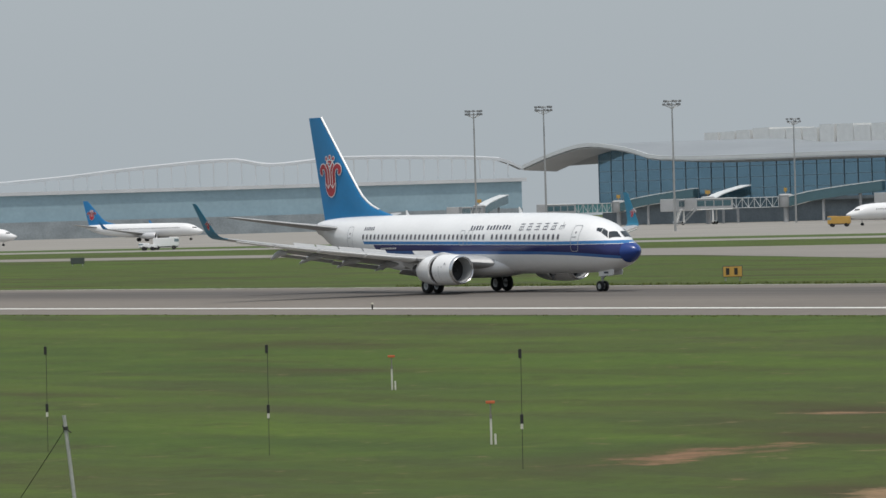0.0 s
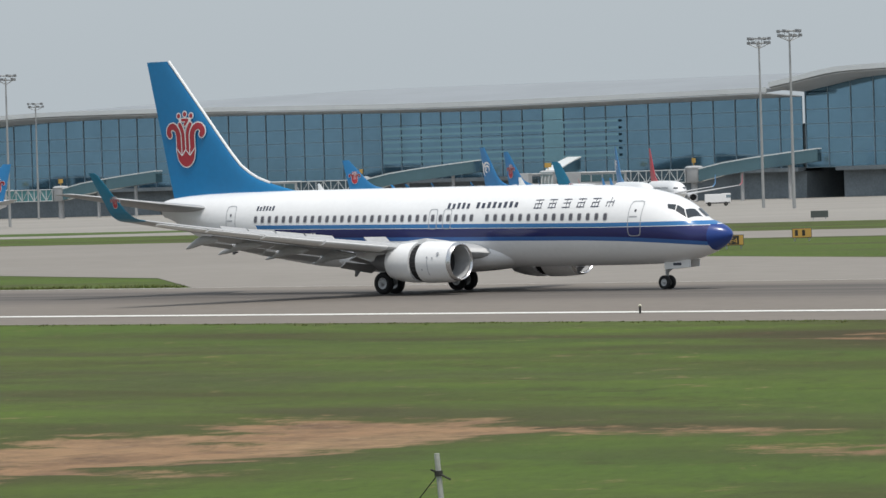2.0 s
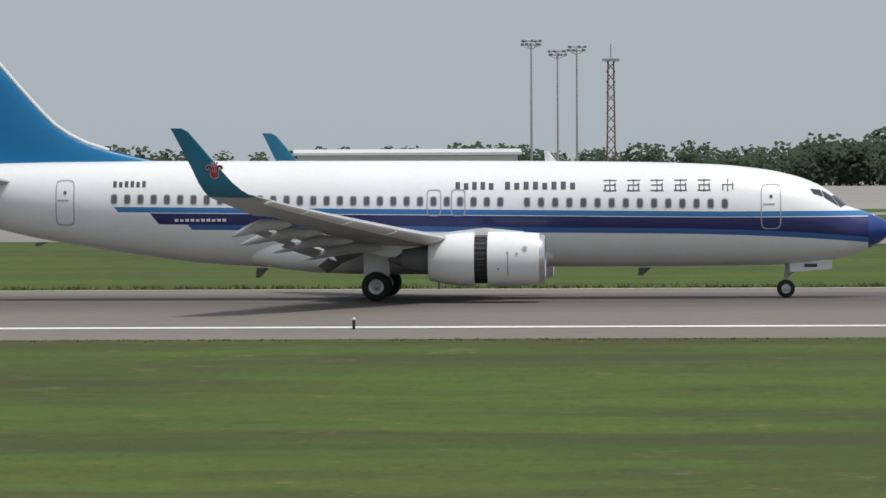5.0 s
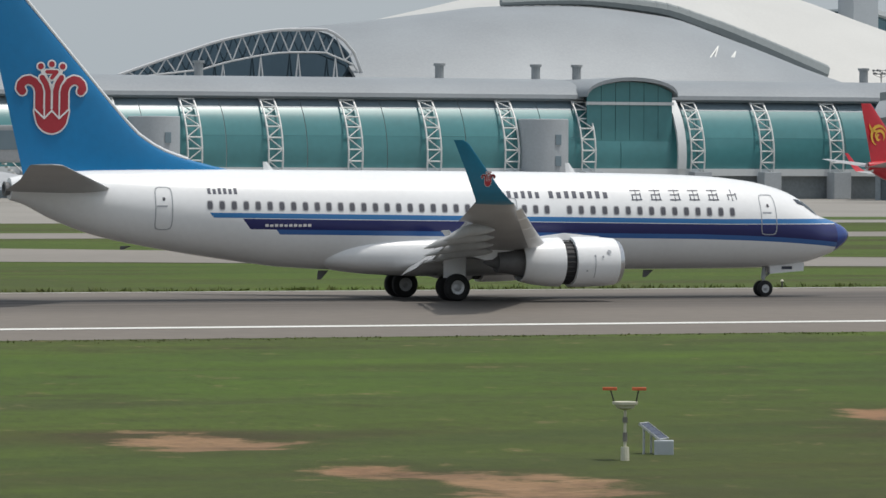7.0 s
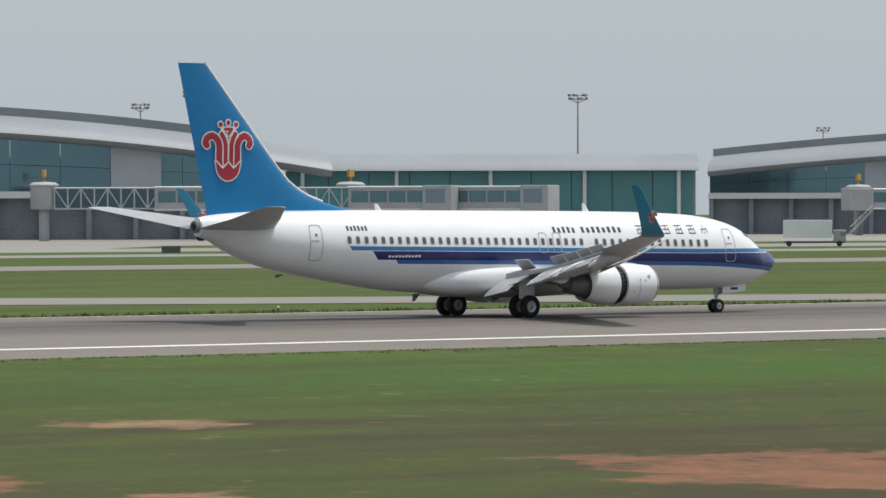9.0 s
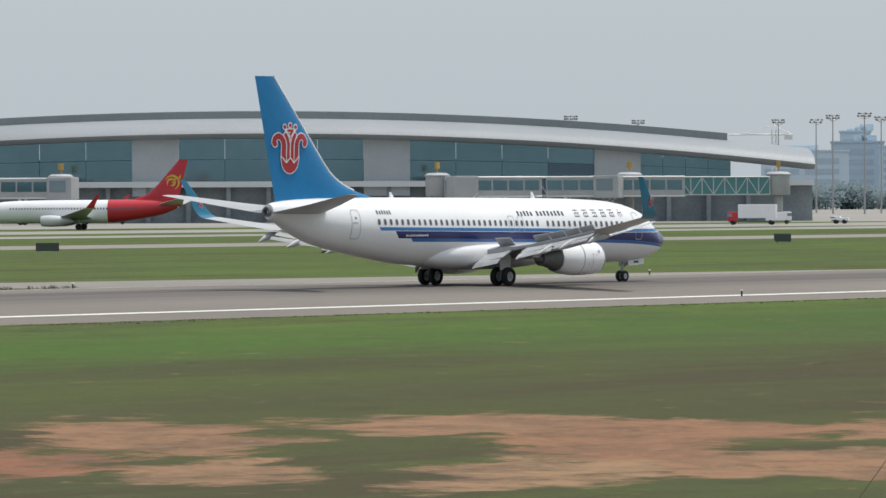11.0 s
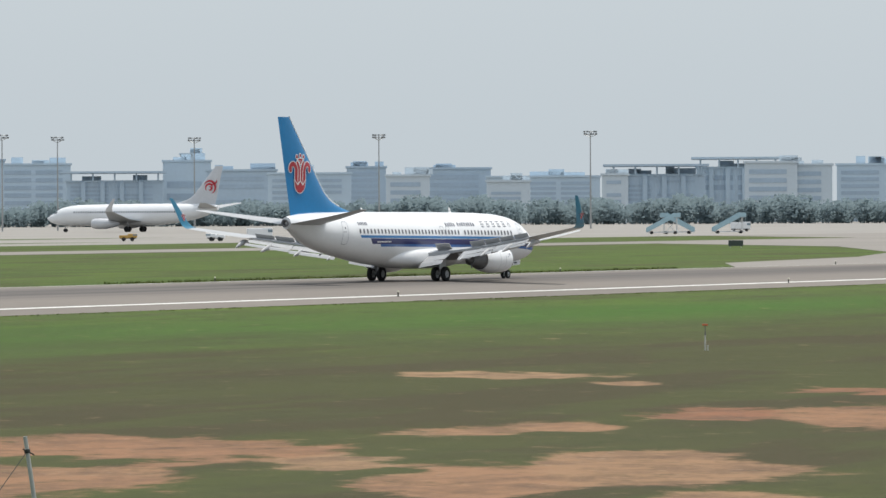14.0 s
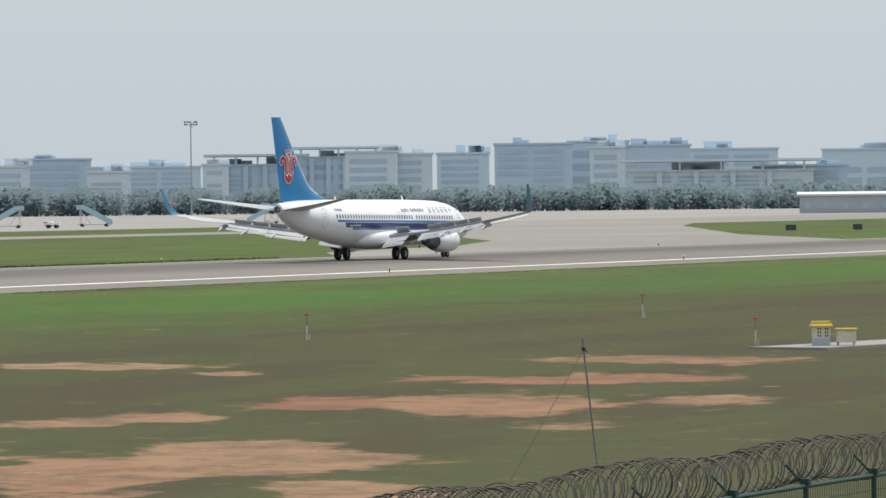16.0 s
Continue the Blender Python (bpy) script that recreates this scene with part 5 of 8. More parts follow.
def make_main_hall():
    """Main hall: grey vault with a glazed arch, and a great white roof behind."""
    th = tagged(empty("main_hall", pose(0, 0, -0.28)), "main terminal hall with grey vault and great white roof", "building")
    g = ((386, 28.0), (408, 35.2), (432, 40.2), (447.5, 41.4), (462.8, 43.0), (481, 45.3), (497, 47.2), (519, 47.8), (543, 45.8), (559, 41.1), (570.5, 36.8), (592, 28.0))
    bm = bmesh.new()
    roof_sheet(bm, 446, 592, lambda x: 23.5, lambda x: wave(g, x), 1130, 1175, 50, 1.0)
    part("roof", bm, ROOF_GREY, th, "grey vault roof", True)
    bm = bmesh.new()      # glazed arch end
    rim = ((385.4, 27.6), (400.5, 32.7), (414.9, 37.0), (429.5, 39.2), (438.3, 39.3), (444.2, 36.2), (447.5, 31.5), (448.8, 27.6))
    arc = lambda u: (385.6 + 63 * u, wave(rim, 385.6 + 63 * u))
    low = lambda x: wave(rim, x) - 0.6 - 4.6 * min(1.0, (x - 385) / 22, max(0.0, (449.4 - x) / 7))
    loft(bm, [[(arc(i / 24)[0], y, z) for y, z in ((1141, 23.0), (1141, arc(i / 24)[1]), (1143, arc(i / 24)[1]), (1143, 23.0))] for i in range(25)])
    part("arch_glazing", bm, GATE_GLASS, th, "dark glazed arch")
    bm = bmesh.new()
    pts = [arc(i / 26) for i in range(27)]
    for i, ((xa, za), (xb, zb)) in enumerate(zip(pts, pts[1:])):
        rod(bm, (xa, 1138, za + 0.4), (xb, 1138, zb + 0.4), 0.38, seg=6)
        rod(bm, (xa, 1138, low(xa)), (xb, 1138, low(xb)), 0.24, seg=6)
        if i % 2:
            rod(bm, (xa, 1138, za + 0.4), (xb, 1138, low(xb)), 0.17, seg=6)
        else:
            rod(bm, (xa, 1138, low(xa)), (xb, 1138, zb + 0.4), 0.17, seg=6)
    for xa, za in pts[7:-2:4]:
        rod(bm, (xa - 1.0, 1138, 23), (xa, 1138, low(xa)), 0.34, 0.12, seg=6)
        rod(bm, (xa + 1.0, 1138, 23), (xa, 1138, low(xa)), 0.34, 0.12, seg=6)
    part("arch_truss", bm, SOFFIT, th, "pale lattice arch")
    w = ((490, 41.0), (525, 49.5), (570, 58.6), (601, 60.5), (622, 58.5), (637, 54.0), (657, 45.5), (675, 38.0), (702, 28.0))
    bm = bmesh.new()
    roof_sheet(bm, 490, 702, lambda x: min(wave(w, x), wave(g, min(x, 591)) + 0.5 if x < 592 else 24.0), lambda x: wave(w, x), 1176, 1300, 60, 1.2)
    part("great_roof", bm, ROOF_WHITE, th, "great white swept roof", True)
    bm = bmesh.new()
    for i in range(30):
        x = 500 + 92 * i / 30
        xb = 500 + 92 * (i + 1) / 30
        r0 = 0.9 + 1.9 * i / 30
        rod(bm, (x, 1173, wave(g, x) + r0), (xb, 1173, wave(g, xb) + r0), r0, r0 + 0.06, seg=8)
    part("roof_gutter", bm, ROOF_DARK, th, "dark gutter along the vault", True)
    bm = bmesh.new()
    for (xa, za), (xb, zb) in (((548.4, 37.1), (541.0, 31.0)), ((548.4, 37.1), (543.4, 30.2)), ((553.3, 35.8), (545.4, 29.2)), ((553.3, 35.8), (548.0, 28.6))):
        rod(bm, (xa, 1146, za), (xb, 1140, zb), 0.2, seg=6)
    part("roof_struts", bm, FRAME_WHITE, th, "white splayed struts")
    bm = bmesh.new()      # dark glazed flank
    loft(bm, [[(648, y, 53.0), (674, y, 51.0), (752, y, 33.0), (735, y, 24.0), (702, y, 29)] for y in (1302, 1320)])
    f = part("glazed_flank", bm, PIER_GLASS, th, "blue glazed flank below a white edge")
    bm = bmesh.new()
    loft(bm, [[(x, y, z + dz) for y, dz in ((1298, 0), (1298, 1.3), (1330, 1.3), (1330, 0))] for x, z in ((670, 52.0), (700, 43.5), (735, 37.0), (760, 32.5), (800, 26.5))])
    part("flank_edge", bm, FASCIA, f, "white roof edge", True)
    for a, b, z in ((637.5, 644.5, 50), (660.5, 668.5, 44)):
        bm = bmesh.new()
        box(bm, a, b, 1290, 1300, z, 59, 0.2)
        part("roof_tower", bm, CONC_WALL, th, "grey plant tower on the roof")
    bm = bmesh.new()
    box(bm, 392, 720, 1180, 1290, 0, 24)
    part("hall_wall", bm, CONC_WALL, th)


make_main_hall()


def make_pier(az, d, peak, drop, seed, bay, phase, reach_l, reach_r):
    """A boarding pier seen broadside: bowed roof, glass bays between grey panels."""
    m = Matrix.Translation(spot(az, d, -0.28)) @ Matrix.Rotation(radians(-az), 4, "Z")
    th = tagged(empty("boarding_pier", m), "boarding pier with a bowed silver roof and dark glass bays", "building", "boarding piers")
    half = d * math.tan(radians(4.95))
    x_l, x_r = -d * math.tan(radians(reach_l)), d * math.tan(radians(reach_r))
    ext = x_r + d * math.tan(radians(0.95))      # the eave runs on past one end
    ridge = lambda x: peak - drop * (abs(x) / half) ** 2.0
    bm = bmesh.new()
    loft(bm, [[(x, y, ridge(x) + dz) for y, dz in ((13, -1.7), (13, 0), (40, 0.6), (40, -1.7))] for x in [x_l + (x_r - x_l) * i / 50 for i in range(51)]])
    part("ridge_roof", bm, ROOF_DARK, th, "dark ridge strip", True)
    bm = bmesh.new()
    prof = ((14, -1.5), (9, -2.1), (3, -3.2), (0.8, -4.2), (0, -5.2), (0.8, -6.0), (3, -6.3), (14, -6.3))
    loft(bm, [[(x, y, ridge(x) + dz) for y, dz in prof] for x in [x_l + (ext - x_l) * i / 60 for i in range(61)]])
    part("eave_roof", bm, ROOF_GREY, th, "silver curved eave", True)
    top = lambda x: ridge(x) - 6.0
    rnd = random.Random(seed)
    x = d * math.tan(radians(phase - az))
    while x > x_l:
        x -= bay
    while x < x_r:
        a, b = max(x_l, x), min(x_r, x + bay * 0.80)
        n = 4
        for i in range(n):
            p, q = a + (b - a) * i / n + 0.04, a + (b - a) * (i + 1) / n - 0.04
            if q - p < 1:
                continue
            for z0, z1 in ((9.2, 0.5), (0.5, 1.0)):
                bm = bmesh.new()
                lo = (lambda t: 9.4) if z0 > 1 else (lambda t: 9.4 + (top(t) - 9.4) * 0.5)
                hi = (lambda t: 9.4 + (top(t) - 9.4) * 0.49) if z0 > 1 else top
                loft(bm, [[(p, y, lo(p)), (q, y, lo(q)), (q, y, hi(q)), (p, y, hi(p))] for y in (5.0, 5.3)])
                part("pane", bm, PIER_GLASS if rnd.random() < 0.97 else GATE_GLASS, th)
        c, e = max(x_l, x + bay * 0.80), min(x_r, x + bay)
        if e - c > 0.5:
            bm = bmesh.new()
            loft(bm, [[(c, y, 6), (e, y, 6), (e, y, top(e) + 1), (c, y, top(c) + 1)] for y in (3.6, 5.6)])
            part("wall_panel", bm, CONC_WALL, th, "pale grey wall panel")
        x += bay
    bm = bmesh.new()
    box(bm, x_l, ext, 2.0, 5.0, 8.0, 9.3)
    part("ledge", bm, FASCIA, th, "pale ledge below the glass")
    bm = bmesh.new()
    box(bm, x_l, ext, 6, 38, 0, 9)
    for i in range(int((ext - x_l) / 9)):
        box(bm, x_l + 9 * i, x_l + 9 * i + 1, 3.5, 6, 0, 8)
    part("ground_floor", bm, UNDERCROFT, th, "dim ground floor between columns")
    bm = bmesh.new()
    box(bm, x_l, x_r, 6, 38, 9, ridge(max(-x_l, x_r)) - 5)
    part("core_wall", bm, UNDERCROFT, th)
    return th


make_pier(32.3, 960.0, 26.8, 5.9, 3, 48.3, 30.49, 4.95, 4.95)
make_pier(48.28, 1120.0, 25.2, 4.3, 5, 51.9, 47.44, 5.8, 5.5)


def make_link_building():
    """Low link between the piers with a rounded pale roof."""
    m = Matrix.Translation(spot(40.0, 1010, -0.28)) @ Matrix.Rotation(radians(-40.0), 4, "Z")
    th = tagged(empty("link_concourse", m), "low link concourse with a rounded pale roof", "building")
    bm = bmesh.new()
    loft(bm, [[(x, y, z) for y, z in ((0, 13.5), (1, 15.0), (8, 16.8), (30, 17.2), (30, 13.5))] for x in (-42, 0, 42)])
    part("roof", bm, ROOF_GREY, th, "", True)
    for i in range(10):
        bm = bmesh.new()
        box(bm, -41 + 8.2 * i + 0.1, -32.8 + 8.2 * i - 0.1, 3, 3.4, 4.5, 13.4)
        part("pane", bm, GLASS_TEAL, th)
    bm = bmesh.new()
    box(bm, -41.5, 41.5, 3.5, 28, 0, 13.4)
    part("wall", bm, UNDERCROFT, th)
    for k in range(5):
        bm = bmesh.new()
        rod(bm, (-38 + 19 * k, 1.5, 0), (-38 + 19 * k, 1.5, 13.6), 0.4, seg=8)
        part("column", bm, FRAME_WHITE, th)


make_link_building()


def make_fan_building():
    """Flared office block with a broad flat roof."""
    m = Matrix.Translation(spot(3.35, 1200, -0.28)) @ Matrix.Rotation(radians(-3.35), 4, "Z")
    th = tagged(empty("flared_office", m), "flared glass office block with broad tilted roof", "building")
    bm = bmesh.new()
    loft(bm, [[(-20 - 3 * t, -2 * t, z), (22 + 1.5 * t, -2 * t, z), (22 + 1.5 * t, 30, z), (-20 - 3 * t, 30, z)] for t, z in ((0, 0), (0.3, 8), (1, 21.4))])
    part("wall", bm, GLASS_BLUE, th, "blue-grey glazed flared wall")
    bm = bmesh.new()
    loft(bm, [[(-25, -6, 22.2), (11, -6, 24.6), (25.5, -6, 20.6), (25.5, -6, 20.0), (11, -6, 23.2), (-25, -6, 21.4)], [(-25, 34, 23.4), (11, 34, 26.4), (25.5, 34, 22), (25.5, 34, 21), (11, 34, 24), (-25, 34, 22)]])
    part("roof", bm, ROOF_GREY, th, "broad pale roof plate")
    for i in range(5):
        bm = bmesh.new()
        rod(bm, (-20.5 + 2 * i - 0.8, -3.4, 0), (-22.5 + 2 * i, -3.6, 21.5), 0.35, seg=6)
        part("fin", bm, FRAME_GREY, th)
    for k in range(6):
        bm = bmesh.new()
        box(bm, -21, 23, -2.6, -1.9, 3.2 * k + 2, 3.2 * k + 2.5)
        part("floor_band", bm, FRAME_GREY, th)


make_fan_building()


def make_control_tower():
    th = tagged(empty("control_tower", Matrix.Translation(spot(4.84, 1180, -0.28))), "tall pale concrete control tower shaft", "tower")
    bm = bmesh.new()
    spun(bm, [(0, 5.4), (20, 4.8), (55, 4.2), (58, 5.5), (62, 7.5), (66, 7.5)], 32, "z")
    part("shaft", bm, CONC_WALL, th, "pale concrete shaft", True)
    bm = bmesh.new()
    spun(bm, [(66, 7.2), (70, 8.2), (70.6, 8.2), (71.5, 0.1)], 24, "z")
    part("cab", bm, GLASS_DARK, th, "dark glazed cab")
    bm = bmesh.new()
    for z in range(22, 58, 3):
        rod(bm, (6.2, -1, z), (6.2, -1, z + 3), 0.25, seg=6)
        rod(bm, (4.2, -1, z), (7.6, -1, z + 0.3), 0.2, seg=6)
    part("side_ladder", bm, FRAME_GREY, th, "grey service ladder with brackets")


make_control_tower()


def make_building_site():
    """Block under construction wrapped in netting, with a tower crane mast."""
    m = Matrix.Translation(spot(12.95, 1350, -0.28)) @ Matrix.Rotation(radians(-12.95), 4, "Z")
    th = tagged(empty("unfinished_block", m), "round-fronted block under construction in grey netting", "building")
    bm = bmesh.new()
    out = [(-38 + 76 * i / 20, -12 * math.sin(math.pi * i / 20)) for i in range(21)] + [(38, 40), (-38, 40)]
    slab(bm, out, 0, 43.2)
    part("netting", bm, material("scaffold netting", (0.235, 0.225, 0.22), 0.9, 0, 0.35, 0.12, 9, 0.2), th, "grey scaffold netting")
    bm = bmesh.new()
    slab(bm, [(x * 0.98, y * 1.03 - 0.6) for x, y in out], 43.2, 44.0)
    part("roof_edge", bm, FASCIA, th, "pale roof slab edge")
    for z in (31.5, 34.5, 37.5, 40.5):
        bm = bmesh.new()
        slab(bm, [(x * 1.008, y * 1.012 - 0.4) for x, y in out], z, z + 0.35)
        part("floor_edge", bm, FRAME_GREY, th, "grey floor slab edge")
    for i in range(9):
        bm = bmesh.new()
        x = -36 + 8.6 * i
        rod(bm, (x, -12 * math.sin(math.pi * (x + 38) / 76) - 1.2, 0), (x, -12 * math.sin(math.pi * (x + 38) / 76) - 1.2, 44.6), 0.14, seg=5)
        part("scaffold_pole", bm, FRAME_GREY, th)
    bm = bmesh.new()
    box(bm, 33, 44, -4, 8, 33, 42.5)
    box(bm, 36, 41, -4.3, -3.9, 34.5, 40.5)
    part("hoist_bay", bm, FRAME_GREY, th, "grey hoist bay on the flank")
    bm = bmesh.new()
    for s in (-0.9, 0.9):
        for u in (-0.9, 0.9):
            rod(bm, (-22 + s, u - 14, 0), (-22 + s, u - 14, 70), 0.18, seg=5)
    for i in range(24):
        rod(bm, (-22.9, -14.9, i * 2.9), (-21.1, -14.9, i * 2.9 + 2.9), 0.12, seg=5)
    part("crane_mast", bm, YELLOW_SIGN, th, "amber lattice crane mast")


make_building_site()


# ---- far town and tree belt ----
# Haze over the town is painted into wall and window colours: paler, bluer.
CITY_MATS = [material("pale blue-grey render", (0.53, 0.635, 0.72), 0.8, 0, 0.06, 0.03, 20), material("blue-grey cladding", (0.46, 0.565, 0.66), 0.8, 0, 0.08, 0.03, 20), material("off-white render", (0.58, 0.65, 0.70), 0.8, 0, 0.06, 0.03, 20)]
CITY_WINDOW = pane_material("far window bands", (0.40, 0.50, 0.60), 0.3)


def town_house(a0, a1, top, d, mat, step=0, storeys=6, canopy=False):
    az = (a0 + a1) / 2
    m = Matrix.Translation(spot(az, d, -0.28)) @ Matrix.Rotation(radians(-az), 4, "Z")
    w = d * math.tan(radians((a1 - a0) / 2))
    h = d * math.tan(radians(top)) + 5.7
    th = tagged(empty("town_building", m), "office block beyond the airfield trees, blue-grey haze painted into its colour", "building", "far town")
    bm = bmesh.new()
    box(bm, -w, w, 0, 30, 0, h, 0.2)
    part("wall", bm, mat, th)
    bm = bmesh.new()
    box(bm, -w - 0.6, w + 0.6, -0.8, 31, h, h + 0.9)
    rr = part("roof", bm, mat, th)
    rnd = random.Random(int(a0 * 100))
    for i in range(2 + step):
        bm = bmesh.new()
        x = rnd.uniform(-w * 0.8, w * 0.5)
        box(bm, x, x + rnd.uniform(4, w * 0.5 + 4), 6, 16, h + 0.9, h + rnd.uniform(2.0, 4.5))
        part("roof_plant", bm, mat, rr)
    if canopy:      # broad flat roof plate held up on posts
        bm = bmesh.new()
        box(bm, -w * 1.12, w * 1.08, -6, 34, h + 4.4, h + 5.4)
        plate = part("roof_plate", bm, mat, rr, "broad thin roof plate")
        for i in range(5):
            bm = bmesh.new()
            rod(bm, (-w * 0.9 + w * 0.45 * i, -3, h + 0.8), (-w * 0.9 + w * 0.45 * i, -3, h + 4.6), 0.5, seg=6)
            part("post", bm, mat, rr)
        for i in range(4):
            bm = bmesh.new()
            box(bm, -w * 0.7 + w * 0.4 * i, -w * 0.7 + w * 0.4 * i + 2.2, -1.6, 0.0, 3, h)
            part("pier", bm, mat, th)
    n = storeys
    sh = (h - 7) / n
    for i in range(n):
        z = 6 + sh * i
        cols = max(1, int(w / 9))
        for c in range(cols):
            if rnd.random() < 0.12:
                continue
            bm = bmesh.new()
            x0 = -w + 2 + (2 * w - 4) * c / cols
            x1 = -w + 2 + (2 * w - 4) * (c + 0.86) / cols
            box(bm, x0, x1, -0.25, 0.2, z, z + sh * 0.52)
            part("window", bm, CITY_WINDOW, th)


for k, (a0, a1, top, d) in enumerate((
        (54.1, 55.1, 0.50, 2500), (54.9, 55.5, 0.60, 2650), (55.45, 56.25, 0.55, 2600), (56.2, 57.3, 0.46, 2500), (57.3, 57.85, 0.58, 2550), (57.8, 58.6, 0.47, 2450),
        (58.5, 59.45, 0.43, 2350), (59.4, 59.85, 0.50, 2500), (59.85, 60.35, 0.40, 2300), (60.3, 61.05, 0.48, 2450), (61.0, 62.3, 0.38, 2400), (62.4, 63.5, 0.50, 2300),
        (63.4, 64.35, 0.58, 2350), (64.3, 64.95, 0.50, 2250), (65.0, 65.6, 0.50, 2300), (65.66, 66.55, 0.60, 2400), (66.5, 67.2, 0.62, 2450), (67.1, 67.9, 0.57, 2400),
        (67.9, 68.9, 0.52, 2500), (68.7, 69.7, 0.32, 2200), (69.4, 70.9, 0.50, 2500), (70.8, 72.5, 0.46, 2500))):
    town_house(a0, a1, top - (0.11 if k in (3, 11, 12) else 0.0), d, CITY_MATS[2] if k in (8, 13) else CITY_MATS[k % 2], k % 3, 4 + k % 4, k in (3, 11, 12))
for a0, a1, top, d, canopy in ((62.32, 62.62, 0.40, 2180, False), (63.95, 64.55, 0.53, 2230, False), (67.2, 69.3, 0.27, 2160, True), (66.75, 67.15, 0.55, 2260, False), (61.0, 61.5, 0.33, 2200, False), (55.0, 55.35, 0.72, 2700, False), (57.5, 57.75, 0.66, 2700, False)):
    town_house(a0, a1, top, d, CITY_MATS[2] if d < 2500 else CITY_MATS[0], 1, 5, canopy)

# LEAF has distance haze mixed into its green: pale and bluish.
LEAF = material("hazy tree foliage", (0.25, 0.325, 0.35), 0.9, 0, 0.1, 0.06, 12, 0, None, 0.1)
LEAF_NEAR = material("tree foliage", (0.12, 0.17, 0.11), 0.9, 0, 0.35, 0.2, 9, 0, None, 0.1)
def leaf_glow_through(m):
    """Light passes through the leaves as well."""
    n, l = m.node_tree.nodes, m.node_tree.links
    b = n["Principled BSDF"]
    tr, mx = n.new("ShaderNodeBsdfTranslucent"), n.new("ShaderNodeMixShader")
    l.new(b.inputs["Base Color"].links[0].from_socket, tr.inputs[0])
    mx.inputs[0].default_value = 0.5
    l.new(b.outputs[0], mx.inputs[1]), l.new(tr.outputs[0], mx.inputs[2])
    l.new(mx.outputs[0], n["Material Output"].inputs[0])


leaf_glow_through(LEAF)
leaf_glow_through(LEAF_NEAR)
BARK = material("bark", (0.10, 0.08, 0.06), 0.9, 0, 0.3, 2, 8, 0.3)


def tree_belt(a0, a1, d, hmin, hmax, mat, label, seed, count):
    """Far wood: very many leaf clumps in uneven crowns, with trunks."""
    rnd = random.Random(seed)
    verts, faces, ways = [], [], []
    for i in range(count):
        az = rnd.uniform(a0, a1)
        dd = d + rnd.uniform(-25, 25)
        h = rnd.uniform(hmin, hmax) * (0.75 + 0.35 * noise.noise((az * 1.7, seed, 0)))
        p = spot(az, dd, -0.3)
        r = h * rnd.uniform(0.32, 0.5)
        t = len(verts)      # trunk
        for k in range(4):
            verts.append((p.x + 0.25 * math.cos(k * 1.57), p.y + 0.25 * math.sin(k * 1.57), p.z))
            verts.append((p.x + 0.15 * math.cos(k * 1.57), p.y + 0.15 * math.sin(k * 1.57), p.z + h * 0.6))
            ways += [(math.cos(k * 1.57), math.sin(k * 1.57), 0)] * 2
        for k in range(4):
            j = (k + 1) % 4
            faces.append((t + 2 * k, t + 2 * j, t + 2 * j + 1, t + 2 * k + 1))
        for k in range(130):
            v = Vector((rnd.gauss(0, 1), rnd.gauss(0, 1), rnd.gauss(0, 1))).normalized() * (rnd.random() ** 0.4)
            c = p + Vector((v.x * r, v.y * r, h * 0.5 + v.z * h * 0.5))
            s = rnd.uniform(0.4, 0.85) * h / 12
            t = len(verts)
            e = Euler((rnd.gauss(0.75, 0.4), rnd.gauss(0, 0.4), -radians(az) + rnd.gauss(0, 0.5))).to_matrix()
            for q in ((-1, -0.6, 0), (1, -0.7, 0.3), (0.9, 0.8, -0.2), (-0.8, 0.7, 0.2)):
                verts.append(c + e @ (Vector(q) * s))
                ways.append(tuple((0.4 * v + Vector((0, 0, 1.0)) + Vector((rnd.gauss(0, 0.1), rnd.gauss(0, 0.1), 0))).normalized()))
            faces.append((t, t + 1, t + 2, t + 3))
    me = bpy.data.meshes.new("tree_belt")
    me.from_pydata([tuple(v) for v in verts], [], faces)
    me.materials.append(mat)
    me.shade_smooth()
    me.normals_split_custom_set_from_vertices(ways)
    return tagged(new("tree_belt", me), label, "trees", kind="stuff")


tree_belt(53.5, 73, 2050, 10, 15, LEAF, "dense belt of green trees along the far boundary, haze painted into their colour", 1, 1100)
tree_belt(-24, 3.0, 1230, 8, 13, LEAF_NEAR, "row of dark green trees behind the apron", 2, 420)
tree_belt(0.6, 2.7, 1010, 10, 15, LEAF_NEAR, "clump of tall dark green trees behind the apron", 3, 40)
tree_belt(-75, -60, 2100, 8, 12, LEAF, "trees beyond the far terminal, haze painted into their colour", 6, 200)


crane = tagged(empty("tower_crane", Matrix.Translation(spot(54.25, 2450, -0.28)) @ Matrix.Rotation(radians(-54.25), 4, "Z")), "pale tower crane far beyond the airfield", "crane")
bm = bmesh.new()
for u in (-1, 1):
    rod(bm, (u, 0, 0), (u, 0, 38), 0.3, seg=5)
for i in range(12):
    rod(bm, (-1, 0, 3 * i), (1, 0, 3 * i + 3), 0.2, seg=5)
part("mast", bm, FRAME_WHITE, crane)
bm = bmesh.new()
rod(bm, (-22, 0, 35.5), (9, 0, 35.5), 0.4, seg=5)
rod(bm, (-16, 0, 36), (0, 0, 40), 0.15, seg=5)
rod(bm, (8, 0, 36), (0, 0, 40), 0.15, seg=5)
box(bm, 5, 9, -1, 1, 33, 35.4)
part("jib", bm, FRAME_WHITE, crane)


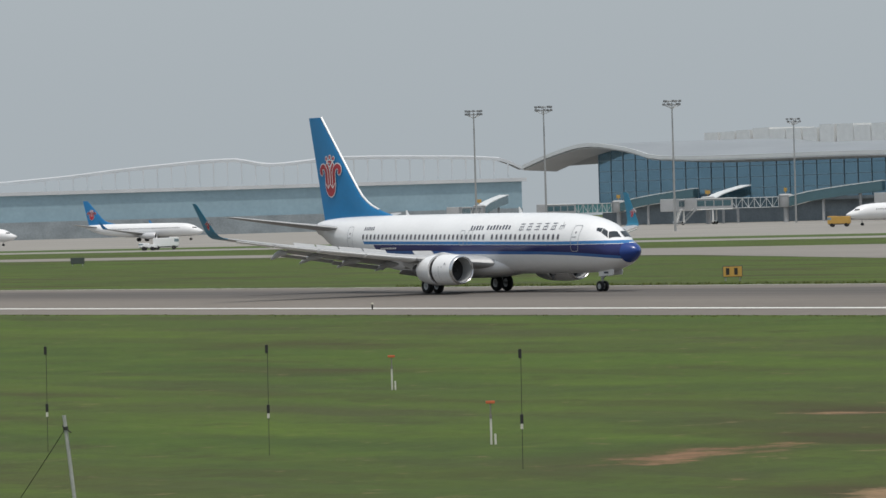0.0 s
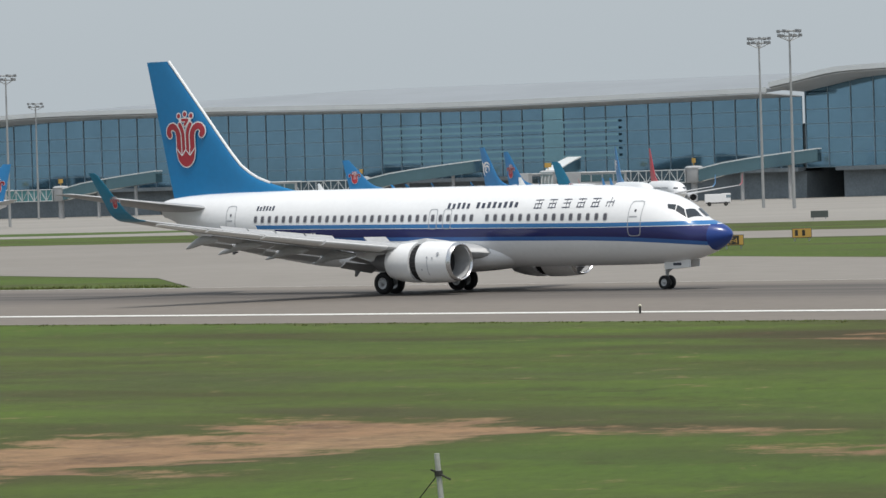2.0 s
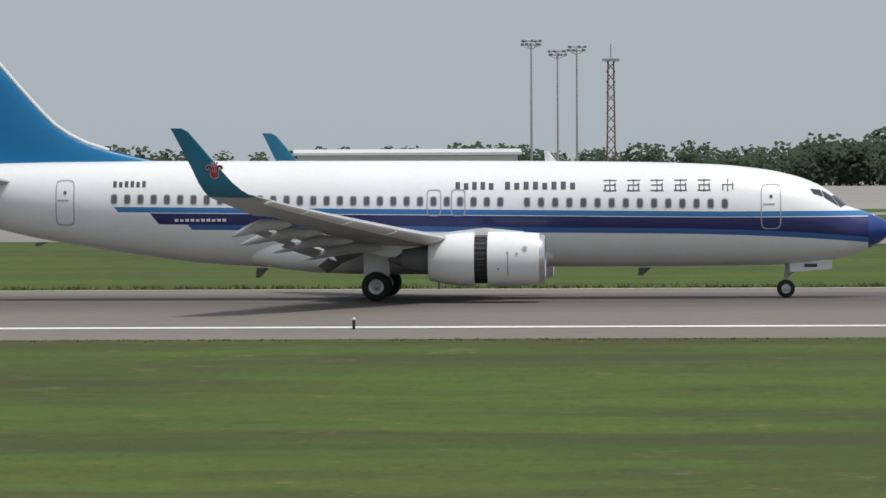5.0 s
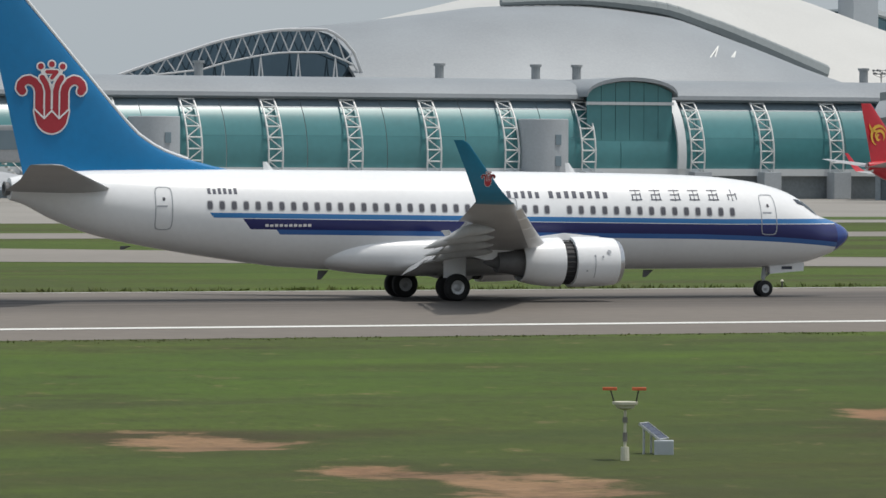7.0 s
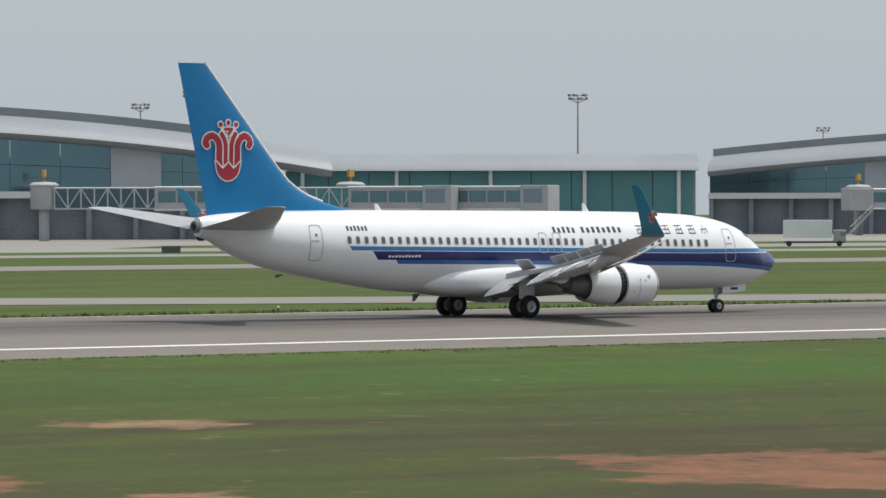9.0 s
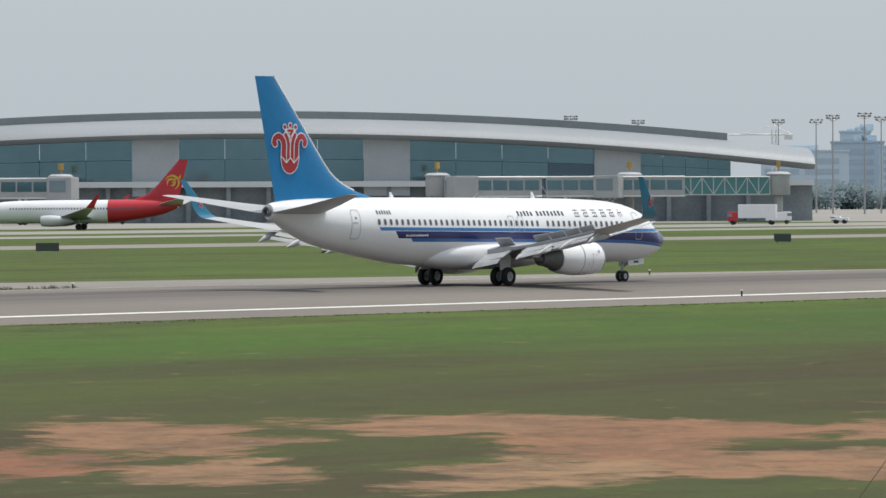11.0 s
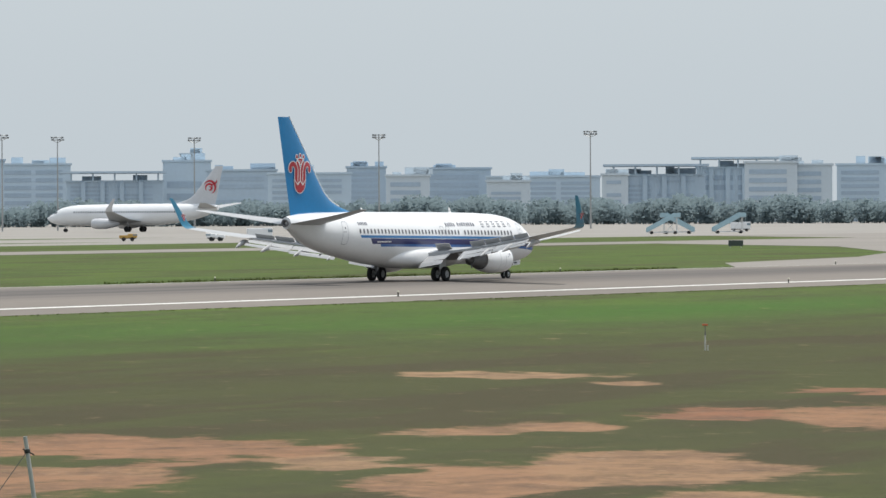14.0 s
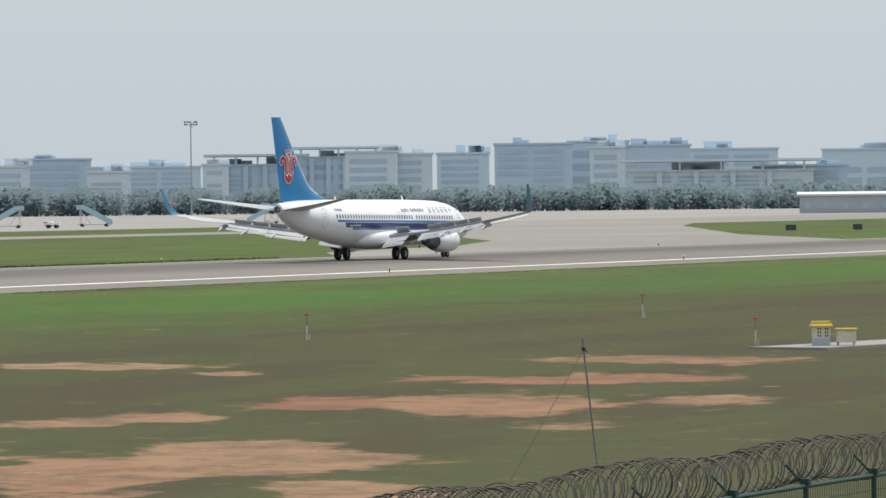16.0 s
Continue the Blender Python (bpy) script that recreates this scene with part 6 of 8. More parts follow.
def low_shed(az, d, w, h, mat, label):
    m = Matrix.Translation(spot(az, d, -0.28)) @ Matrix.Rotation(radians(-az), 4, "Z")
    th = tagged(empty("airfield_shed", m), label, "building")
    bm = bmesh.new()
    box(bm, -w, w, 0, 12, 0, h, 0.15)
    part("wall", bm, mat, th)
    bm = bmesh.new()
    loft(bm, [[(x, y, z) for y, z in ((-1, h), (-1, h + 0.5), (6, h + 1.2), (13, h + 0.5), (13, h))] for x in (-w - 0.8, w + 0.8)])
    part("roof", bm, FASCIA, th, "pale low roof")
    for i in range(max(2, int(w / 3))):
        bm = bmesh.new()
        x = -w + 1.5 + 2 * (w - 1.5) * i / max(2, int(w / 3))
        box(bm, x, x + 1.6, -0.12, 0.1, 1.2, min(h - 0.6, 3.0))
        part("window", bm, CITY_WINDOW, th)


low_shed(69.75, 1500, 16, 5.2, CONC_WALL, "low grey airfield shed with a white roof")
low_shed(2.6, 960, 9, 4.5, ROOF_WHITE, "low white shed behind the apron")
low_shed(-3.5, 1000, 22, 6.5, ROOF_WHITE, "low white cargo shed behind the apron")
low_shed(-12.0, 1050, 60, 11, CONC_WALL, "long grey cargo shed")
low_shed(-19.0, 1040, 40, 13, CONC_WALL, "long grey hangar with a pale roof")


# ---- masts ----
MAST_STEEL = material("galvanised mast steel", (0.36, 0.37, 0.37), 0.5, 0.4, 0.1, 0.5, 10)
LAMP_BODY = material("floodlight housing", (0.22, 0.23, 0.24), 0.5, 0.2, 0.2, 1, 8)


def make_mast(h=30.0):
    th = tagged(empty("floodlight_mast"), "tall grey floodlight mast with a crown of lamps on the apron", "mast", "apron floodlight masts")
    bm = bmesh.new()
    rod(bm, (0, 0, 0), (0, 0, h), 0.30, 0.15, 12)
    part("pole", bm, MAST_STEEL, th, "", True)
    bm = bmesh.new()
    for z, r in ((h - 0.5, 1.75), (h + 0.35, 1.75)):
        for i in range(16):
            a, b = 2 * math.pi * i / 16, 2 * math.pi * (i + 1) / 16
            rod(bm, (r * math.cos(a), r * math.sin(a), z), (r * math.cos(b), r * math.sin(b), z), 0.09, seg=5)
    for i in range(4):
        a = math.pi * i / 2
        rod(bm, (0, 0, h - 1.4), (1.9 * math.cos(a), 1.9 * math.sin(a), h - 0.6), 0.08, seg=5)
        rod(bm, (1.9 * math.cos(a), 1.9 * math.sin(a), h - 0.6), (1.9 * math.cos(a), 1.9 * math.sin(a), h + 0.5), 0.06, seg=5)
    part("lamp_ring", bm, MAST_STEEL, th)
    for i in range(10):
        a = 2 * math.pi * i / 10
        bm = bmesh.new()
        box(bm, -0.3, 0.3, -0.22, 0.25, -0.24, 0.26, 0.05)
        bmesh.ops.transform(bm, matrix=Matrix.Translation((1.9 * math.cos(a), 1.9 * math.sin(a), h - 0.4 + 0.75 * (i % 2))) @ Matrix.Rotation(a, 4, "Z"), verts=bm.verts)
        part("floodlight", bm, LAMP_BODY, th)
    return th


mast0 = make_mast()
MASTS = ((-55.34, 1.156), (-54.54, 1.18), (-53.07, 1.204), (-51.69, 0.96), (-50.06, 0.94), (-49.86, 1.464), (-48.74, 0.925), (-48.22, 1.064), (-46.14, 0.918),
         (-45.59, 1.395), (-45.26, 1.068), (-41.6, 0.942), (-39.2, 1.0), (-37.38, 1.006), (-36.98, 1.565), (-36.63, 1.641), (-33.96, 1.668), (-31.96, 1.302),
         (-29.95, 1.29), (-28.3, 1.28), (-26.5, 1.27), (-22.5, 1.3), (-16.0, 1.25), (-9.0, 1.3), (-2.08, 1.34), (-1.78, 1.22), (-1.56, 1.27), (2.09, 1.3), (2.75, 1.36), (7.22, 1.334), (7.7, 1.419), (8.44, 1.537))
MASTS_EAST = ((9.65, 1.63), (12.28, 1.641), (14.6, 1.62), (27.43, 1.14), (30.1, 1.191), (33.2, 1.26), (36.0, 1.2), (36.6, 1.34), (41.0, 1.3), (43.8, 0.92), (46.3, 0.93), (49.0, 0.93), (51.93, 0.91), (54.92, 0.907),
              (55.28, 0.93), (55.47, 0.887), (54.73, 0.86), (56.1, 0.86), (57.66, 0.846), (59.77, 0.872), (62.19, 0.898), (52.7, 0.86), (54.3, 0.86), (70.2, 0.62))
for k, (az, e) in enumerate(MASTS + MASTS_EAST):
    m = Matrix.Translation(spot(az, 24.6 / math.tan(radians(e)), -0.28)) @ Matrix.Rotation(k * 0.7, 4, "Z")
    if k == 0:
        mast0.matrix_basis = m
    else:
        copy_thing(mast0, m)

# lattice radio mast behind the apron
lm = tagged(empty("radio_mast", Matrix.Translation(spot(-1.17, 1000, -0.28))), "brown lattice radio mast behind the apron trees", "mast")
bm = bmesh.new()
for s, u in ((-1, -1), (1, -1), (1, 1), (-1, 1)):
    rod(bm, (s * 0.9, u * 0.9, 0), (s * 0.55, u * 0.55, 25), 0.16, seg=5)
for i in range(12):
    rod(bm, (-0.9, -0.9, 2.08 * i), (0.8, -0.9, 2.08 * i + 2), 0.1, seg=5)
    rod(bm, (0.9, -0.9, 2.08 * i), (-0.8, -0.9, 2.08 * i + 2), 0.1, seg=5)
part("lattice", bm, material("rust brown steel", (0.22, 0.13, 0.10), 0.7, 0.2, 0.2, 1, 8), lm)
bm = bmesh.new()
box(bm, -1.7, 1.7, -1.7, 1.7, 25, 25.5)
rod(bm, (0, 0, 25), (0, 0, 28.5), 0.12, seg=6)
part("platform", bm, FRAME_GREY, lm)


# ---- parked airliners ----
LIGHT_BLUE_TAIL = material("light blue tail paint", (0.02, 0.19, 0.44), 0.35, 0, 0.1, 0.4, 8)
CRIMSON = material("crimson aircraft paint", (0.50, 0.025, 0.04), 0.35, 0, 0.1, 0.4, 8)
BLACK_TAIL = material("black tail paint", (0.03, 0.035, 0.05), 0.4, 0, 0.1, 0.4, 8)
GOLD = material("gold emblem paint", (0.68, 0.40, 0.05), 0.4, 0, 0.1, 0.6, 8)
SILVER = material("pale silver aircraft paint", (0.60, 0.61, 0.63), 0.35, 0.1, 0.08, 0.4, 8)


def parked(label, m, tail, body_mat, rear=None, emblem=None, scale=1.0, belly=None):
    """A parked airliner in parts; x forward, origin on the ground below the wing."""
    th = tagged(empty("parked_airliner", m @ Matrix.Scale(scale, 4)), label, "airplane", "parked airliners")
    def tube(x0, x1, k=26, grow=0.0):
        rings = []
        for i in range(k + 1):
            x = x0 + (x1 - x0) * i / k
            top, bot, hw = (lerp_table(FUSE, x, c) for c in (1, 2, 3))
            rings.append([(x, (hw + grow) * math.cos(2 * math.pi * j / 20), (top + bot) / 2 + ((top - bot) / 2 + grow) * math.sin(2 * math.pi * j / 20)) for j in range(20)])
        return rings
    bm = bmesh.new()
    loft(bm, tube(19.6, -18.2, 40))
    body = part("fuselage", bm, body_mat, th, "", True)
    if rear is not None:
        bm = bmesh.new()
        loft(bm, tube(-5.0, -18.2, 22, 0.02))
        part("rear_body", bm, rear, body, "painted rear fuselage", True)
    for side in (-1, 1):
        bm = bmesh.new()
        for i in range(44):
            x = -10.2 + 0.53 * i
            decal(bm, oval(x, 3.8, 0.27, 0.4, 6, 0.8), side, 0.03)
        tagged(part("window_row", bm, CABIN_PANE, body, "row of small dark cabin windows"), kind="stuff")
        bm = bmesh.new()
        decal(bm, [(16.7, 3.62), (17.5, 3.52), (17.9, 3.5), (17.5, 3.85), (16.7, 3.9)], side, 0.03)
        part("cockpit_window", bm, COCKPIT, body)
        bm = bmesh.new()
        loft(bm, [foil(1.2, 6.0, 8.2, 1.95, 0.13, side=side, k=6), foil(5.5, 2.7, 4.6, 2.45, 0.12, side=side, k=6), foil(17.0, -3.4, 1.65, 3.9, 0.1, side=side, k=6)])
        w = part("wing", bm, GREY_PAINT, th, "", True)
        bm = bmesh.new()
        loft(bm, [[Vector((p.x, side * (y + p.y), z)) for p in foil(0, x, c, 0, 0.08, upright=True, k=6)] for y, z, x, c in ((17.0, 3.9, -3.45, 1.6), (17.6, 4.5, -4.1, 1.2), (17.95, 6.3, -5.7, 0.5))])
        part("winglet", bm, tail, w, "", True)
        bm = bmesh.new()
        loft(bm, [foil(0.45, -13.9, 4.6, 4.5, 0.1, side=side, k=6), foil(7.1, -18.3, 1.3, 5.45, 0.09, side=side, k=6)])
        part("stabiliser", bm, GREY_PAINT, th, "", True)
        bm = bmesh.new()
        spun(bm, [(6.2, 0.7), (6.5, 0.85), (6.2, 0.97), (5.0, 1.04), (3.6, 1.0), (2.2, 0.75), (1.2, 0.45), (0.6, 0.1)], 20, "x", (0, side * 4.83, 1.6))
        e = part("nacelle", bm, SILVER, th, "", True)
        bm = bmesh.new()
        spun(bm, [(6.2, 0.72), (5.6, 0.7), (5.6, 0.02)], 20, "x", (0, side * 4.83, 1.6))
        part("fan", bm, DUCT, e)
        bm = bmesh.new()
        rod(bm, (0, side * 2.86, 0.5), (0, side * 2.86, 2.0), 0.12, seg=8)
        g = part("main_gear", bm, STEEL, th)
        for dy in (-0.43, 0.43):
            bm = bmesh.new()
            spun(bm, [(-0.18, 0.05), (-0.18, 0.45), (-0.1, 0.56), (0.1, 0.56), (0.18, 0.45), (0.18, 0.05)], 16, "y", (0, side * 2.86 + dy, 0.56))
            part("tyre", bm, RUBBER, g)
    bm = bmesh.new()
    rod(bm, (15.6, 0, 0.34), (15.7, 0, 1.5), 0.09, seg=8)
    g = part("nose_gear", bm, STEEL, th)
    for dy in (-0.2, 0.2):
        bm = bmesh.new()
        spun(bm, [(-0.1, 0.05), (-0.1, 0.34), (0.1, 0.34), (0.1, 0.05)], 14, "y", (15.6, dy, 0.345))
        part("tyre", bm, RUBBER, g)
    fin_le = ((12.46, -17.72), (9.57, -15.2), (8.35, -14.15), (7.4, -13.3), (6.6, -12.4), (6.1, -11.5), (5.5, -9.4), (5.15, -8.0))
    bm = bmesh.new()
    rings = []
    for i in range(18):
        z = 12.46 - 7.3 * i / 17
        a, b = lerp_table(fin_le, z, 1), -19.33 + (12.46 - z) * 0.235
        rings.append(foil(0, a, a - b, z, min(0.11, 0.44 / (a - b)), upright=True, k=7))
    loft(bm, rings)
    fin = part("tail_fin", bm, tail, th, "painted tail fin", True)
    if emblem is RED_PAINT:
        for side in (-1, 1):
            flower_emblem(fin, lambda u, w, off: Vector((-16.47 + u, side * (0.26 + 2 * off), 8.30 + w)), False)
    elif emblem is not None:
        for side in (-1, 1):
            bm = bmesh.new()
            for cx, cz, r, a0, a1, w in ((-16.5, 8.4, 1.25, 20, 250, 0.20), (-16.4, 8.3, 0.75, -40, 190, 0.18), (-16.6, 8.2, 0.32, 60, 330, 0.16), (-17.2, 9.9, 0.9, 180, 300, 0.16)):
                arc = [radians(a0 + (a1 - a0) * i / 12) for i in range(13)]
                for i in range(12):
                    u, v = w * math.sin(math.pi * (i + 0.2) / 12.4) + 0.02, w * math.sin(math.pi * (i + 1.2) / 12.4) + 0.02
                    q = [(r + u, arc[i]), (r + v, arc[i + 1]), (r - v, arc[i + 1]), (r - u, arc[i])]
                    bm.faces.new([bm.verts.new((cx + k2 * math.cos(t2), side * 0.25, cz + k2 * math.sin(t2))) for k2, t2 in q])
            part("emblem", bm, emblem, fin, "plain painted emblem shapes")
    return th


def stand(az, d, yaw, along=0.0):
    """Place by the bearing of the tail fin; yaw 0 points the nose to the right as seen, 180 to the left."""
    base = Matrix.Translation(spot(az, d, -0.28)) @ Matrix.Rotation(radians(-az + yaw), 4, "Z")
    return base @ Matrix.Translation((17.0, 0, 0))


parked("white airliner with light blue tail parked on the far apron", stand(-59.75, 1500, -25), LIGHT_BLUE_TAIL, WHITE_PAINT, None, RED_PAINT)
parked("white airliner nose parked at the far apron edge", stand(-62.0, 1450, -15), LIGHT_BLUE_TAIL, WHITE_PAINT)
parked("white airliner with blue tail beside boarding stairs", stand(-49.5, 1190, 205), LIGHT_BLUE_TAIL, WHITE_PAINT, None, RED_PAINT)
parked("white airliner with dark blue tail parked by the terminal", stand(-47.7, 1240, 190), LIGHT_BLUE_TAIL, WHITE_PAINT, None, RED_PAINT)
parked("white airliner with blue emblem tail at a stand", stand(-45.69, 990, 187), LIGHT_BLUE_TAIL, WHITE_PAINT, None, RED_PAINT)
parked("white airliner with blue tail facing the runway end", stand(-41.67, 1200, 5), LIGHT_BLUE_TAIL, WHITE_PAINT, None, RED_PAINT)
parked("airliner with white bird shapes on a blue tail", stand(-40.13, 915, -60), LIGHT_BLUE_TAIL, WHITE_PAINT, None, EMBLEM_WHITE)
parked("airliner with blue tail behind another", stand(-39.86, 1060, -55), LIGHT_BLUE_TAIL, WHITE_PAINT, None, RED_PAINT)
parked("airliner with blue tail docked at the terminal", stand(-38.64, 1010, -80), LIGHT_BLUE_TAIL, WHITE_PAINT, None, EMBLEM_WHITE)
parked("airliner with red tail docked at the terminal", stand(-38.25, 1090, -80), CRIMSON, WHITE_PAINT)
parked("white airliner seen nose-on at a stand", stand(-33.55, 985, -92), SILVER, WHITE_PAINT)
parked("white airliner at a boarding bridge", stand(-28.4, 1000, 172), SILVER, WHITE_PAINT)
parked("white airliner with blue emblem tail on the apron", stand(-28.62, 1030, 178), LIGHT_BLUE_TAIL, WHITE_PAINT, None, RED_PAINT, 1.28)
parked("white airliner with navy tail and white swirl", stand(-27.90, 1112, 178), NAVY, WHITE_PAINT, None, EMBLEM_WHITE, 1.3)
parked("white airliner with blue emblem tail beyond", stand(-26.68, 1070, 178), LIGHT_BLUE_TAIL, WHITE_PAINT, None, RED_PAINT, 1.28)
parked("airliner with crimson tail and rear behind others", stand(3.51, 830, 62), CRIMSON, WHITE_PAINT, CRIMSON, GOLD)
parked("white airliner with black tail and white star shapes", stand(4.13, 836, 12), BLACK_TAIL, WHITE_PAINT, None, EMBLEM_WHITE)
parked("white airliner with crimson tail and rear body", stand(4.80, 880, 14), CRIMSON, WHITE_PAINT, CRIMSON, GOLD, 1.27)
parked("airliner with narrow crimson tail by the gate", stand(13.9, 820, 80), CRIMSON, WHITE_PAINT, CRIMSON, GOLD)
parked("crimson-tailed airliner at the concourse", stand(15.87, 885, 55), CRIMSON, WHITE_PAINT, CRIMSON, GOLD)
parked("crimson-tailed airliner docked at the glass concourse", stand(16.67, 855, 150), CRIMSON, WHITE_PAINT, CRIMSON, GOLD)
parked("red and gold tailed airliner beside the pier", stand(27.70, 900, 42), CRIMSON, WHITE_PAINT, CRIMSON, GOLD, 1.42)
parked("red and gold tailed airliner at the second pier", stand(47.4, 900, 172), CRIMSON, WHITE_PAINT, CRIMSON, GOLD)
parked("large white airliner with grey tail and red emblem", stand(57.55, 1480, 150), SILVER, WHITE_PAINT, None, CRIMSON, 1.55)


# ---- boarding bridges ----
BRIDGE_PALE = material("pale bridge steel", (0.52, 0.54, 0.55), 0.55, 0.1, 0.12, 0.4, 10)
BRIDGE_GREY = material("boarding bridge grey", (0.42, 0.43, 0.44), 0.6, 0.1, 0.15, 0.4, 10)


def make_bridge(glazed):
    th = tagged(empty("boarding_bridge"), "grey boarding bridge on steel legs with an amber stand sign" if not glazed else "glass-sided boarding bridge on steel legs", "boarding bridge", "boarding bridges")
    bm = bmesh.new()
    spun(bm, [(4.2, 1.7), (4.4, 1.85), (7.2, 1.85), (7.3, 2.0), (7.5, 2.0), (7.8, 1.5), (7.9, 0.01)], 18, "z")
    part("rotunda", bm, BRIDGE_GREY, th, "", True)
    bm = bmesh.new()
    rod(bm, (0, 0, 0), (0, 0, 4.3), 0.7, seg=12)
    part("column", bm, BRIDGE_GREY, th)
    bm = bmesh.new()
    box(bm, 1.5, 16, -1.3, 1.3, 4.3, 7.0, 0.08)
    t = part("tunnel", bm, GLASS_TEAL if glazed else GATE_GLASS, th)
    for s in (-1, 1):
        bm = bmesh.new()
        rod(bm, (1.6, s * 1.36, 7.02), (15.9, s * 1.36, 7.02), 0.12, seg=5)
        truss = part("truss", bm, BRIDGE_PALE, th, "pale steel lattice truss")
        bm = bmesh.new()
        rod(bm, (1.6, s * 1.36, 4.28), (15.9, s * 1.36, 4.28), 0.12, seg=5)
        part("bottom_chord", bm, BRIDGE_PALE, truss)
        for i in range(9):
            x = 1.6 + 1.78 * i
            bm = bmesh.new()
            rod(bm, (x, s * 1.36, 4.3), (x, s * 1.36, 7.0), 0.11, seg=5)
            part("upright", bm, BRIDGE_PALE, truss)
            if i < 8:
                bm = bmesh.new()
                rod(bm, (x, s * 1.36, 4.3 if i % 2 else 7.0), (x + 1.78, s * 1.36, 7.0 if i % 2 else 4.3), 0.09, seg=5)
                part("brace", bm, BRIDGE_PALE, truss)
    bm = bmesh.new()
    box(bm, 15, 26, -1.6, 1.6, 4.0, 7.2, 0.08)
    ot = part("outer_tunnel", bm, BRIDGE_GREY, th)
    for y in (-1.63, 1.63):
        for i in range(4):
            bm = bmesh.new()
            box(bm, 15.5 + 2.6 * i, 17.8 + 2.6 * i, y - 0.03, y + 0.03, 5.1, 6.6)
            part("side_window", bm, PIER_GLASS, ot, "dim side window")
        bm = bmesh.new()
        for z in (4.1, 7.1):
            rod(bm, (15, y, z), (26, y, z), 0.14, seg=5)
        part("side_rail", bm, FRAME_WHITE, ot, "white edge rail")
    bm = bmesh.new()
    box(bm, 25.5, 29.5, -2.0, 2.0, 3.8, 7.3, 0.2)
    c = part("cab", bm, BRIDGE_GREY, th)
    bm = bmesh.new()
    box(bm, 26.0, 28.6, -2.06, -1.98, 5.0, 6.8)
    part("cab_window", bm, GLASS_DARK, c)
    for s in (-1.4, 1.4):
        bm = bmesh.new()
        rod(bm, (21, s, 0.8), (21, s, 4.2), 0.28, seg=8)
        part("lift_leg", bm, FRAME_WHITE, th, "white lift leg")
    bm = bmesh.new()
    rod(bm, (21, -1.8, 0.8), (21, 1.8, 0.8), 0.3, seg=8)
    part("cross_beam", bm, FRAME_WHITE, th)
    bm = bmesh.new()
    rod(bm, (21, -1.5, 0.5), (21, 1.5, 0.5), 0.12, seg=8)
    part("axle", bm, FRAME_GREY, th)
    for s in (-1.1, 1.1):
        bm = bmesh.new()
        spun(bm, [(-0.2, 0.05), (-0.2, 0.5), (0.2, 0.5), (0.2, 0.05)], 12, "y", (21, s, 0.5))
        part("wheel", bm, RUBBER, th)
    bm = bmesh.new()
    box(bm, -0.2, 0.2, -0.75, 0.75, 8.5, 9.5, 0.05)
    rod(bm, (0, 0, 8), (0, 0, 8.7), 0.12, seg=6)
    part("stand_sign", bm, YELLOW_SIGN, th, "amber stand number board")
    bm = bmesh.new()
    for i in range(12):
        box(bm, 26 + 0.3 * i, 26.3 + 0.3 * i, 2.0, 3.0, 3.6 - 0.3 * i, 3.75 - 0.3 * i)
    rod(bm, (26, 3.0, 4.6), (29.6, 3.0, 1.3), 0.05, seg=5)
    part("stair", bm, FRAME_WHITE, th)
    return th


def place_bridge(src, first, m):
    if first:
        src.matrix_basis = m
    else:
        copy_thing(src, m)


b_grey, b_glass = make_bridge(False), make_bridge(True)
used = {b_grey: True, b_glass: True}
rndb = random.Random(9)
for az, d, yaw in ((7.9, 830, -20), (8.9, 838, -30), (9.6, 842, -18), (10.9, 846, -12), (12.3, 850, -10), (14.3, 835, -15), (28.9, 935, -12), (31.6, 925, -10),
                   (34.9, 925, -9), (37.2, 930, -20), (38.4, 930, -25), (44.2, 1080, -20), (46.1, 1085, -160), (50.4, 1085, -15), (52.6, 1085, -160), (54.3, 1085, -170)):
    src = b_glass if int(az * 10) % 3 == 0 else b_grey
    place_bridge(src, used[src], Matrix.Translation(spot(az, d, -0.28)) @ Matrix.Rotation(radians(-az + yaw), 4, "Z") @ Matrix.Scale(1.32 if az < 15 else 1.05, 4))
    used[src] = False
b_grey, b_glass = make_bridge(False), make_bridge(True)
used = {b_grey: True, b_glass: True}
for b in (b_grey, b_glass):      # stands before the long terminal, with a glazed link back to it
    bm = bmesh.new()
    loft(bm, [[(-1.5 - 27 * u, s * 1.4, z0 + 3.6 * u ** 0.7) for s, z0 in ((-1, 4.4), (1, 4.4), (1, 7.0), (-1, 7.0))] for u in (0, 0.2, 0.4, 0.6, 0.8, 1.0)])
    lk = part("link_corridor", bm, PIER_GLASS, b, "rising glazed link corridor")
    bm = bmesh.new()
    loft(bm, [[(-1.5 - 27 * u, s * 1.6, z0 + 3.6 * u ** 0.7) for s, z0 in ((-1, 7.0), (1, 7.0), (1, 7.25), (-1, 7.25))] for u in (0, 0.2, 0.4, 0.6, 0.8, 1.0)])
    part("link_roof", bm, FASCIA, lk, "thin white link roof")
    for u in (0.35, 0.75):
        bm = bmesh.new()
        rod(bm, (-1.5 - 27 * u, 0, 0), (-1.5 - 27 * u, 0, 5.0 + 4.0 * u ** 0.7), 0.4, seg=10)
        part("link_pillar", bm, BRIDGE_GREY, b)
for i, x in enumerate((-1365, -1287, -1240, -1201, -1134, -1075, -1010, -945, -890, -838, -777, -732, -657, -598, -545, -490, -440)):
    src = b_glass if i % 3 == 1 else b_grey
    place_bridge(src, used[src], pose(x, 945, -0.28, 0, 0, (-158 if i % 2 else -50) + rndb.uniform(-14, 14)) @ Matrix.Scale(1.05, 4))
    used[src] = False


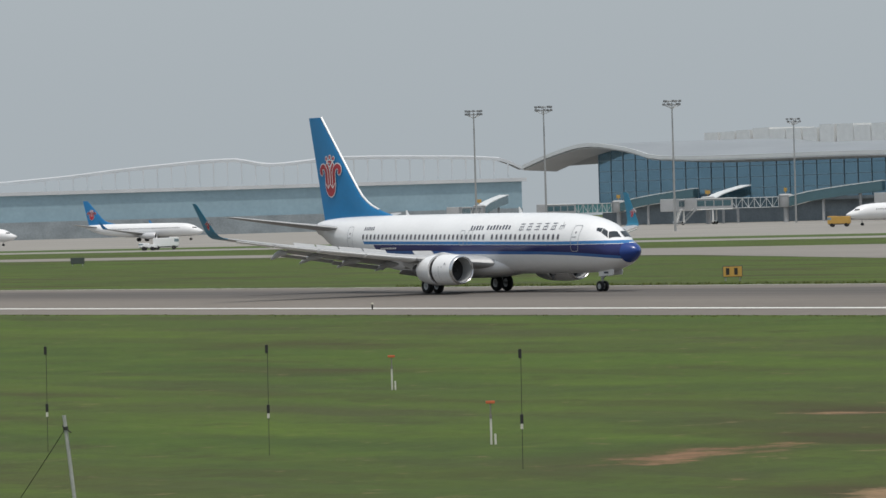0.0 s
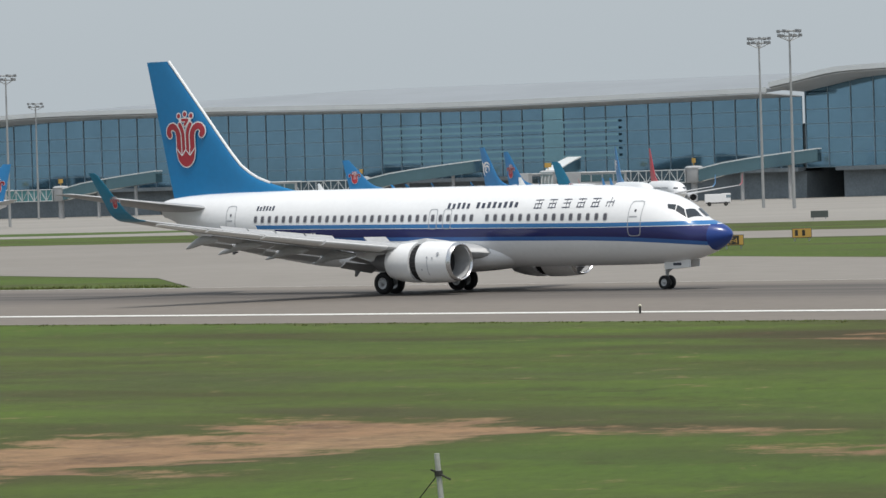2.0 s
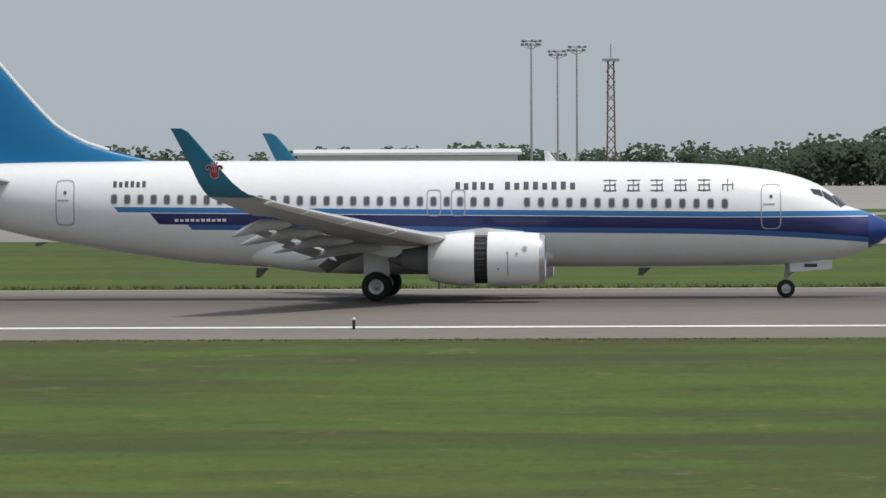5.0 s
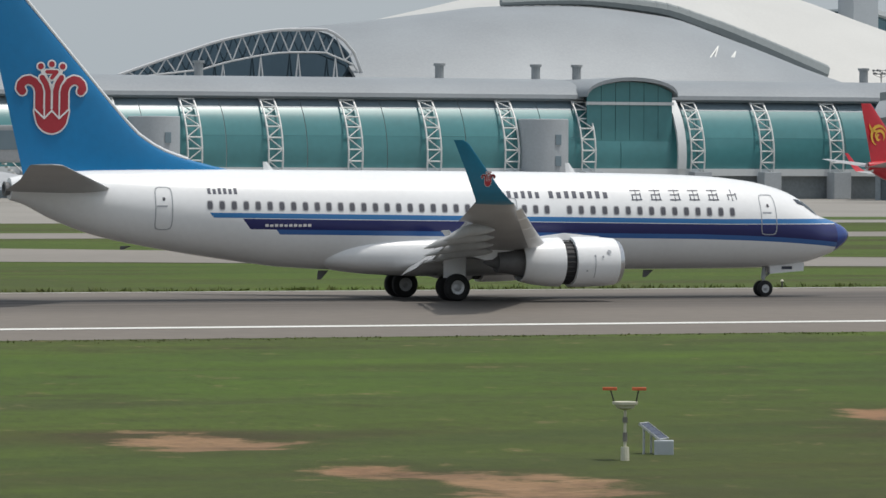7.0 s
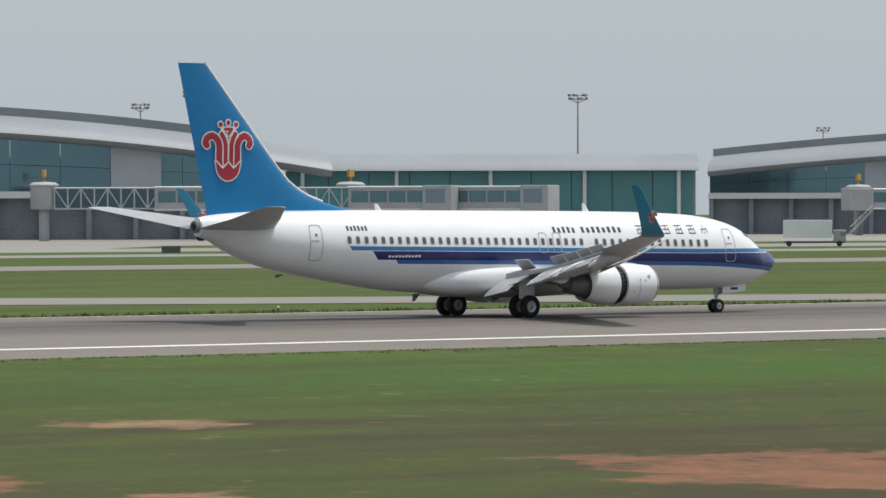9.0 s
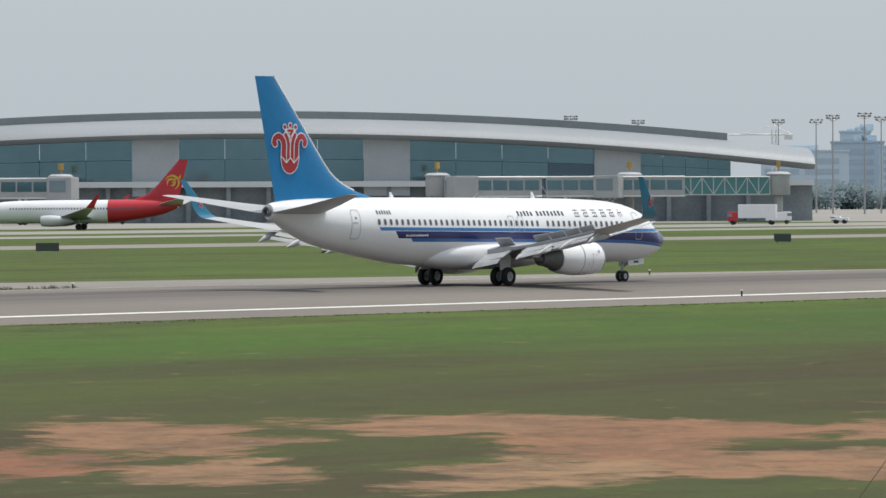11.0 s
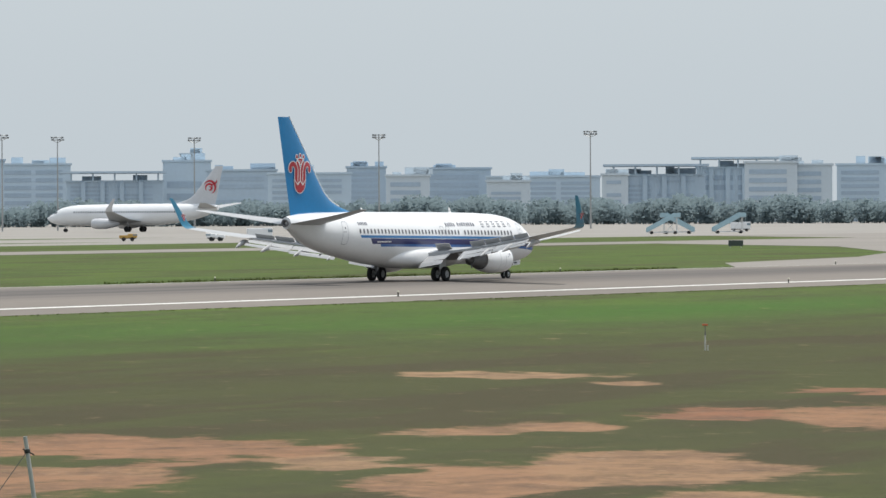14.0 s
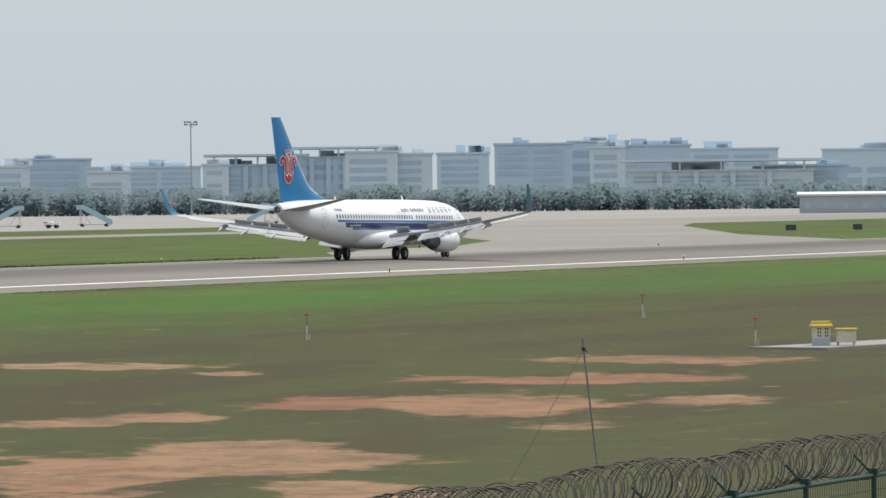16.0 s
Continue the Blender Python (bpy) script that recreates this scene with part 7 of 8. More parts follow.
# ---- apron vehicles ----
TRUCK_PAINTS = {"white": WHITE_PAINT, "amber": YELLOW_SIGN, "red": CRIMSON, "grey": BRIDGE_GREY, "teal": material("pale teal vehicle paint", (0.36, 0.52, 0.58), 0.4, 0, 0.1, 1, 8)}


def make_truck(kind, paint, label):
    th = tagged(empty("service_truck"), label, "vehicle", "apron vehicles")
    ln = {"van": 5.2, "lift": 9.5, "tug": 3.6}[kind]
    bm = bmesh.new()
    box(bm, ln / 2 - 1.9, ln / 2, -1.1, 1.1, 0.7, 2.5 if kind != "tug" else 1.5, 0.18)
    cab = part("cab", bm, TRUCK_PAINTS[paint], th)
    bm = bmesh.new()
    box(bm, ln / 2 - 0.9, ln / 2 + 0.02, -1.12, 1.12, 1.6 if kind != "tug" else 1.1, 2.2 if kind != "tug" else 1.4, 0.05)
    part("cab_window", bm, GLASS_DARK, cab)
    bm = bmesh.new()
    if kind == "lift":
        box(bm, -ln / 2, ln / 2 - 2.1, -1.2, 1.2, 1.3, 4.0, 0.1)
    elif kind == "van":
        box(bm, -ln / 2, ln / 2 - 1.8, -1.1, 1.1, 0.7, 2.4, 0.15)
    else:
        box(bm, -ln / 2, ln / 2 - 1.8, -1.1, 1.1, 0.6, 1.2, 0.1)
    body = part("body", bm, TRUCK_PAINTS[paint] if kind != "lift" else WHITE_PAINT, th)
    if kind == "lift":
        for i in range(6):
            bm = bmesh.new()
            box(bm, -ln / 2 + 1.2 * i, -ln / 2 + 1.2 * i + 0.15, -1.26, 1.26, 1.3, 4.0)
            part("rib", bm, WHITE_PAINT, body)
    bm = bmesh.new()
    box(bm, -ln / 2 + 0.2, ln / 2 - 0.2, -0.9, 0.9, 0.5, 0.8)
    part("chassis", bm, DARK_GREY, th)
    for x in (-ln / 2 + 0.9, ln / 2 - 1.0):
        for s in (-1, 1):
            bm = bmesh.new()
            spun(bm, [(-0.15, 0.05), (-0.15, 0.42), (0.15, 0.42), (0.15, 0.05)], 14, "y", (x, s * 0.95, 0.42))
            part("tyre", bm, RUBBER, th)
    return th


trucks = [make_truck("van", "white", "small white service van on the apron"), make_truck("lift", "grey", "white catering lift truck on the apron"), make_truck("tug", "amber", "small amber baggage tug on the apron"),
          make_truck("van", "amber", "amber follow-me van on the apron"), make_truck("lift", "red", "white lift truck with red cab on the apron"), make_truck("tug", "white", "low white baggage tug on the apron")]
spots = [(-51.2, 1150, 3), (-46.5, 900, 0), (-43.4, 860, 5), (-41.3, 1150, 1), (-40.9, 1120, 2), (-40.0, 930, 5), (-35.1, 900, 0), (-34.4, 950, 2), (-29.5, 960, 5), (-28.2, 820, 0),
         (-26.2, 800, 3), (9.3, 780, 2), (8.9, 800, 5), (18.4, 800, 2), (18.9, 810, 5), (21.2, 820, 4), (21.6, 830, 2), (43.7, 760, 1), (45.0, 960, 5), (51.2, 960, 0), (54.0, 980, 4), (54.3, 1000, 0), (55.0, 1010, 5),
         (56.9, 1000, 2), (57.9, 990, 5), (58.4, 1010, 0), (60.6, 1100, 5), (63.9, 1300, 0), (-59.1, 1000, 5), (-58.9, 1010, 0), (-48.9, 1130, 5), (-37.5, 1000, 0), (-33.0, 960, 1), (46.6, 1080, 1), (50.0, 1080, 5)]
seen = set()
for k, (az, d, i) in enumerate(spots):
    m = Matrix.Translation(spot(az, d, -0.28)) @ Matrix.Rotation(radians(-az + (0 if k % 2 else 172)), 4, "Z")
    if i in seen:
        copy_thing(trucks[i], m)
    else:
        trucks[i].matrix_basis = m
        seen.add(i)


def make_stairs():
    th = tagged(empty("boarding_stairs"), "mobile boarding stairs with pale canopy on the apron", "boarding stairs", "boarding stairs")
    bm = bmesh.new()
    for i in range(18):
        box(bm, -3.6 + 0.36 * i, -3.2 + 0.36 * i, -0.9, 0.9, 0.5 + 0.19 * i, 0.6 + 0.19 * i)
    box(bm, 2.8, 4.4, -1.1, 1.1, 3.8, 3.95)
    part("treads", bm, FRAME_GREY, th)
    for s in (-1, 1):
        bm = bmesh.new()
        loft(bm, [[(-3.6, s * (0.95 + d), 0.4), (2.9, s * (0.95 + d), 3.8), (4.4, s * (0.95 + d), 3.8), (4.4, s * (0.95 + d), 5.0), (2.9, s * (0.95 + d), 5.0), (-3.6, s * (0.95 + d), 1.5)] for d in (0, 0.06)])
        part("side_panel", bm, TRUCK_PAINTS["teal"], th)
    bm = bmesh.new()
    rod(bm, (3.6, -0.8, 0.3), (3.6, -0.8, 3.8), 0.09, seg=6)
    rod(bm, (3.6, 0.8, 0.3), (3.6, 0.8, 3.8), 0.09, seg=6)
    rod(bm, (1.0, 0, 0.4), (3.6, 0, 3.6), 0.07, seg=6)
    box(bm, -3.2, 4.2, -0.8, 0.8, 0.35, 0.6)
    part("frame", bm, FRAME_WHITE, th)
    for x in (-2.4, 3.2):
        for s in (-1, 1):
            bm = bmesh.new()
            spun(bm, [(-0.12, 0.05), (-0.12, 0.36), (0.12, 0.36), (0.12, 0.05)], 12, "y", (x, s * 0.85, 0.36))
            part("wheel", bm, RUBBER, th)
    return th


st = make_stairs()
for k, (az, d, yaw) in enumerate(((-49.25, 1100, 10), (-49.0, 1090, -150), (-33.0, 960, 160), (60.05, 1120, 10), (63.0, 1180, 5), (63.2, 1190, 170), (63.75, 1200, 10), (61.1, 1150, 170))):
    m = Matrix.Translation(spot(az, d, -0.28)) @ Matrix.Rotation(radians(-az + yaw), 4, "Z")
    if k == 0:
        st.matrix_basis = m
    else:
        copy_thing(st, m)


# ---- signs, lights and small things on the airfield ----
SIGN_BACK = material("dark sign back", (0.06, 0.075, 0.07), 0.6, 0, 0.15, 1, 8)
SIGN_BLACK = material("black sign paint", (0.02, 0.02, 0.02), 0.6, 0, 0.1, 1, 8)
POST_WHITE = material("weathered white post paint", (0.66, 0.64, 0.58), 0.7, 0, 0.2, 3, 8)
POST_ORANGE = material("orange warning paint", (0.62, 0.14, 0.05), 0.6, 0, 0.15, 3, 8)
POST_DARK = material("dark weathered stake", (0.035, 0.035, 0.03), 0.8, 0, 0.2, 3, 8)
CONC_POLE_GREY = material("grey weathered rod", (0.22, 0.21, 0.19), 0.8, 0, 0.2, 3, 8)
YELLOW_BOX = material("yellow enamel", (0.72, 0.50, 0.05), 0.5, 0, 0.12, 2, 8)
CREAM = material("cream housing paint", (0.62, 0.60, 0.48), 0.6, 0, 0.15, 2, 8)
PV_BLUE = pane_material("dark blue solar cells", (0.015, 0.02, 0.05), 0.15)
ALU = material("aluminium frame", (0.55, 0.56, 0.57), 0.4, 0.5, 0.1, 2, 8)


def facing(x, y, z=None, yaw=0.0):
    """A pose on the ground whose -y side looks back to the camera's place."""
    return Matrix.Translation((x, y, ground_z(y) if z is None else z)) @ Matrix.Rotation(-math.atan2(x, y) + radians(yaw), 4, "Z")


def letters(parent, word, x, z, size, mat):
    cu = bpy.data.curves.new("sign_text", "FONT")
    cu.body, cu.size, cu.extrude, cu.align_x = word, size, 0.004, "CENTER"
    tmp = bpy.data.objects.new("tmp", cu)
    scene.collection.objects.link(tmp)
    me = bpy.data.meshes.new_from_object(tmp.evaluated_get(bpy.context.evaluated_depsgraph_get()))
    bpy.data.objects.remove(tmp)
    me.materials.append(mat)
    ob = new("sign_letters", me)
    ob.parent = parent
    ob.matrix_basis = pose(x, -0.145, z, 90, 0, 0)
    return ob


def taxi_sign(x, y, w, front, label, word="", yaw=0.0, h=0.85):
    th = tagged(empty("taxiway_sign", facing(x, y, -0.3, yaw)), label, "sign", "taxiway signs")
    bm = bmesh.new()
    box(bm, -w / 2, w / 2, -0.12, 0.12, 0.28, 0.28 + h, 0.03)
    part("housing", bm, SIGN_BACK, th)
    bm = bmesh.new()
    box(bm, -w / 2 + 0.05, w / 2 - 0.05, -0.14, -0.125, 0.33, 0.23 + h)
    face = part("sign_face", bm, front, th)
    for s in (-0.36, 0.36):
        bm = bmesh.new()
        rod(bm, (w * s, 0, -0.1), (w * s, 0, 0.3), 0.06, seg=8)
        part("leg", bm, STEEL, th)
    if word:
        bm = bmesh.new()
        box(bm, -0.42, 0.42, -0.146, -0.141, 0.36, 0.2 + h)
        part("location_panel", bm, SIGN_BLACK, th, "black location panel")
        t = letters(th, word, 0.0, 0.45, 0.62, YELLOW_SIGN)
        t.matrix_basis = pose(0, -0.150, 0.45, 90, 0, 0)
    if front is YELLOW_SIGN and w > 1.2:
        bm = bmesh.new()
        for i in range(int(w * 1.6)):
            u = -w / 2 + 0.25 + i * 0.62
            if word and abs(u + 0.12) < 0.62:
                continue
            box(bm, u, u + 0.26, -0.147, -0.142, 0.46, 0.12 + h)
        part("marking_bars", bm, SIGN_BLACK, face, "plain black bars on amber")
    return th


taxi_sign(-299, 230, 1.5, YELLOW_SIGN, "small amber taxiway sign with black bars")
taxi_sign(-279, 250, 4.1, YELLOW_SIGN, "long amber taxiway sign with a black panel", "F4")
taxi_sign(-241, 316, 1.6, YELLOW_SIGN, "amber and black taxiway sign", "F4")
taxi_sign(-258, 348, 1.7, YELLOW_SIGN, "amber taxiway sign beside the far taxiway")
taxi_sign(42, 270, 1.2, YELLOW_SIGN, "narrow amber taxiway sign with black bars")
taxi_sign(398, 232, 1.5, YELLOW_SIGN, "amber taxiway sign beside the runway")
for x, y, w in ((104, 235, 0.95), (143, 345, 1.9), (370, 358, 2.4), (492, 353, 2.0), (437, 361, 2.0), (-592, 343, 1.9), (710, 272, 1.6), (712, 262, 1.4), (672, 330, 2.2), (-376, 511, 2.2), (376, 511, 2.4), (-281, 442, 2.2), (481, 345, 1.9), (545, 470, 2.0), (590, 472, 2.0)):
    taxi_sign(x, y, w, SIGN_BACK, "dark back of a taxiway sign in the grass")


def edge_light():
    th = tagged(empty("runway_edge_light"), "small runway edge light on a short stem", "light", "runway edge lights")
    bm = bmesh.new()
    rod(bm, (0, 0, 0), (0, 0, 0.3), 0.05, seg=8)
    part("stem", bm, POST_DARK, th)
    bm = bmesh.new()
    spun(bm, [(0.3, 0.06), (0.33, 0.075), (0.38, 0.05), (0.40, 0.01)], 12, "z")
    part("lens", bm, CREAM, th, "", True)
    return th


el = edge_light()
for i in range(-5, 13):
    m = Matrix.Translation((48 + 60 * i, 166.4, -0.262))
    if i == -5:
        el.matrix_basis = m
    else:
        copy_thing(el, m)
for i in range(-5, 13):
    copy_thing(el, Matrix.Translation((48 + 60 * i, 218.4, -0.28)))


def warning_post(h):
    th = tagged(empty("warning_post"), "thin pale post with an orange cross-piece in the grass", "post", "orange topped posts")
    bm = bmesh.new()
    rod(bm, (0, 0, -0.1), (0, 0, h * 0.62), 0.033, seg=8)
    box(bm, 0.09, 0.15, -0.04, 0.04, -0.1, 0.28)
    part("post", bm, POST_WHITE, th)
    bm = bmesh.new()
    rod(bm, (0, 0, h * 0.62), (0, 0, h), 0.02, seg=6)
    box(bm, -0.035, 0.04, -0.04, 0.04, h * 0.60, h * 0.70, 0.01)
    part("stem", bm, CONC_POLE_GREY, th)
    bm = bmesh.new()
    box(bm, -0.13, 0.13, -0.04, 0.04, h - 0.05, h + 0.03, 0.02)
    part("cross_piece", bm, POST_ORANGE, th, "orange cross-piece")
    return th


wp = warning_post(1.2)
for k, (x, y) in enumerate(((-153.6, 102.2), (-117.6, 81.6), (-111.9, 101.2), (203.3, 101.4), (243.8, 101.8), (205.4, 80.4))):
    if k == 0:
        wp.matrix_basis = facing(x, y)
    else:
        copy_thing(wp, facing(x, y))


def stake(x, y, h):
    th = tagged(empty("marker_stake", facing(x, y)), "tall thin dark stake with black marker blocks", "post", "dark stakes")
    bm = bmesh.new()
    rod(bm, (0, 0, -0.1), (0.03, 0, h), 0.008, seg=6)
    part("rod", bm, POST_DARK, th)
    for z in (h - 0.1, h * 0.42):
        bm = bmesh.new()
        box(bm, -0.035, 0.05, -0.04, 0.04, z - 0.12, z + 0.12, 0.01)
        part("marker", bm, SIGN_BLACK, th)
    bm = bmesh.new()
    box(bm, -0.03, 0.04, -0.045, 0.035, h * 0.42 - 0.26, h * 0.42 - 0.13)
    part("white_tag", bm, POST_WHITE, th)


stake(-106.4, 74.8, 3.1)
stake(-120.0, 75.6, 3.1)
stake(-129.1, 73.6, 3.1)


def make_scarecrow():
    """Orange overalls on a stick with a straw hat: one plain mesh."""
    m = facing(-83.4, 71.3, -1.42)
    bm = bmesh.new()
    rod(bm, (0, 0, -0.1), (0, 0, 1.7), 0.03, seg=8)
    rod(bm, (-0.86, 0, 1.52), (0.86, 0, 1.60), 0.03, seg=8)
    def tube(rows, seg=14):
        loft(bm, [[(cx + rx * math.cos(2 * math.pi * i / seg), ry * math.sin(2 * math.pi * i / seg), z) for i in range(seg)] for cx, rx, ry, z in rows])
    tube([(0, 0.24, 0.13, 0.72), (0, 0.22, 0.13, 0.95), (0, 0.20, 0.12, 1.2), (0, 0.22, 0.12, 1.45), (0, 0.18, 0.10, 1.62), (0, 0.08, 0.07, 1.68)])
    for s in (-1, 1):
        tube([(s * 0.15, 0.12, 0.11, 0.05), (s * 0.16, 0.12, 0.11, 0.35), (s * 0.13, 0.14, 0.13, 0.75)], 10)
        loft(bm, [[(x, 0.02 + r * math.cos(2 * math.pi * i / 10), 1.55 + s * 0.04 * abs(x) + r * math.sin(2 * math.pi * i / 10) * k2 - 0.02) for i in range(10)] for x, r, k2 in ((s * 0.18, 0.10, 1.2), (s * 0.5, 0.085, 1.1), (s * 0.84, 0.07, 1.0))])
    spun(bm, [(1.66, 0.05), (1.70, 0.09), (1.80, 0.10), (1.86, 0.08)], 12, "z")
    k = len(bm.faces)
    spun(bm, [(1.815, 0.01), (1.82, 0.24), (1.845, 0.235), (1.86, 0.11), (1.94, 0.10), (1.96, 0.01)], 20, "z")
    me = bpy.data.meshes.new("scarecrow")
    bm.faces.ensure_lookup_table()
    for i, f in enumerate(bm.faces):
        f.material_index = 1 if i >= k else 0
    bm.to_mesh(me)
    bm.free()
    me.materials.append(material("faded orange cloth", (0.62, 0.20, 0.045), 0.9, 0, 0.3, 3, 6, 0.4))
    me.materials.append(CREAM)
    me.shade_smooth()
    ob = new("scarecrow", me)
    ob.matrix_basis = m
    tagged(ob, "scarecrow in orange overalls with a straw hat", "scarecrow")


make_scarecrow()
glove = tagged(empty("blue_rag", facing(-83.4, 71.3, -1.42)), "blue rag tied to the end of the scarecrow's arm", "rag")
bm = bmesh.new()
loft(bm, [[(-0.90 + 0.05 * math.cos(i), 0.05 * math.sin(i), z) for i in (0, 1.5, 3, 4.6)] for z in (1.42, 1.52, 1.66)])
part("cloth", bm, WINGLET_BLUE, glove)


def equipment_box(x, y, cased=True):
    th = tagged(empty("equipment_cabinet", facing(x, y, None, 8)), "cream vented cabinet with a yellow lid on a concrete pad", "cabinet", "yellow cabinets")
    bm = bmesh.new()
    box(bm, -0.36, 0.36, -0.32, 0.32, 0.08, 0.45, 0.02)
    part("plinth", bm, CONC_WALL, th)
    bm = bmesh.new()
    box(bm, -0.36, 0.36, -0.32, 0.32, 0.45, 0.95, 0.02)
    body = part("housing", bm, CREAM, th)
    for i in range(3):
        for j in range(2):
            for s in (-0.2, 0.12):
                bm = bmesh.new()
                box(bm, s + 0.10 * j, s + 0.05 + 0.10 * j, -0.335, -0.32, 0.52 + 0.14 * i, 0.61 + 0.14 * i)
                part("vent_slot", bm, SIGN_BLACK, body)
    bm = bmesh.new()
    loft(bm, [[(sx * a, sy * b, z) for sx, sy in ((-1, -1), (1, -1), (1, 1), (-1, 1))] for a, b, z in ((0.46, 0.42, 0.95), (0.46, 0.42, 1.0), (0.40, 0.36, 1.10), (0.38, 0.34, 1.16), (0.40, 0.36, 1.18))])
    part("lid", bm, YELLOW_BOX, th, "stepped yellow lid")
    if cased:
        bm = bmesh.new()
        box(bm, 0.42, 0.85, -0.25, 0.25, 0.25, 0.70, 0.03)
        part("side_case", bm, YELLOW_BOX, th, "yellow side case")
    return th


equipment_box(-89.9, 78.5)
equipment_box(203.2, 76.5, False)
eb = tagged(empty("battery_case", facing(203.6, 75.5, None, 4)), "yellow battery case on short legs", "cabinet")
bm = bmesh.new()
box(bm, -0.42, 0.42, -0.3, 0.3, 0.28, 0.80, 0.04)
part("case", bm, CREAM, eb)
bm = bmesh.new()
box(bm, -0.46, 0.46, -0.35, 0.35, 0.80, 0.88, 0.02)
for u in (-0.35, 0.35):
    rod(bm, (u, 0, -0.05), (u, 0, 0.3), 0.05, seg=6)
part("lid_and_legs", bm, YELLOW_BOX, eb)
flag = tagged(empty("red_flag", facing(-90.4, 79.0)), "small red flag on a short stick behind the cabinet", "flag")
bm = bmesh.new()
rod(bm, (-0.25, 0, 0.9), (-0.30, 0, 1.55), 0.015, seg=6)
part("stick", bm, POST_WHITE, flag)
bm = bmesh.new()
loft(bm, [[(-0.29 + 0.24 * u, 0.03 * math.sin(5 * u), 1.53 - 0.18 * u), (-0.26 + 0.2 * u, 0.03 * math.sin(5 * u) + 0.02, 1.15 - 0.05 * u)] for u in (0, 0.33, 0.66, 1)], False, False)
bmesh.ops.solidify(bm, geom=bm.faces, thickness=0.01)
part("cloth", bm, CRIMSON, flag)


def solar_panel(x, y, w, h, tilt, yaw, lift):
    th = tagged(empty("solar_panel", facing(x, y, None, yaw)), "tilted dark blue solar panel in an aluminium frame", "solar panel", "solar panels")
    t = radians(tilt)
    r = Matrix.Translation((0, 0, lift)) @ Matrix.Rotation(t, 4, "X")
    bm = bmesh.new()
    for a, b, c, d in ((-w / 2, w / 2, 0, 0.022), (-w / 2, w / 2, h - 0.022, h), (-w / 2, -w / 2 + 0.022, 0, h), (w / 2 - 0.022, w / 2, 0, h)):
        box(bm, a, b, -0.02, 0.03, c, d)
    bmesh.ops.transform(bm, matrix=r, verts=bm.verts)
    part("frame", bm, ALU, th)
    for i in range(4):
        bm = bmesh.new()
        box(bm, -w / 2 + 0.025, w / 2 - 0.025, -0.012, 0.01, 0.025 + (h - 0.05) * i / 4 + 0.004, 0.025 + (h - 0.05) * (i + 1) / 4 - 0.004)
        bmesh.ops.transform(bm, matrix=r, verts=bm.verts)
        part("cell_panel", bm, PV_BLUE, th)
    for u in (-w * 0.4, w * 0.4):
        for y2, z2, r2 in ((0.05, lift + 0.02, 0.02), (-h * math.sin(t) * 0.8, lift + h * math.cos(t) * 0.78, 0.03)):
            bm = bmesh.new()
            rod(bm, (u, y2, -0.05), (u, y2, z2), r2, seg=6)
            part("leg", bm, ALU, th)


solar_panel(-88.0, 78.35, 1.1, 0.86, -52, 28, 0.26)
solar_panel(-87.15, 78.1, 1.2, 0.86, -52, 28, 0.26)
pad = tagged(part("concrete_pad", slab(bmesh.new(), [(-91.0, 77.2), (-88.0, 76.4), (-86.0, 78.4), (-88.4, 80.6)], -1.4, -1.23), CONCRETE), "pale concrete pad under the cabinet", "pad", kind="structure")
pad2 = tagged(part("concrete_pad", slab(bmesh.new(), [(200.5, 75.2), (212, 73.2), (213, 76.6), (201, 79.0)], -1.35, -1.15), CONCRETE), "pale concrete pad under the far cabinet", "pad", kind="structure")

# wind sensor
ws = tagged(empty("wind_sensor", facing(45.9, 100.6)), "wind sensor mast with two orange cups on arms", "weather instrument")
bm = bmesh.new()
rod(bm, (0, 0, -0.1), (0, 0, 0.30), 0.10, 0.09, 12)
rod(bm, (0, 0, 0.3), (0, 0, 1.15), 0.035, seg=10)
part("mast", bm, CREAM, ws)
bm = bmesh.new()
rod(bm, (0, 0, 0.42), (0, 0, 0.62), 0.055, seg=10)
rod(bm, (0, 0, 0.84), (0, 0, 0.96), 0.06, seg=10)
part("band", bm, CONC_POLE_GREY, ws)
bm = bmesh.new()
spun(bm, [(1.12, 0.06), (1.16, 0.2), (1.22, 0.22), (1.24, 0.28), (1.30, 0.29), (1.31, 0.02)], 20, "z")
part("head", bm, CREAM, ws, "round instrument head", True)
bm = bmesh.new()
rod(bm, (-0.33, 0, 1.58), (-0.24, 0, 1.28), 0.015, seg=6)
rod(bm, (0.30, 0, 1.58), (0.24, 0, 1.28), 0.015, seg=6)
part("arms", bm, POST_DARK, ws)
for u in (-0.34, 0.31):
    bm = bmesh.new()
    box(bm, u - 0.16, u + 0.16, -0.05, 0.05, 1.55, 1.62, 0.02)
    part("cup", bm, POST_ORANGE, ws, "orange cup")
solar_panel(47.6, 102.2, 0.55, 0.62, -55, 68, 0.34)
bx = tagged(empty("battery_box", facing(47.5, 102.0)), "grey battery box under a small solar panel", "box")
bm = bmesh.new()
box(bm, -0.22, 0.22, -0.15, 0.2, -0.05, 0.33, 0.02)
part("case", bm, CONC_WALL, bx)

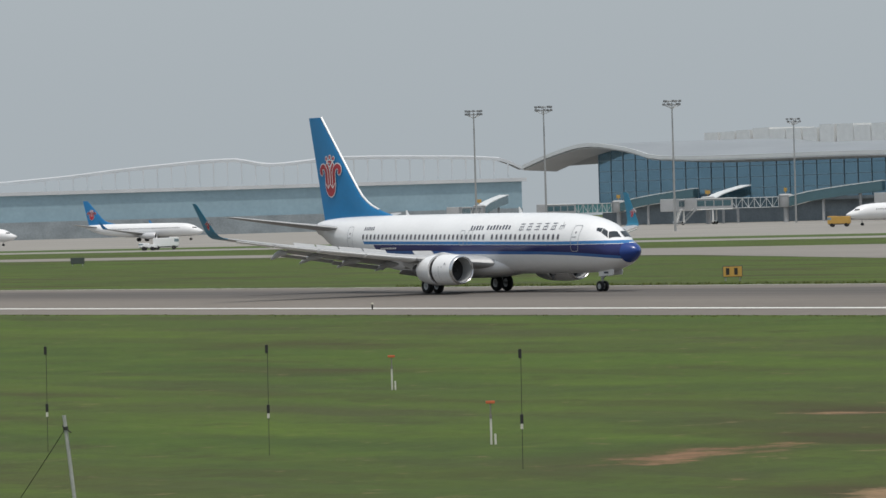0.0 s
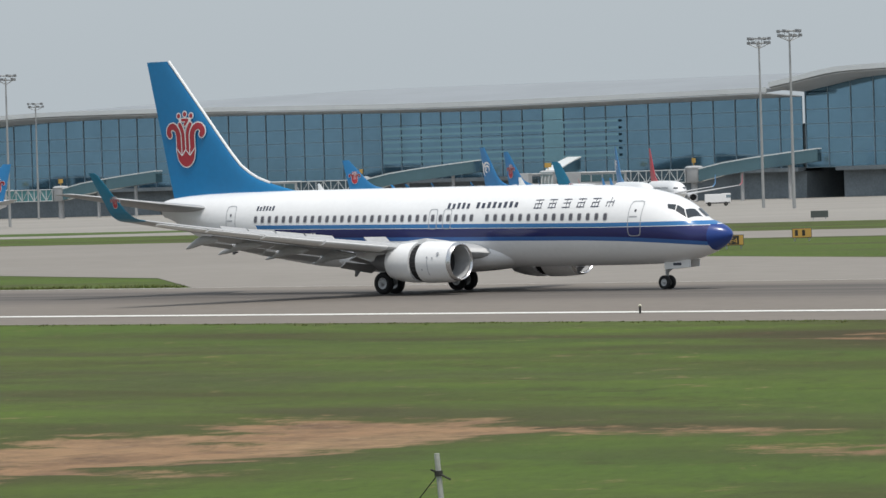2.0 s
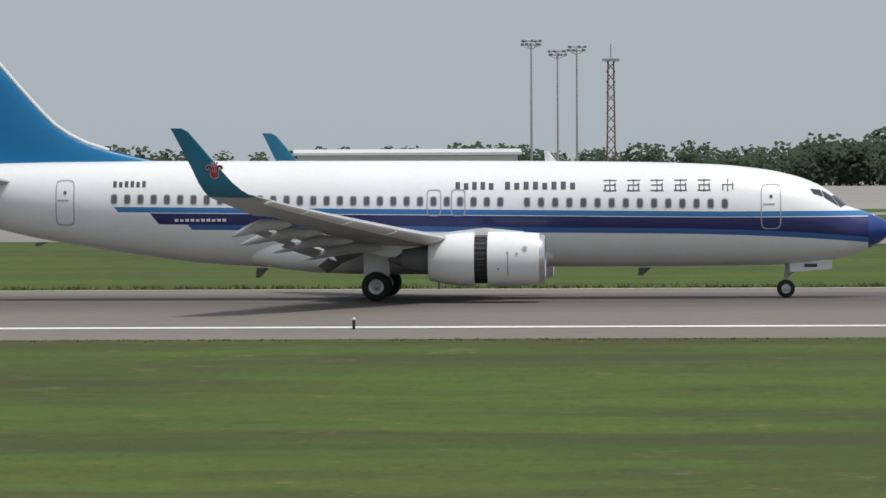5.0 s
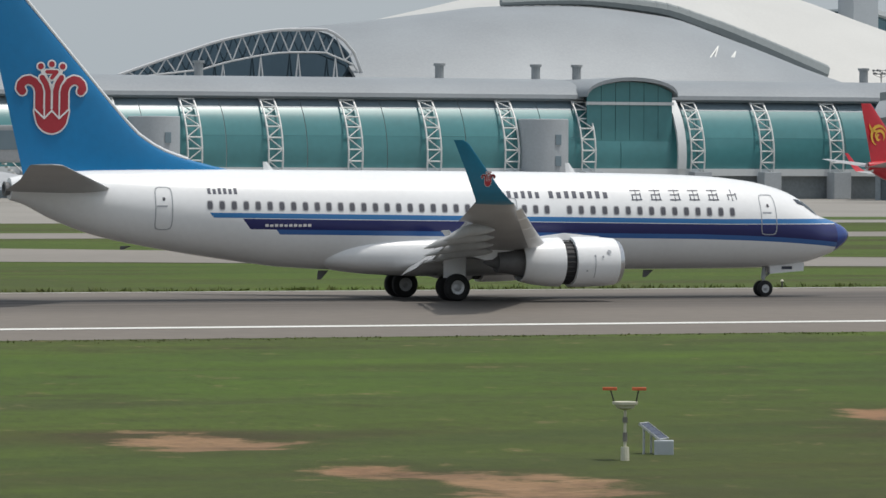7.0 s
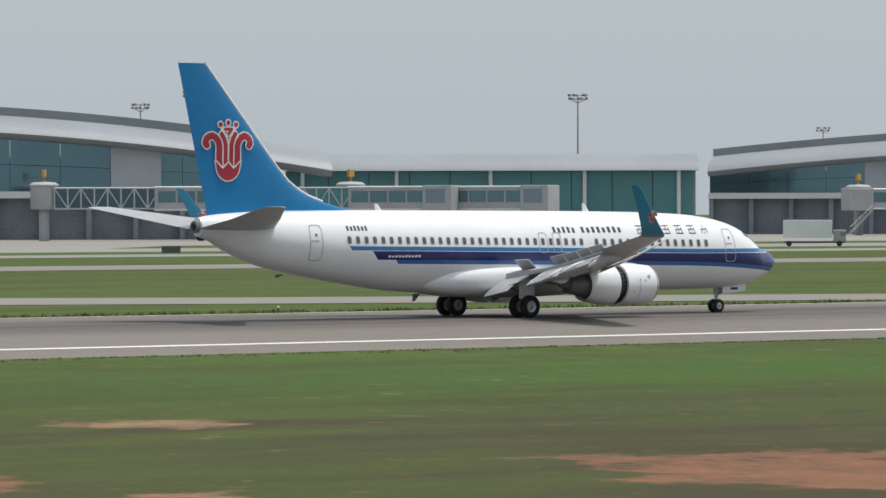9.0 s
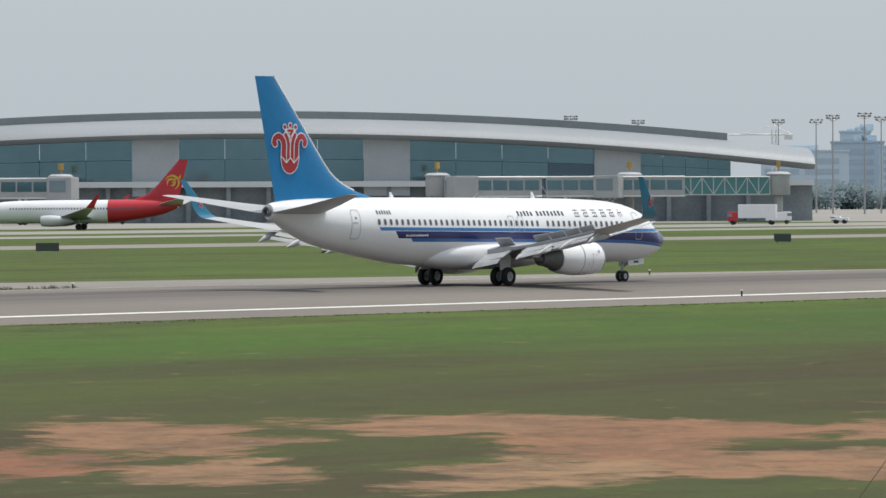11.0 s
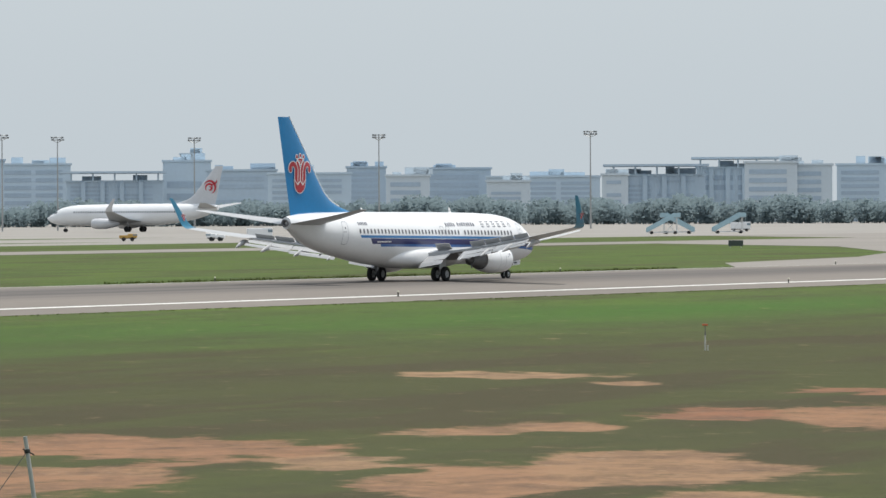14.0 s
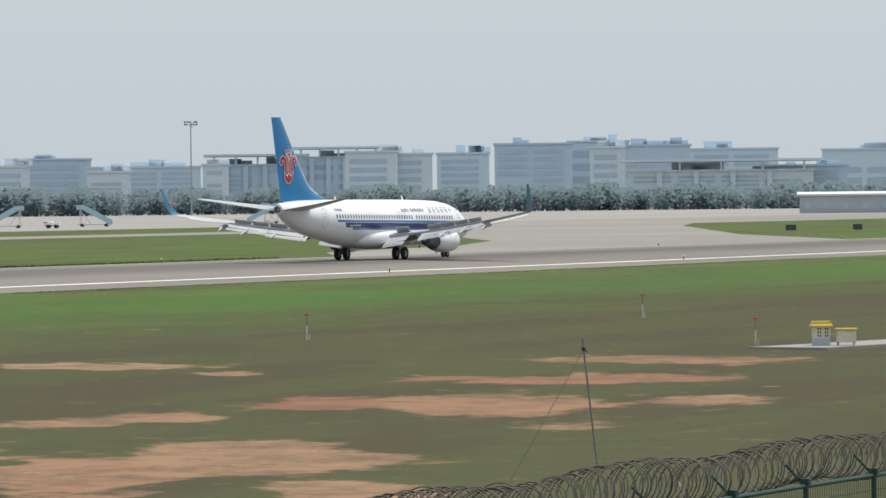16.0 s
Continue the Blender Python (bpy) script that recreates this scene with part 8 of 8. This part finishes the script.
# ---- boundary fence with coiled wire ----
FENCE_GREEN = material("dark green fence paint", (0.012, 0.055, 0.042), 0.5, 0, 0.15, 2, 8)
RAZOR = material("galvanised coiled wire", (0.105, 0.09, 0.072), 0.5, 0.4, 0.25, 2, 8)
CONC_POLE = material("weathered concrete pole", (0.42, 0.43, 0.40), 0.85, 0, 0.2, 3, 8, 0.2)
FY = 27.0
fence = tagged(empty("boundary_fence", pose(0, 0, 0)), "green wire boundary fence topped by a coil of barbed wire", "fence")
bm = bmesh.new()
rod(bm, (-70, FY, 0.98), (112, FY, 0.98), 0.035, seg=8)
part("top_rail", bm, FENCE_GREEN, fence)
bm = bmesh.new()
rod(bm, (0, 0, -1.8), (0, 0, 1.02), 0.045, seg=10)
box(bm, -0.07, 0.07, -0.07, 0.07, 1.0, 1.1, 0.02)
rod(bm, (0, 0, 0.98), (0, 0.32, 1.3), 0.03, seg=6)
p0 = part("post", bm, FENCE_GREEN, fence)
p0.location = (-70, FY, 0)
for i in range(1, 62):
    again(p0, Matrix.Translation((-70 + 3.0 * i, FY, 0)), fence)
bm = bmesh.new()
for i in range(11):
    z = -1.5 + 0.25 * i
    box(bm, 30, 100, FY - 0.004, FY + 0.004, z - 0.005, z + 0.005)
for i in range(700):
    x = 30 + 0.1 * i
    box(bm, x - 0.003, x + 0.003, FY - 0.003, FY + 0.003, -1.7, 0.96)
tagged(part("wire_mesh", bm, FENCE_GREEN, fence, "green welded wire mesh"), kind="stuff")


def coil(x0, x1, pitch, r, yc, zc, seed):
    """A long helix of wire with uneven loops."""
    rnd = random.Random(seed)
    n = 18
    turns = int((x1 - x0) / pitch)
    verts, faces, w = [], [], 0.010
    rr = r
    for k in range(turns * n):
        if k % n == 0:
            rr, dz = r * rnd.uniform(0.88, 1.08), rnd.uniform(-0.03, 0.03)
        t = 2 * math.pi * k / n
        x = x0 + pitch * k / n + 0.12 * math.sin(t)
        c = Vector((x, yc + rr * math.cos(t), zc + dz * 0.5 + 0.05 * math.sin(x * 0.9) + rr * math.sin(t)))
        rad = Vector((0, math.cos(t), math.sin(t)))
        for a, b in ((-1, 0), (0, 1), (1, 0), (0, -1)):
            verts.append(c + Vector((a * w, 0, 0)) + rad * (b * w))
    for k in range(turns * n - 1):
        for i in range(4):
            j = (i + 1) % 4
            faces.append((4 * k + i, 4 * k + j, 4 * k + 4 + j, 4 * k + 4 + i))
    me = bpy.data.meshes.new("wire_coil")
    me.from_pydata([tuple(v) for v in verts], [], faces)
    me.materials.append(RAZOR)
    ob = new("wire_coil", me)
    ob.parent = fence
    ob["label"] = "rusty coil of barbed wire"


coil(28, 108, 0.26, 0.34, FY + 0.3, 1.29, 3)
coil(28, 108, 0.34, 0.32, FY + 0.3, 1.29, 8)


def yard_pole(x, h, lean, guy, thick=0.027, paint=None):
    y = FY + 1.5
    d = math.hypot(x, y)
    off = -h * math.sin(radians(lean))
    base = Matrix.Translation((x + off * y / d, y - off * x / d, -1.75)) @ Matrix.Rotation(radians(lean), 4, Vector((x / d, y / d, 0)))
    th = tagged(empty("wire_pole", base), "slim weathered concrete pole with a slack guy wire by the fence", "pole", "fence poles")
    bm = bmesh.new()
    rod(bm, (0, 0, -0.2), (0, 0, h), thick, thick * 0.8, 10)
    part("pole", bm, paint or CONC_POLE, th)
    bm = bmesh.new()
    rod(bm, (-0.07, 0, h - 0.12), (0.11, 0, h - 0.2), 0.008, seg=6)
    rod(bm, (0, 0, h - 0.17), (0, 0, h - 0.13), 0.032, seg=8)
    part("bracket", bm, POST_DARK, th)
    bm = bmesh.new()
    pts = [Vector((guy * u, -0.3 * u, (h - 0.15) * (1 - u) - 0.35 * math.sin(math.pi * u))) for u in [i / 12 for i in range(13)]]
    for a, b in zip(pts, pts[1:]):
        rod(bm, a, b, 0.0045, seg=5, cap=False)
    part("guy_wire", bm, POST_DARK, th, "thin dark slack wire")


yard_pole(-49.6, 5.0, -5.5, -9)
yard_pole(-24.6, 5.15, -4.0, -7)
yard_pole(41.8, 4.95, -8.0, -11)
yard_pole(66.0, 5.14, -6.0, -12, 0.017, CONC_POLE_GREY)

# ---- ragged grass along the runway edge and in the verge ----
TUFT = material("rough grass blades", (0.11, 0.155, 0.04), 0.9, 0, 0.35, 0.5, 8, 0, (0.11, 0.105, 0.045), 0.1)


def tufts(count, seed, place, hmin, hmax, label):
    rnd = random.Random(seed)
    verts, faces = [], []
    for i in range(count):
        x, y = place(rnd)
        z = ground_z(y) - 0.02
        h = rnd.uniform(hmin, hmax)
        for k in range(5):
            a = rnd.uniform(0, 6.28)
            w = rnd.uniform(0.02, 0.06)
            ox, oy = x + rnd.gauss(0, 0.12), y + rnd.gauss(0, 0.12)
            lx, ly = rnd.gauss(0, h * 0.5), rnd.gauss(0, h * 0.3)
            t = len(verts)
            verts += [(ox - w * math.cos(a), oy - w * math.sin(a), z), (ox + w * math.cos(a), oy + w * math.sin(a), z), (ox + lx, oy + ly, z + h * rnd.uniform(0.6, 1))]
            faces.append((t, t + 1, t + 2))
    me = bpy.data.meshes.new("grass_tufts")
    me.from_pydata(verts, [], faces)
    me.materials.append(TUFT)
    tagged(new("grass_tufts", me), label, "grass", kind="stuff")


tufts(7000, 11, lambda r: (r.uniform(-330, 420), 158.9 - abs(r.gauss(0, 0.6))), 0.02, 0.10, "ragged grass along the edge of the runway")
def far_edge(r):
    a, b = r.choice(((-330, -210), (-55, 60), (60, 230), (335, 435)))
    return r.uniform(a, b), 220.0 + abs(r.gauss(0, 0.5))


tufts(5000, 12, far_edge, 0.06, 0.34, "ragged grass along the far edge of the runway")


# ---- what moves ----
RUN = [(0.0, -280.88), (0.5, -251.62), (1.0, -222.93), (1.5, -194.78), (2.0, -167.18), (2.5, -140.11), (3.0, -113.58),
       (3.5, -87.6), (4.0, -62.13), (4.5, -37.21), (5.0, -12.84), (5.5, 10.97), (6.0, 34.23), (6.5, 56.93), (7.0, 79.07), (7.5, 100.64), (8.0, 121.64),
       (8.5, 142.09), (9.0, 161.99), (9.5, 181.36), (10.0, 200.2), (10.5, 218.54), (11.0, 236.42), (11.5, 253.86), (12.0, 270.9),
       (12.5, 287.59), (13.0, 303.99), (13.5, 320.17), (14.0, 336.19), (14.5, 352.13), (15.0, 368.1), (15.5, 384.18), (16.0, 400.51)]


def motions():
    walk(AIRLINER, [(t, pose(x, 193.3, 0.0)) for t, x in RUN])
    # the reverser sleeves slide shut as the airliner slows
    for sleeve in SLEEVES:
        walk(sleeve, [(0.0, pose(0, 0, 0)), (9.4, pose(0, 0, 0)), (10.5, pose(0.27, 0, 0)), (11.7, pose(0.49, 0, 0)), (16.0, pose(0.49, 0, 0))])
    # the wheels roll along: rows close enough for 80 degrees a step
    for tyre, hub, r, at in WHEELS:
        rows, step, turned = [(0.0, pose(*at))], radians(80) * r, 0.0
        gone = step
        for (t0, x0), (t1, x1) in zip(RUN, RUN[1:]):
            while gone <= x1 - RUN[0][1]:
                turned = (turned + 80) % 360
                rows.append((t0 + (t1 - t0) * (gone + RUN[0][1] - x0) / (x1 - x0), pose(at.x, at.y, at.z, 0, turned, 0)))
                gone += step
        rows.append((16.0, pose(at.x, at.y, at.z, 0, turned + 40, 0)))
        for ob in (tyre, hub):
            walk(ob, rows)


motions()
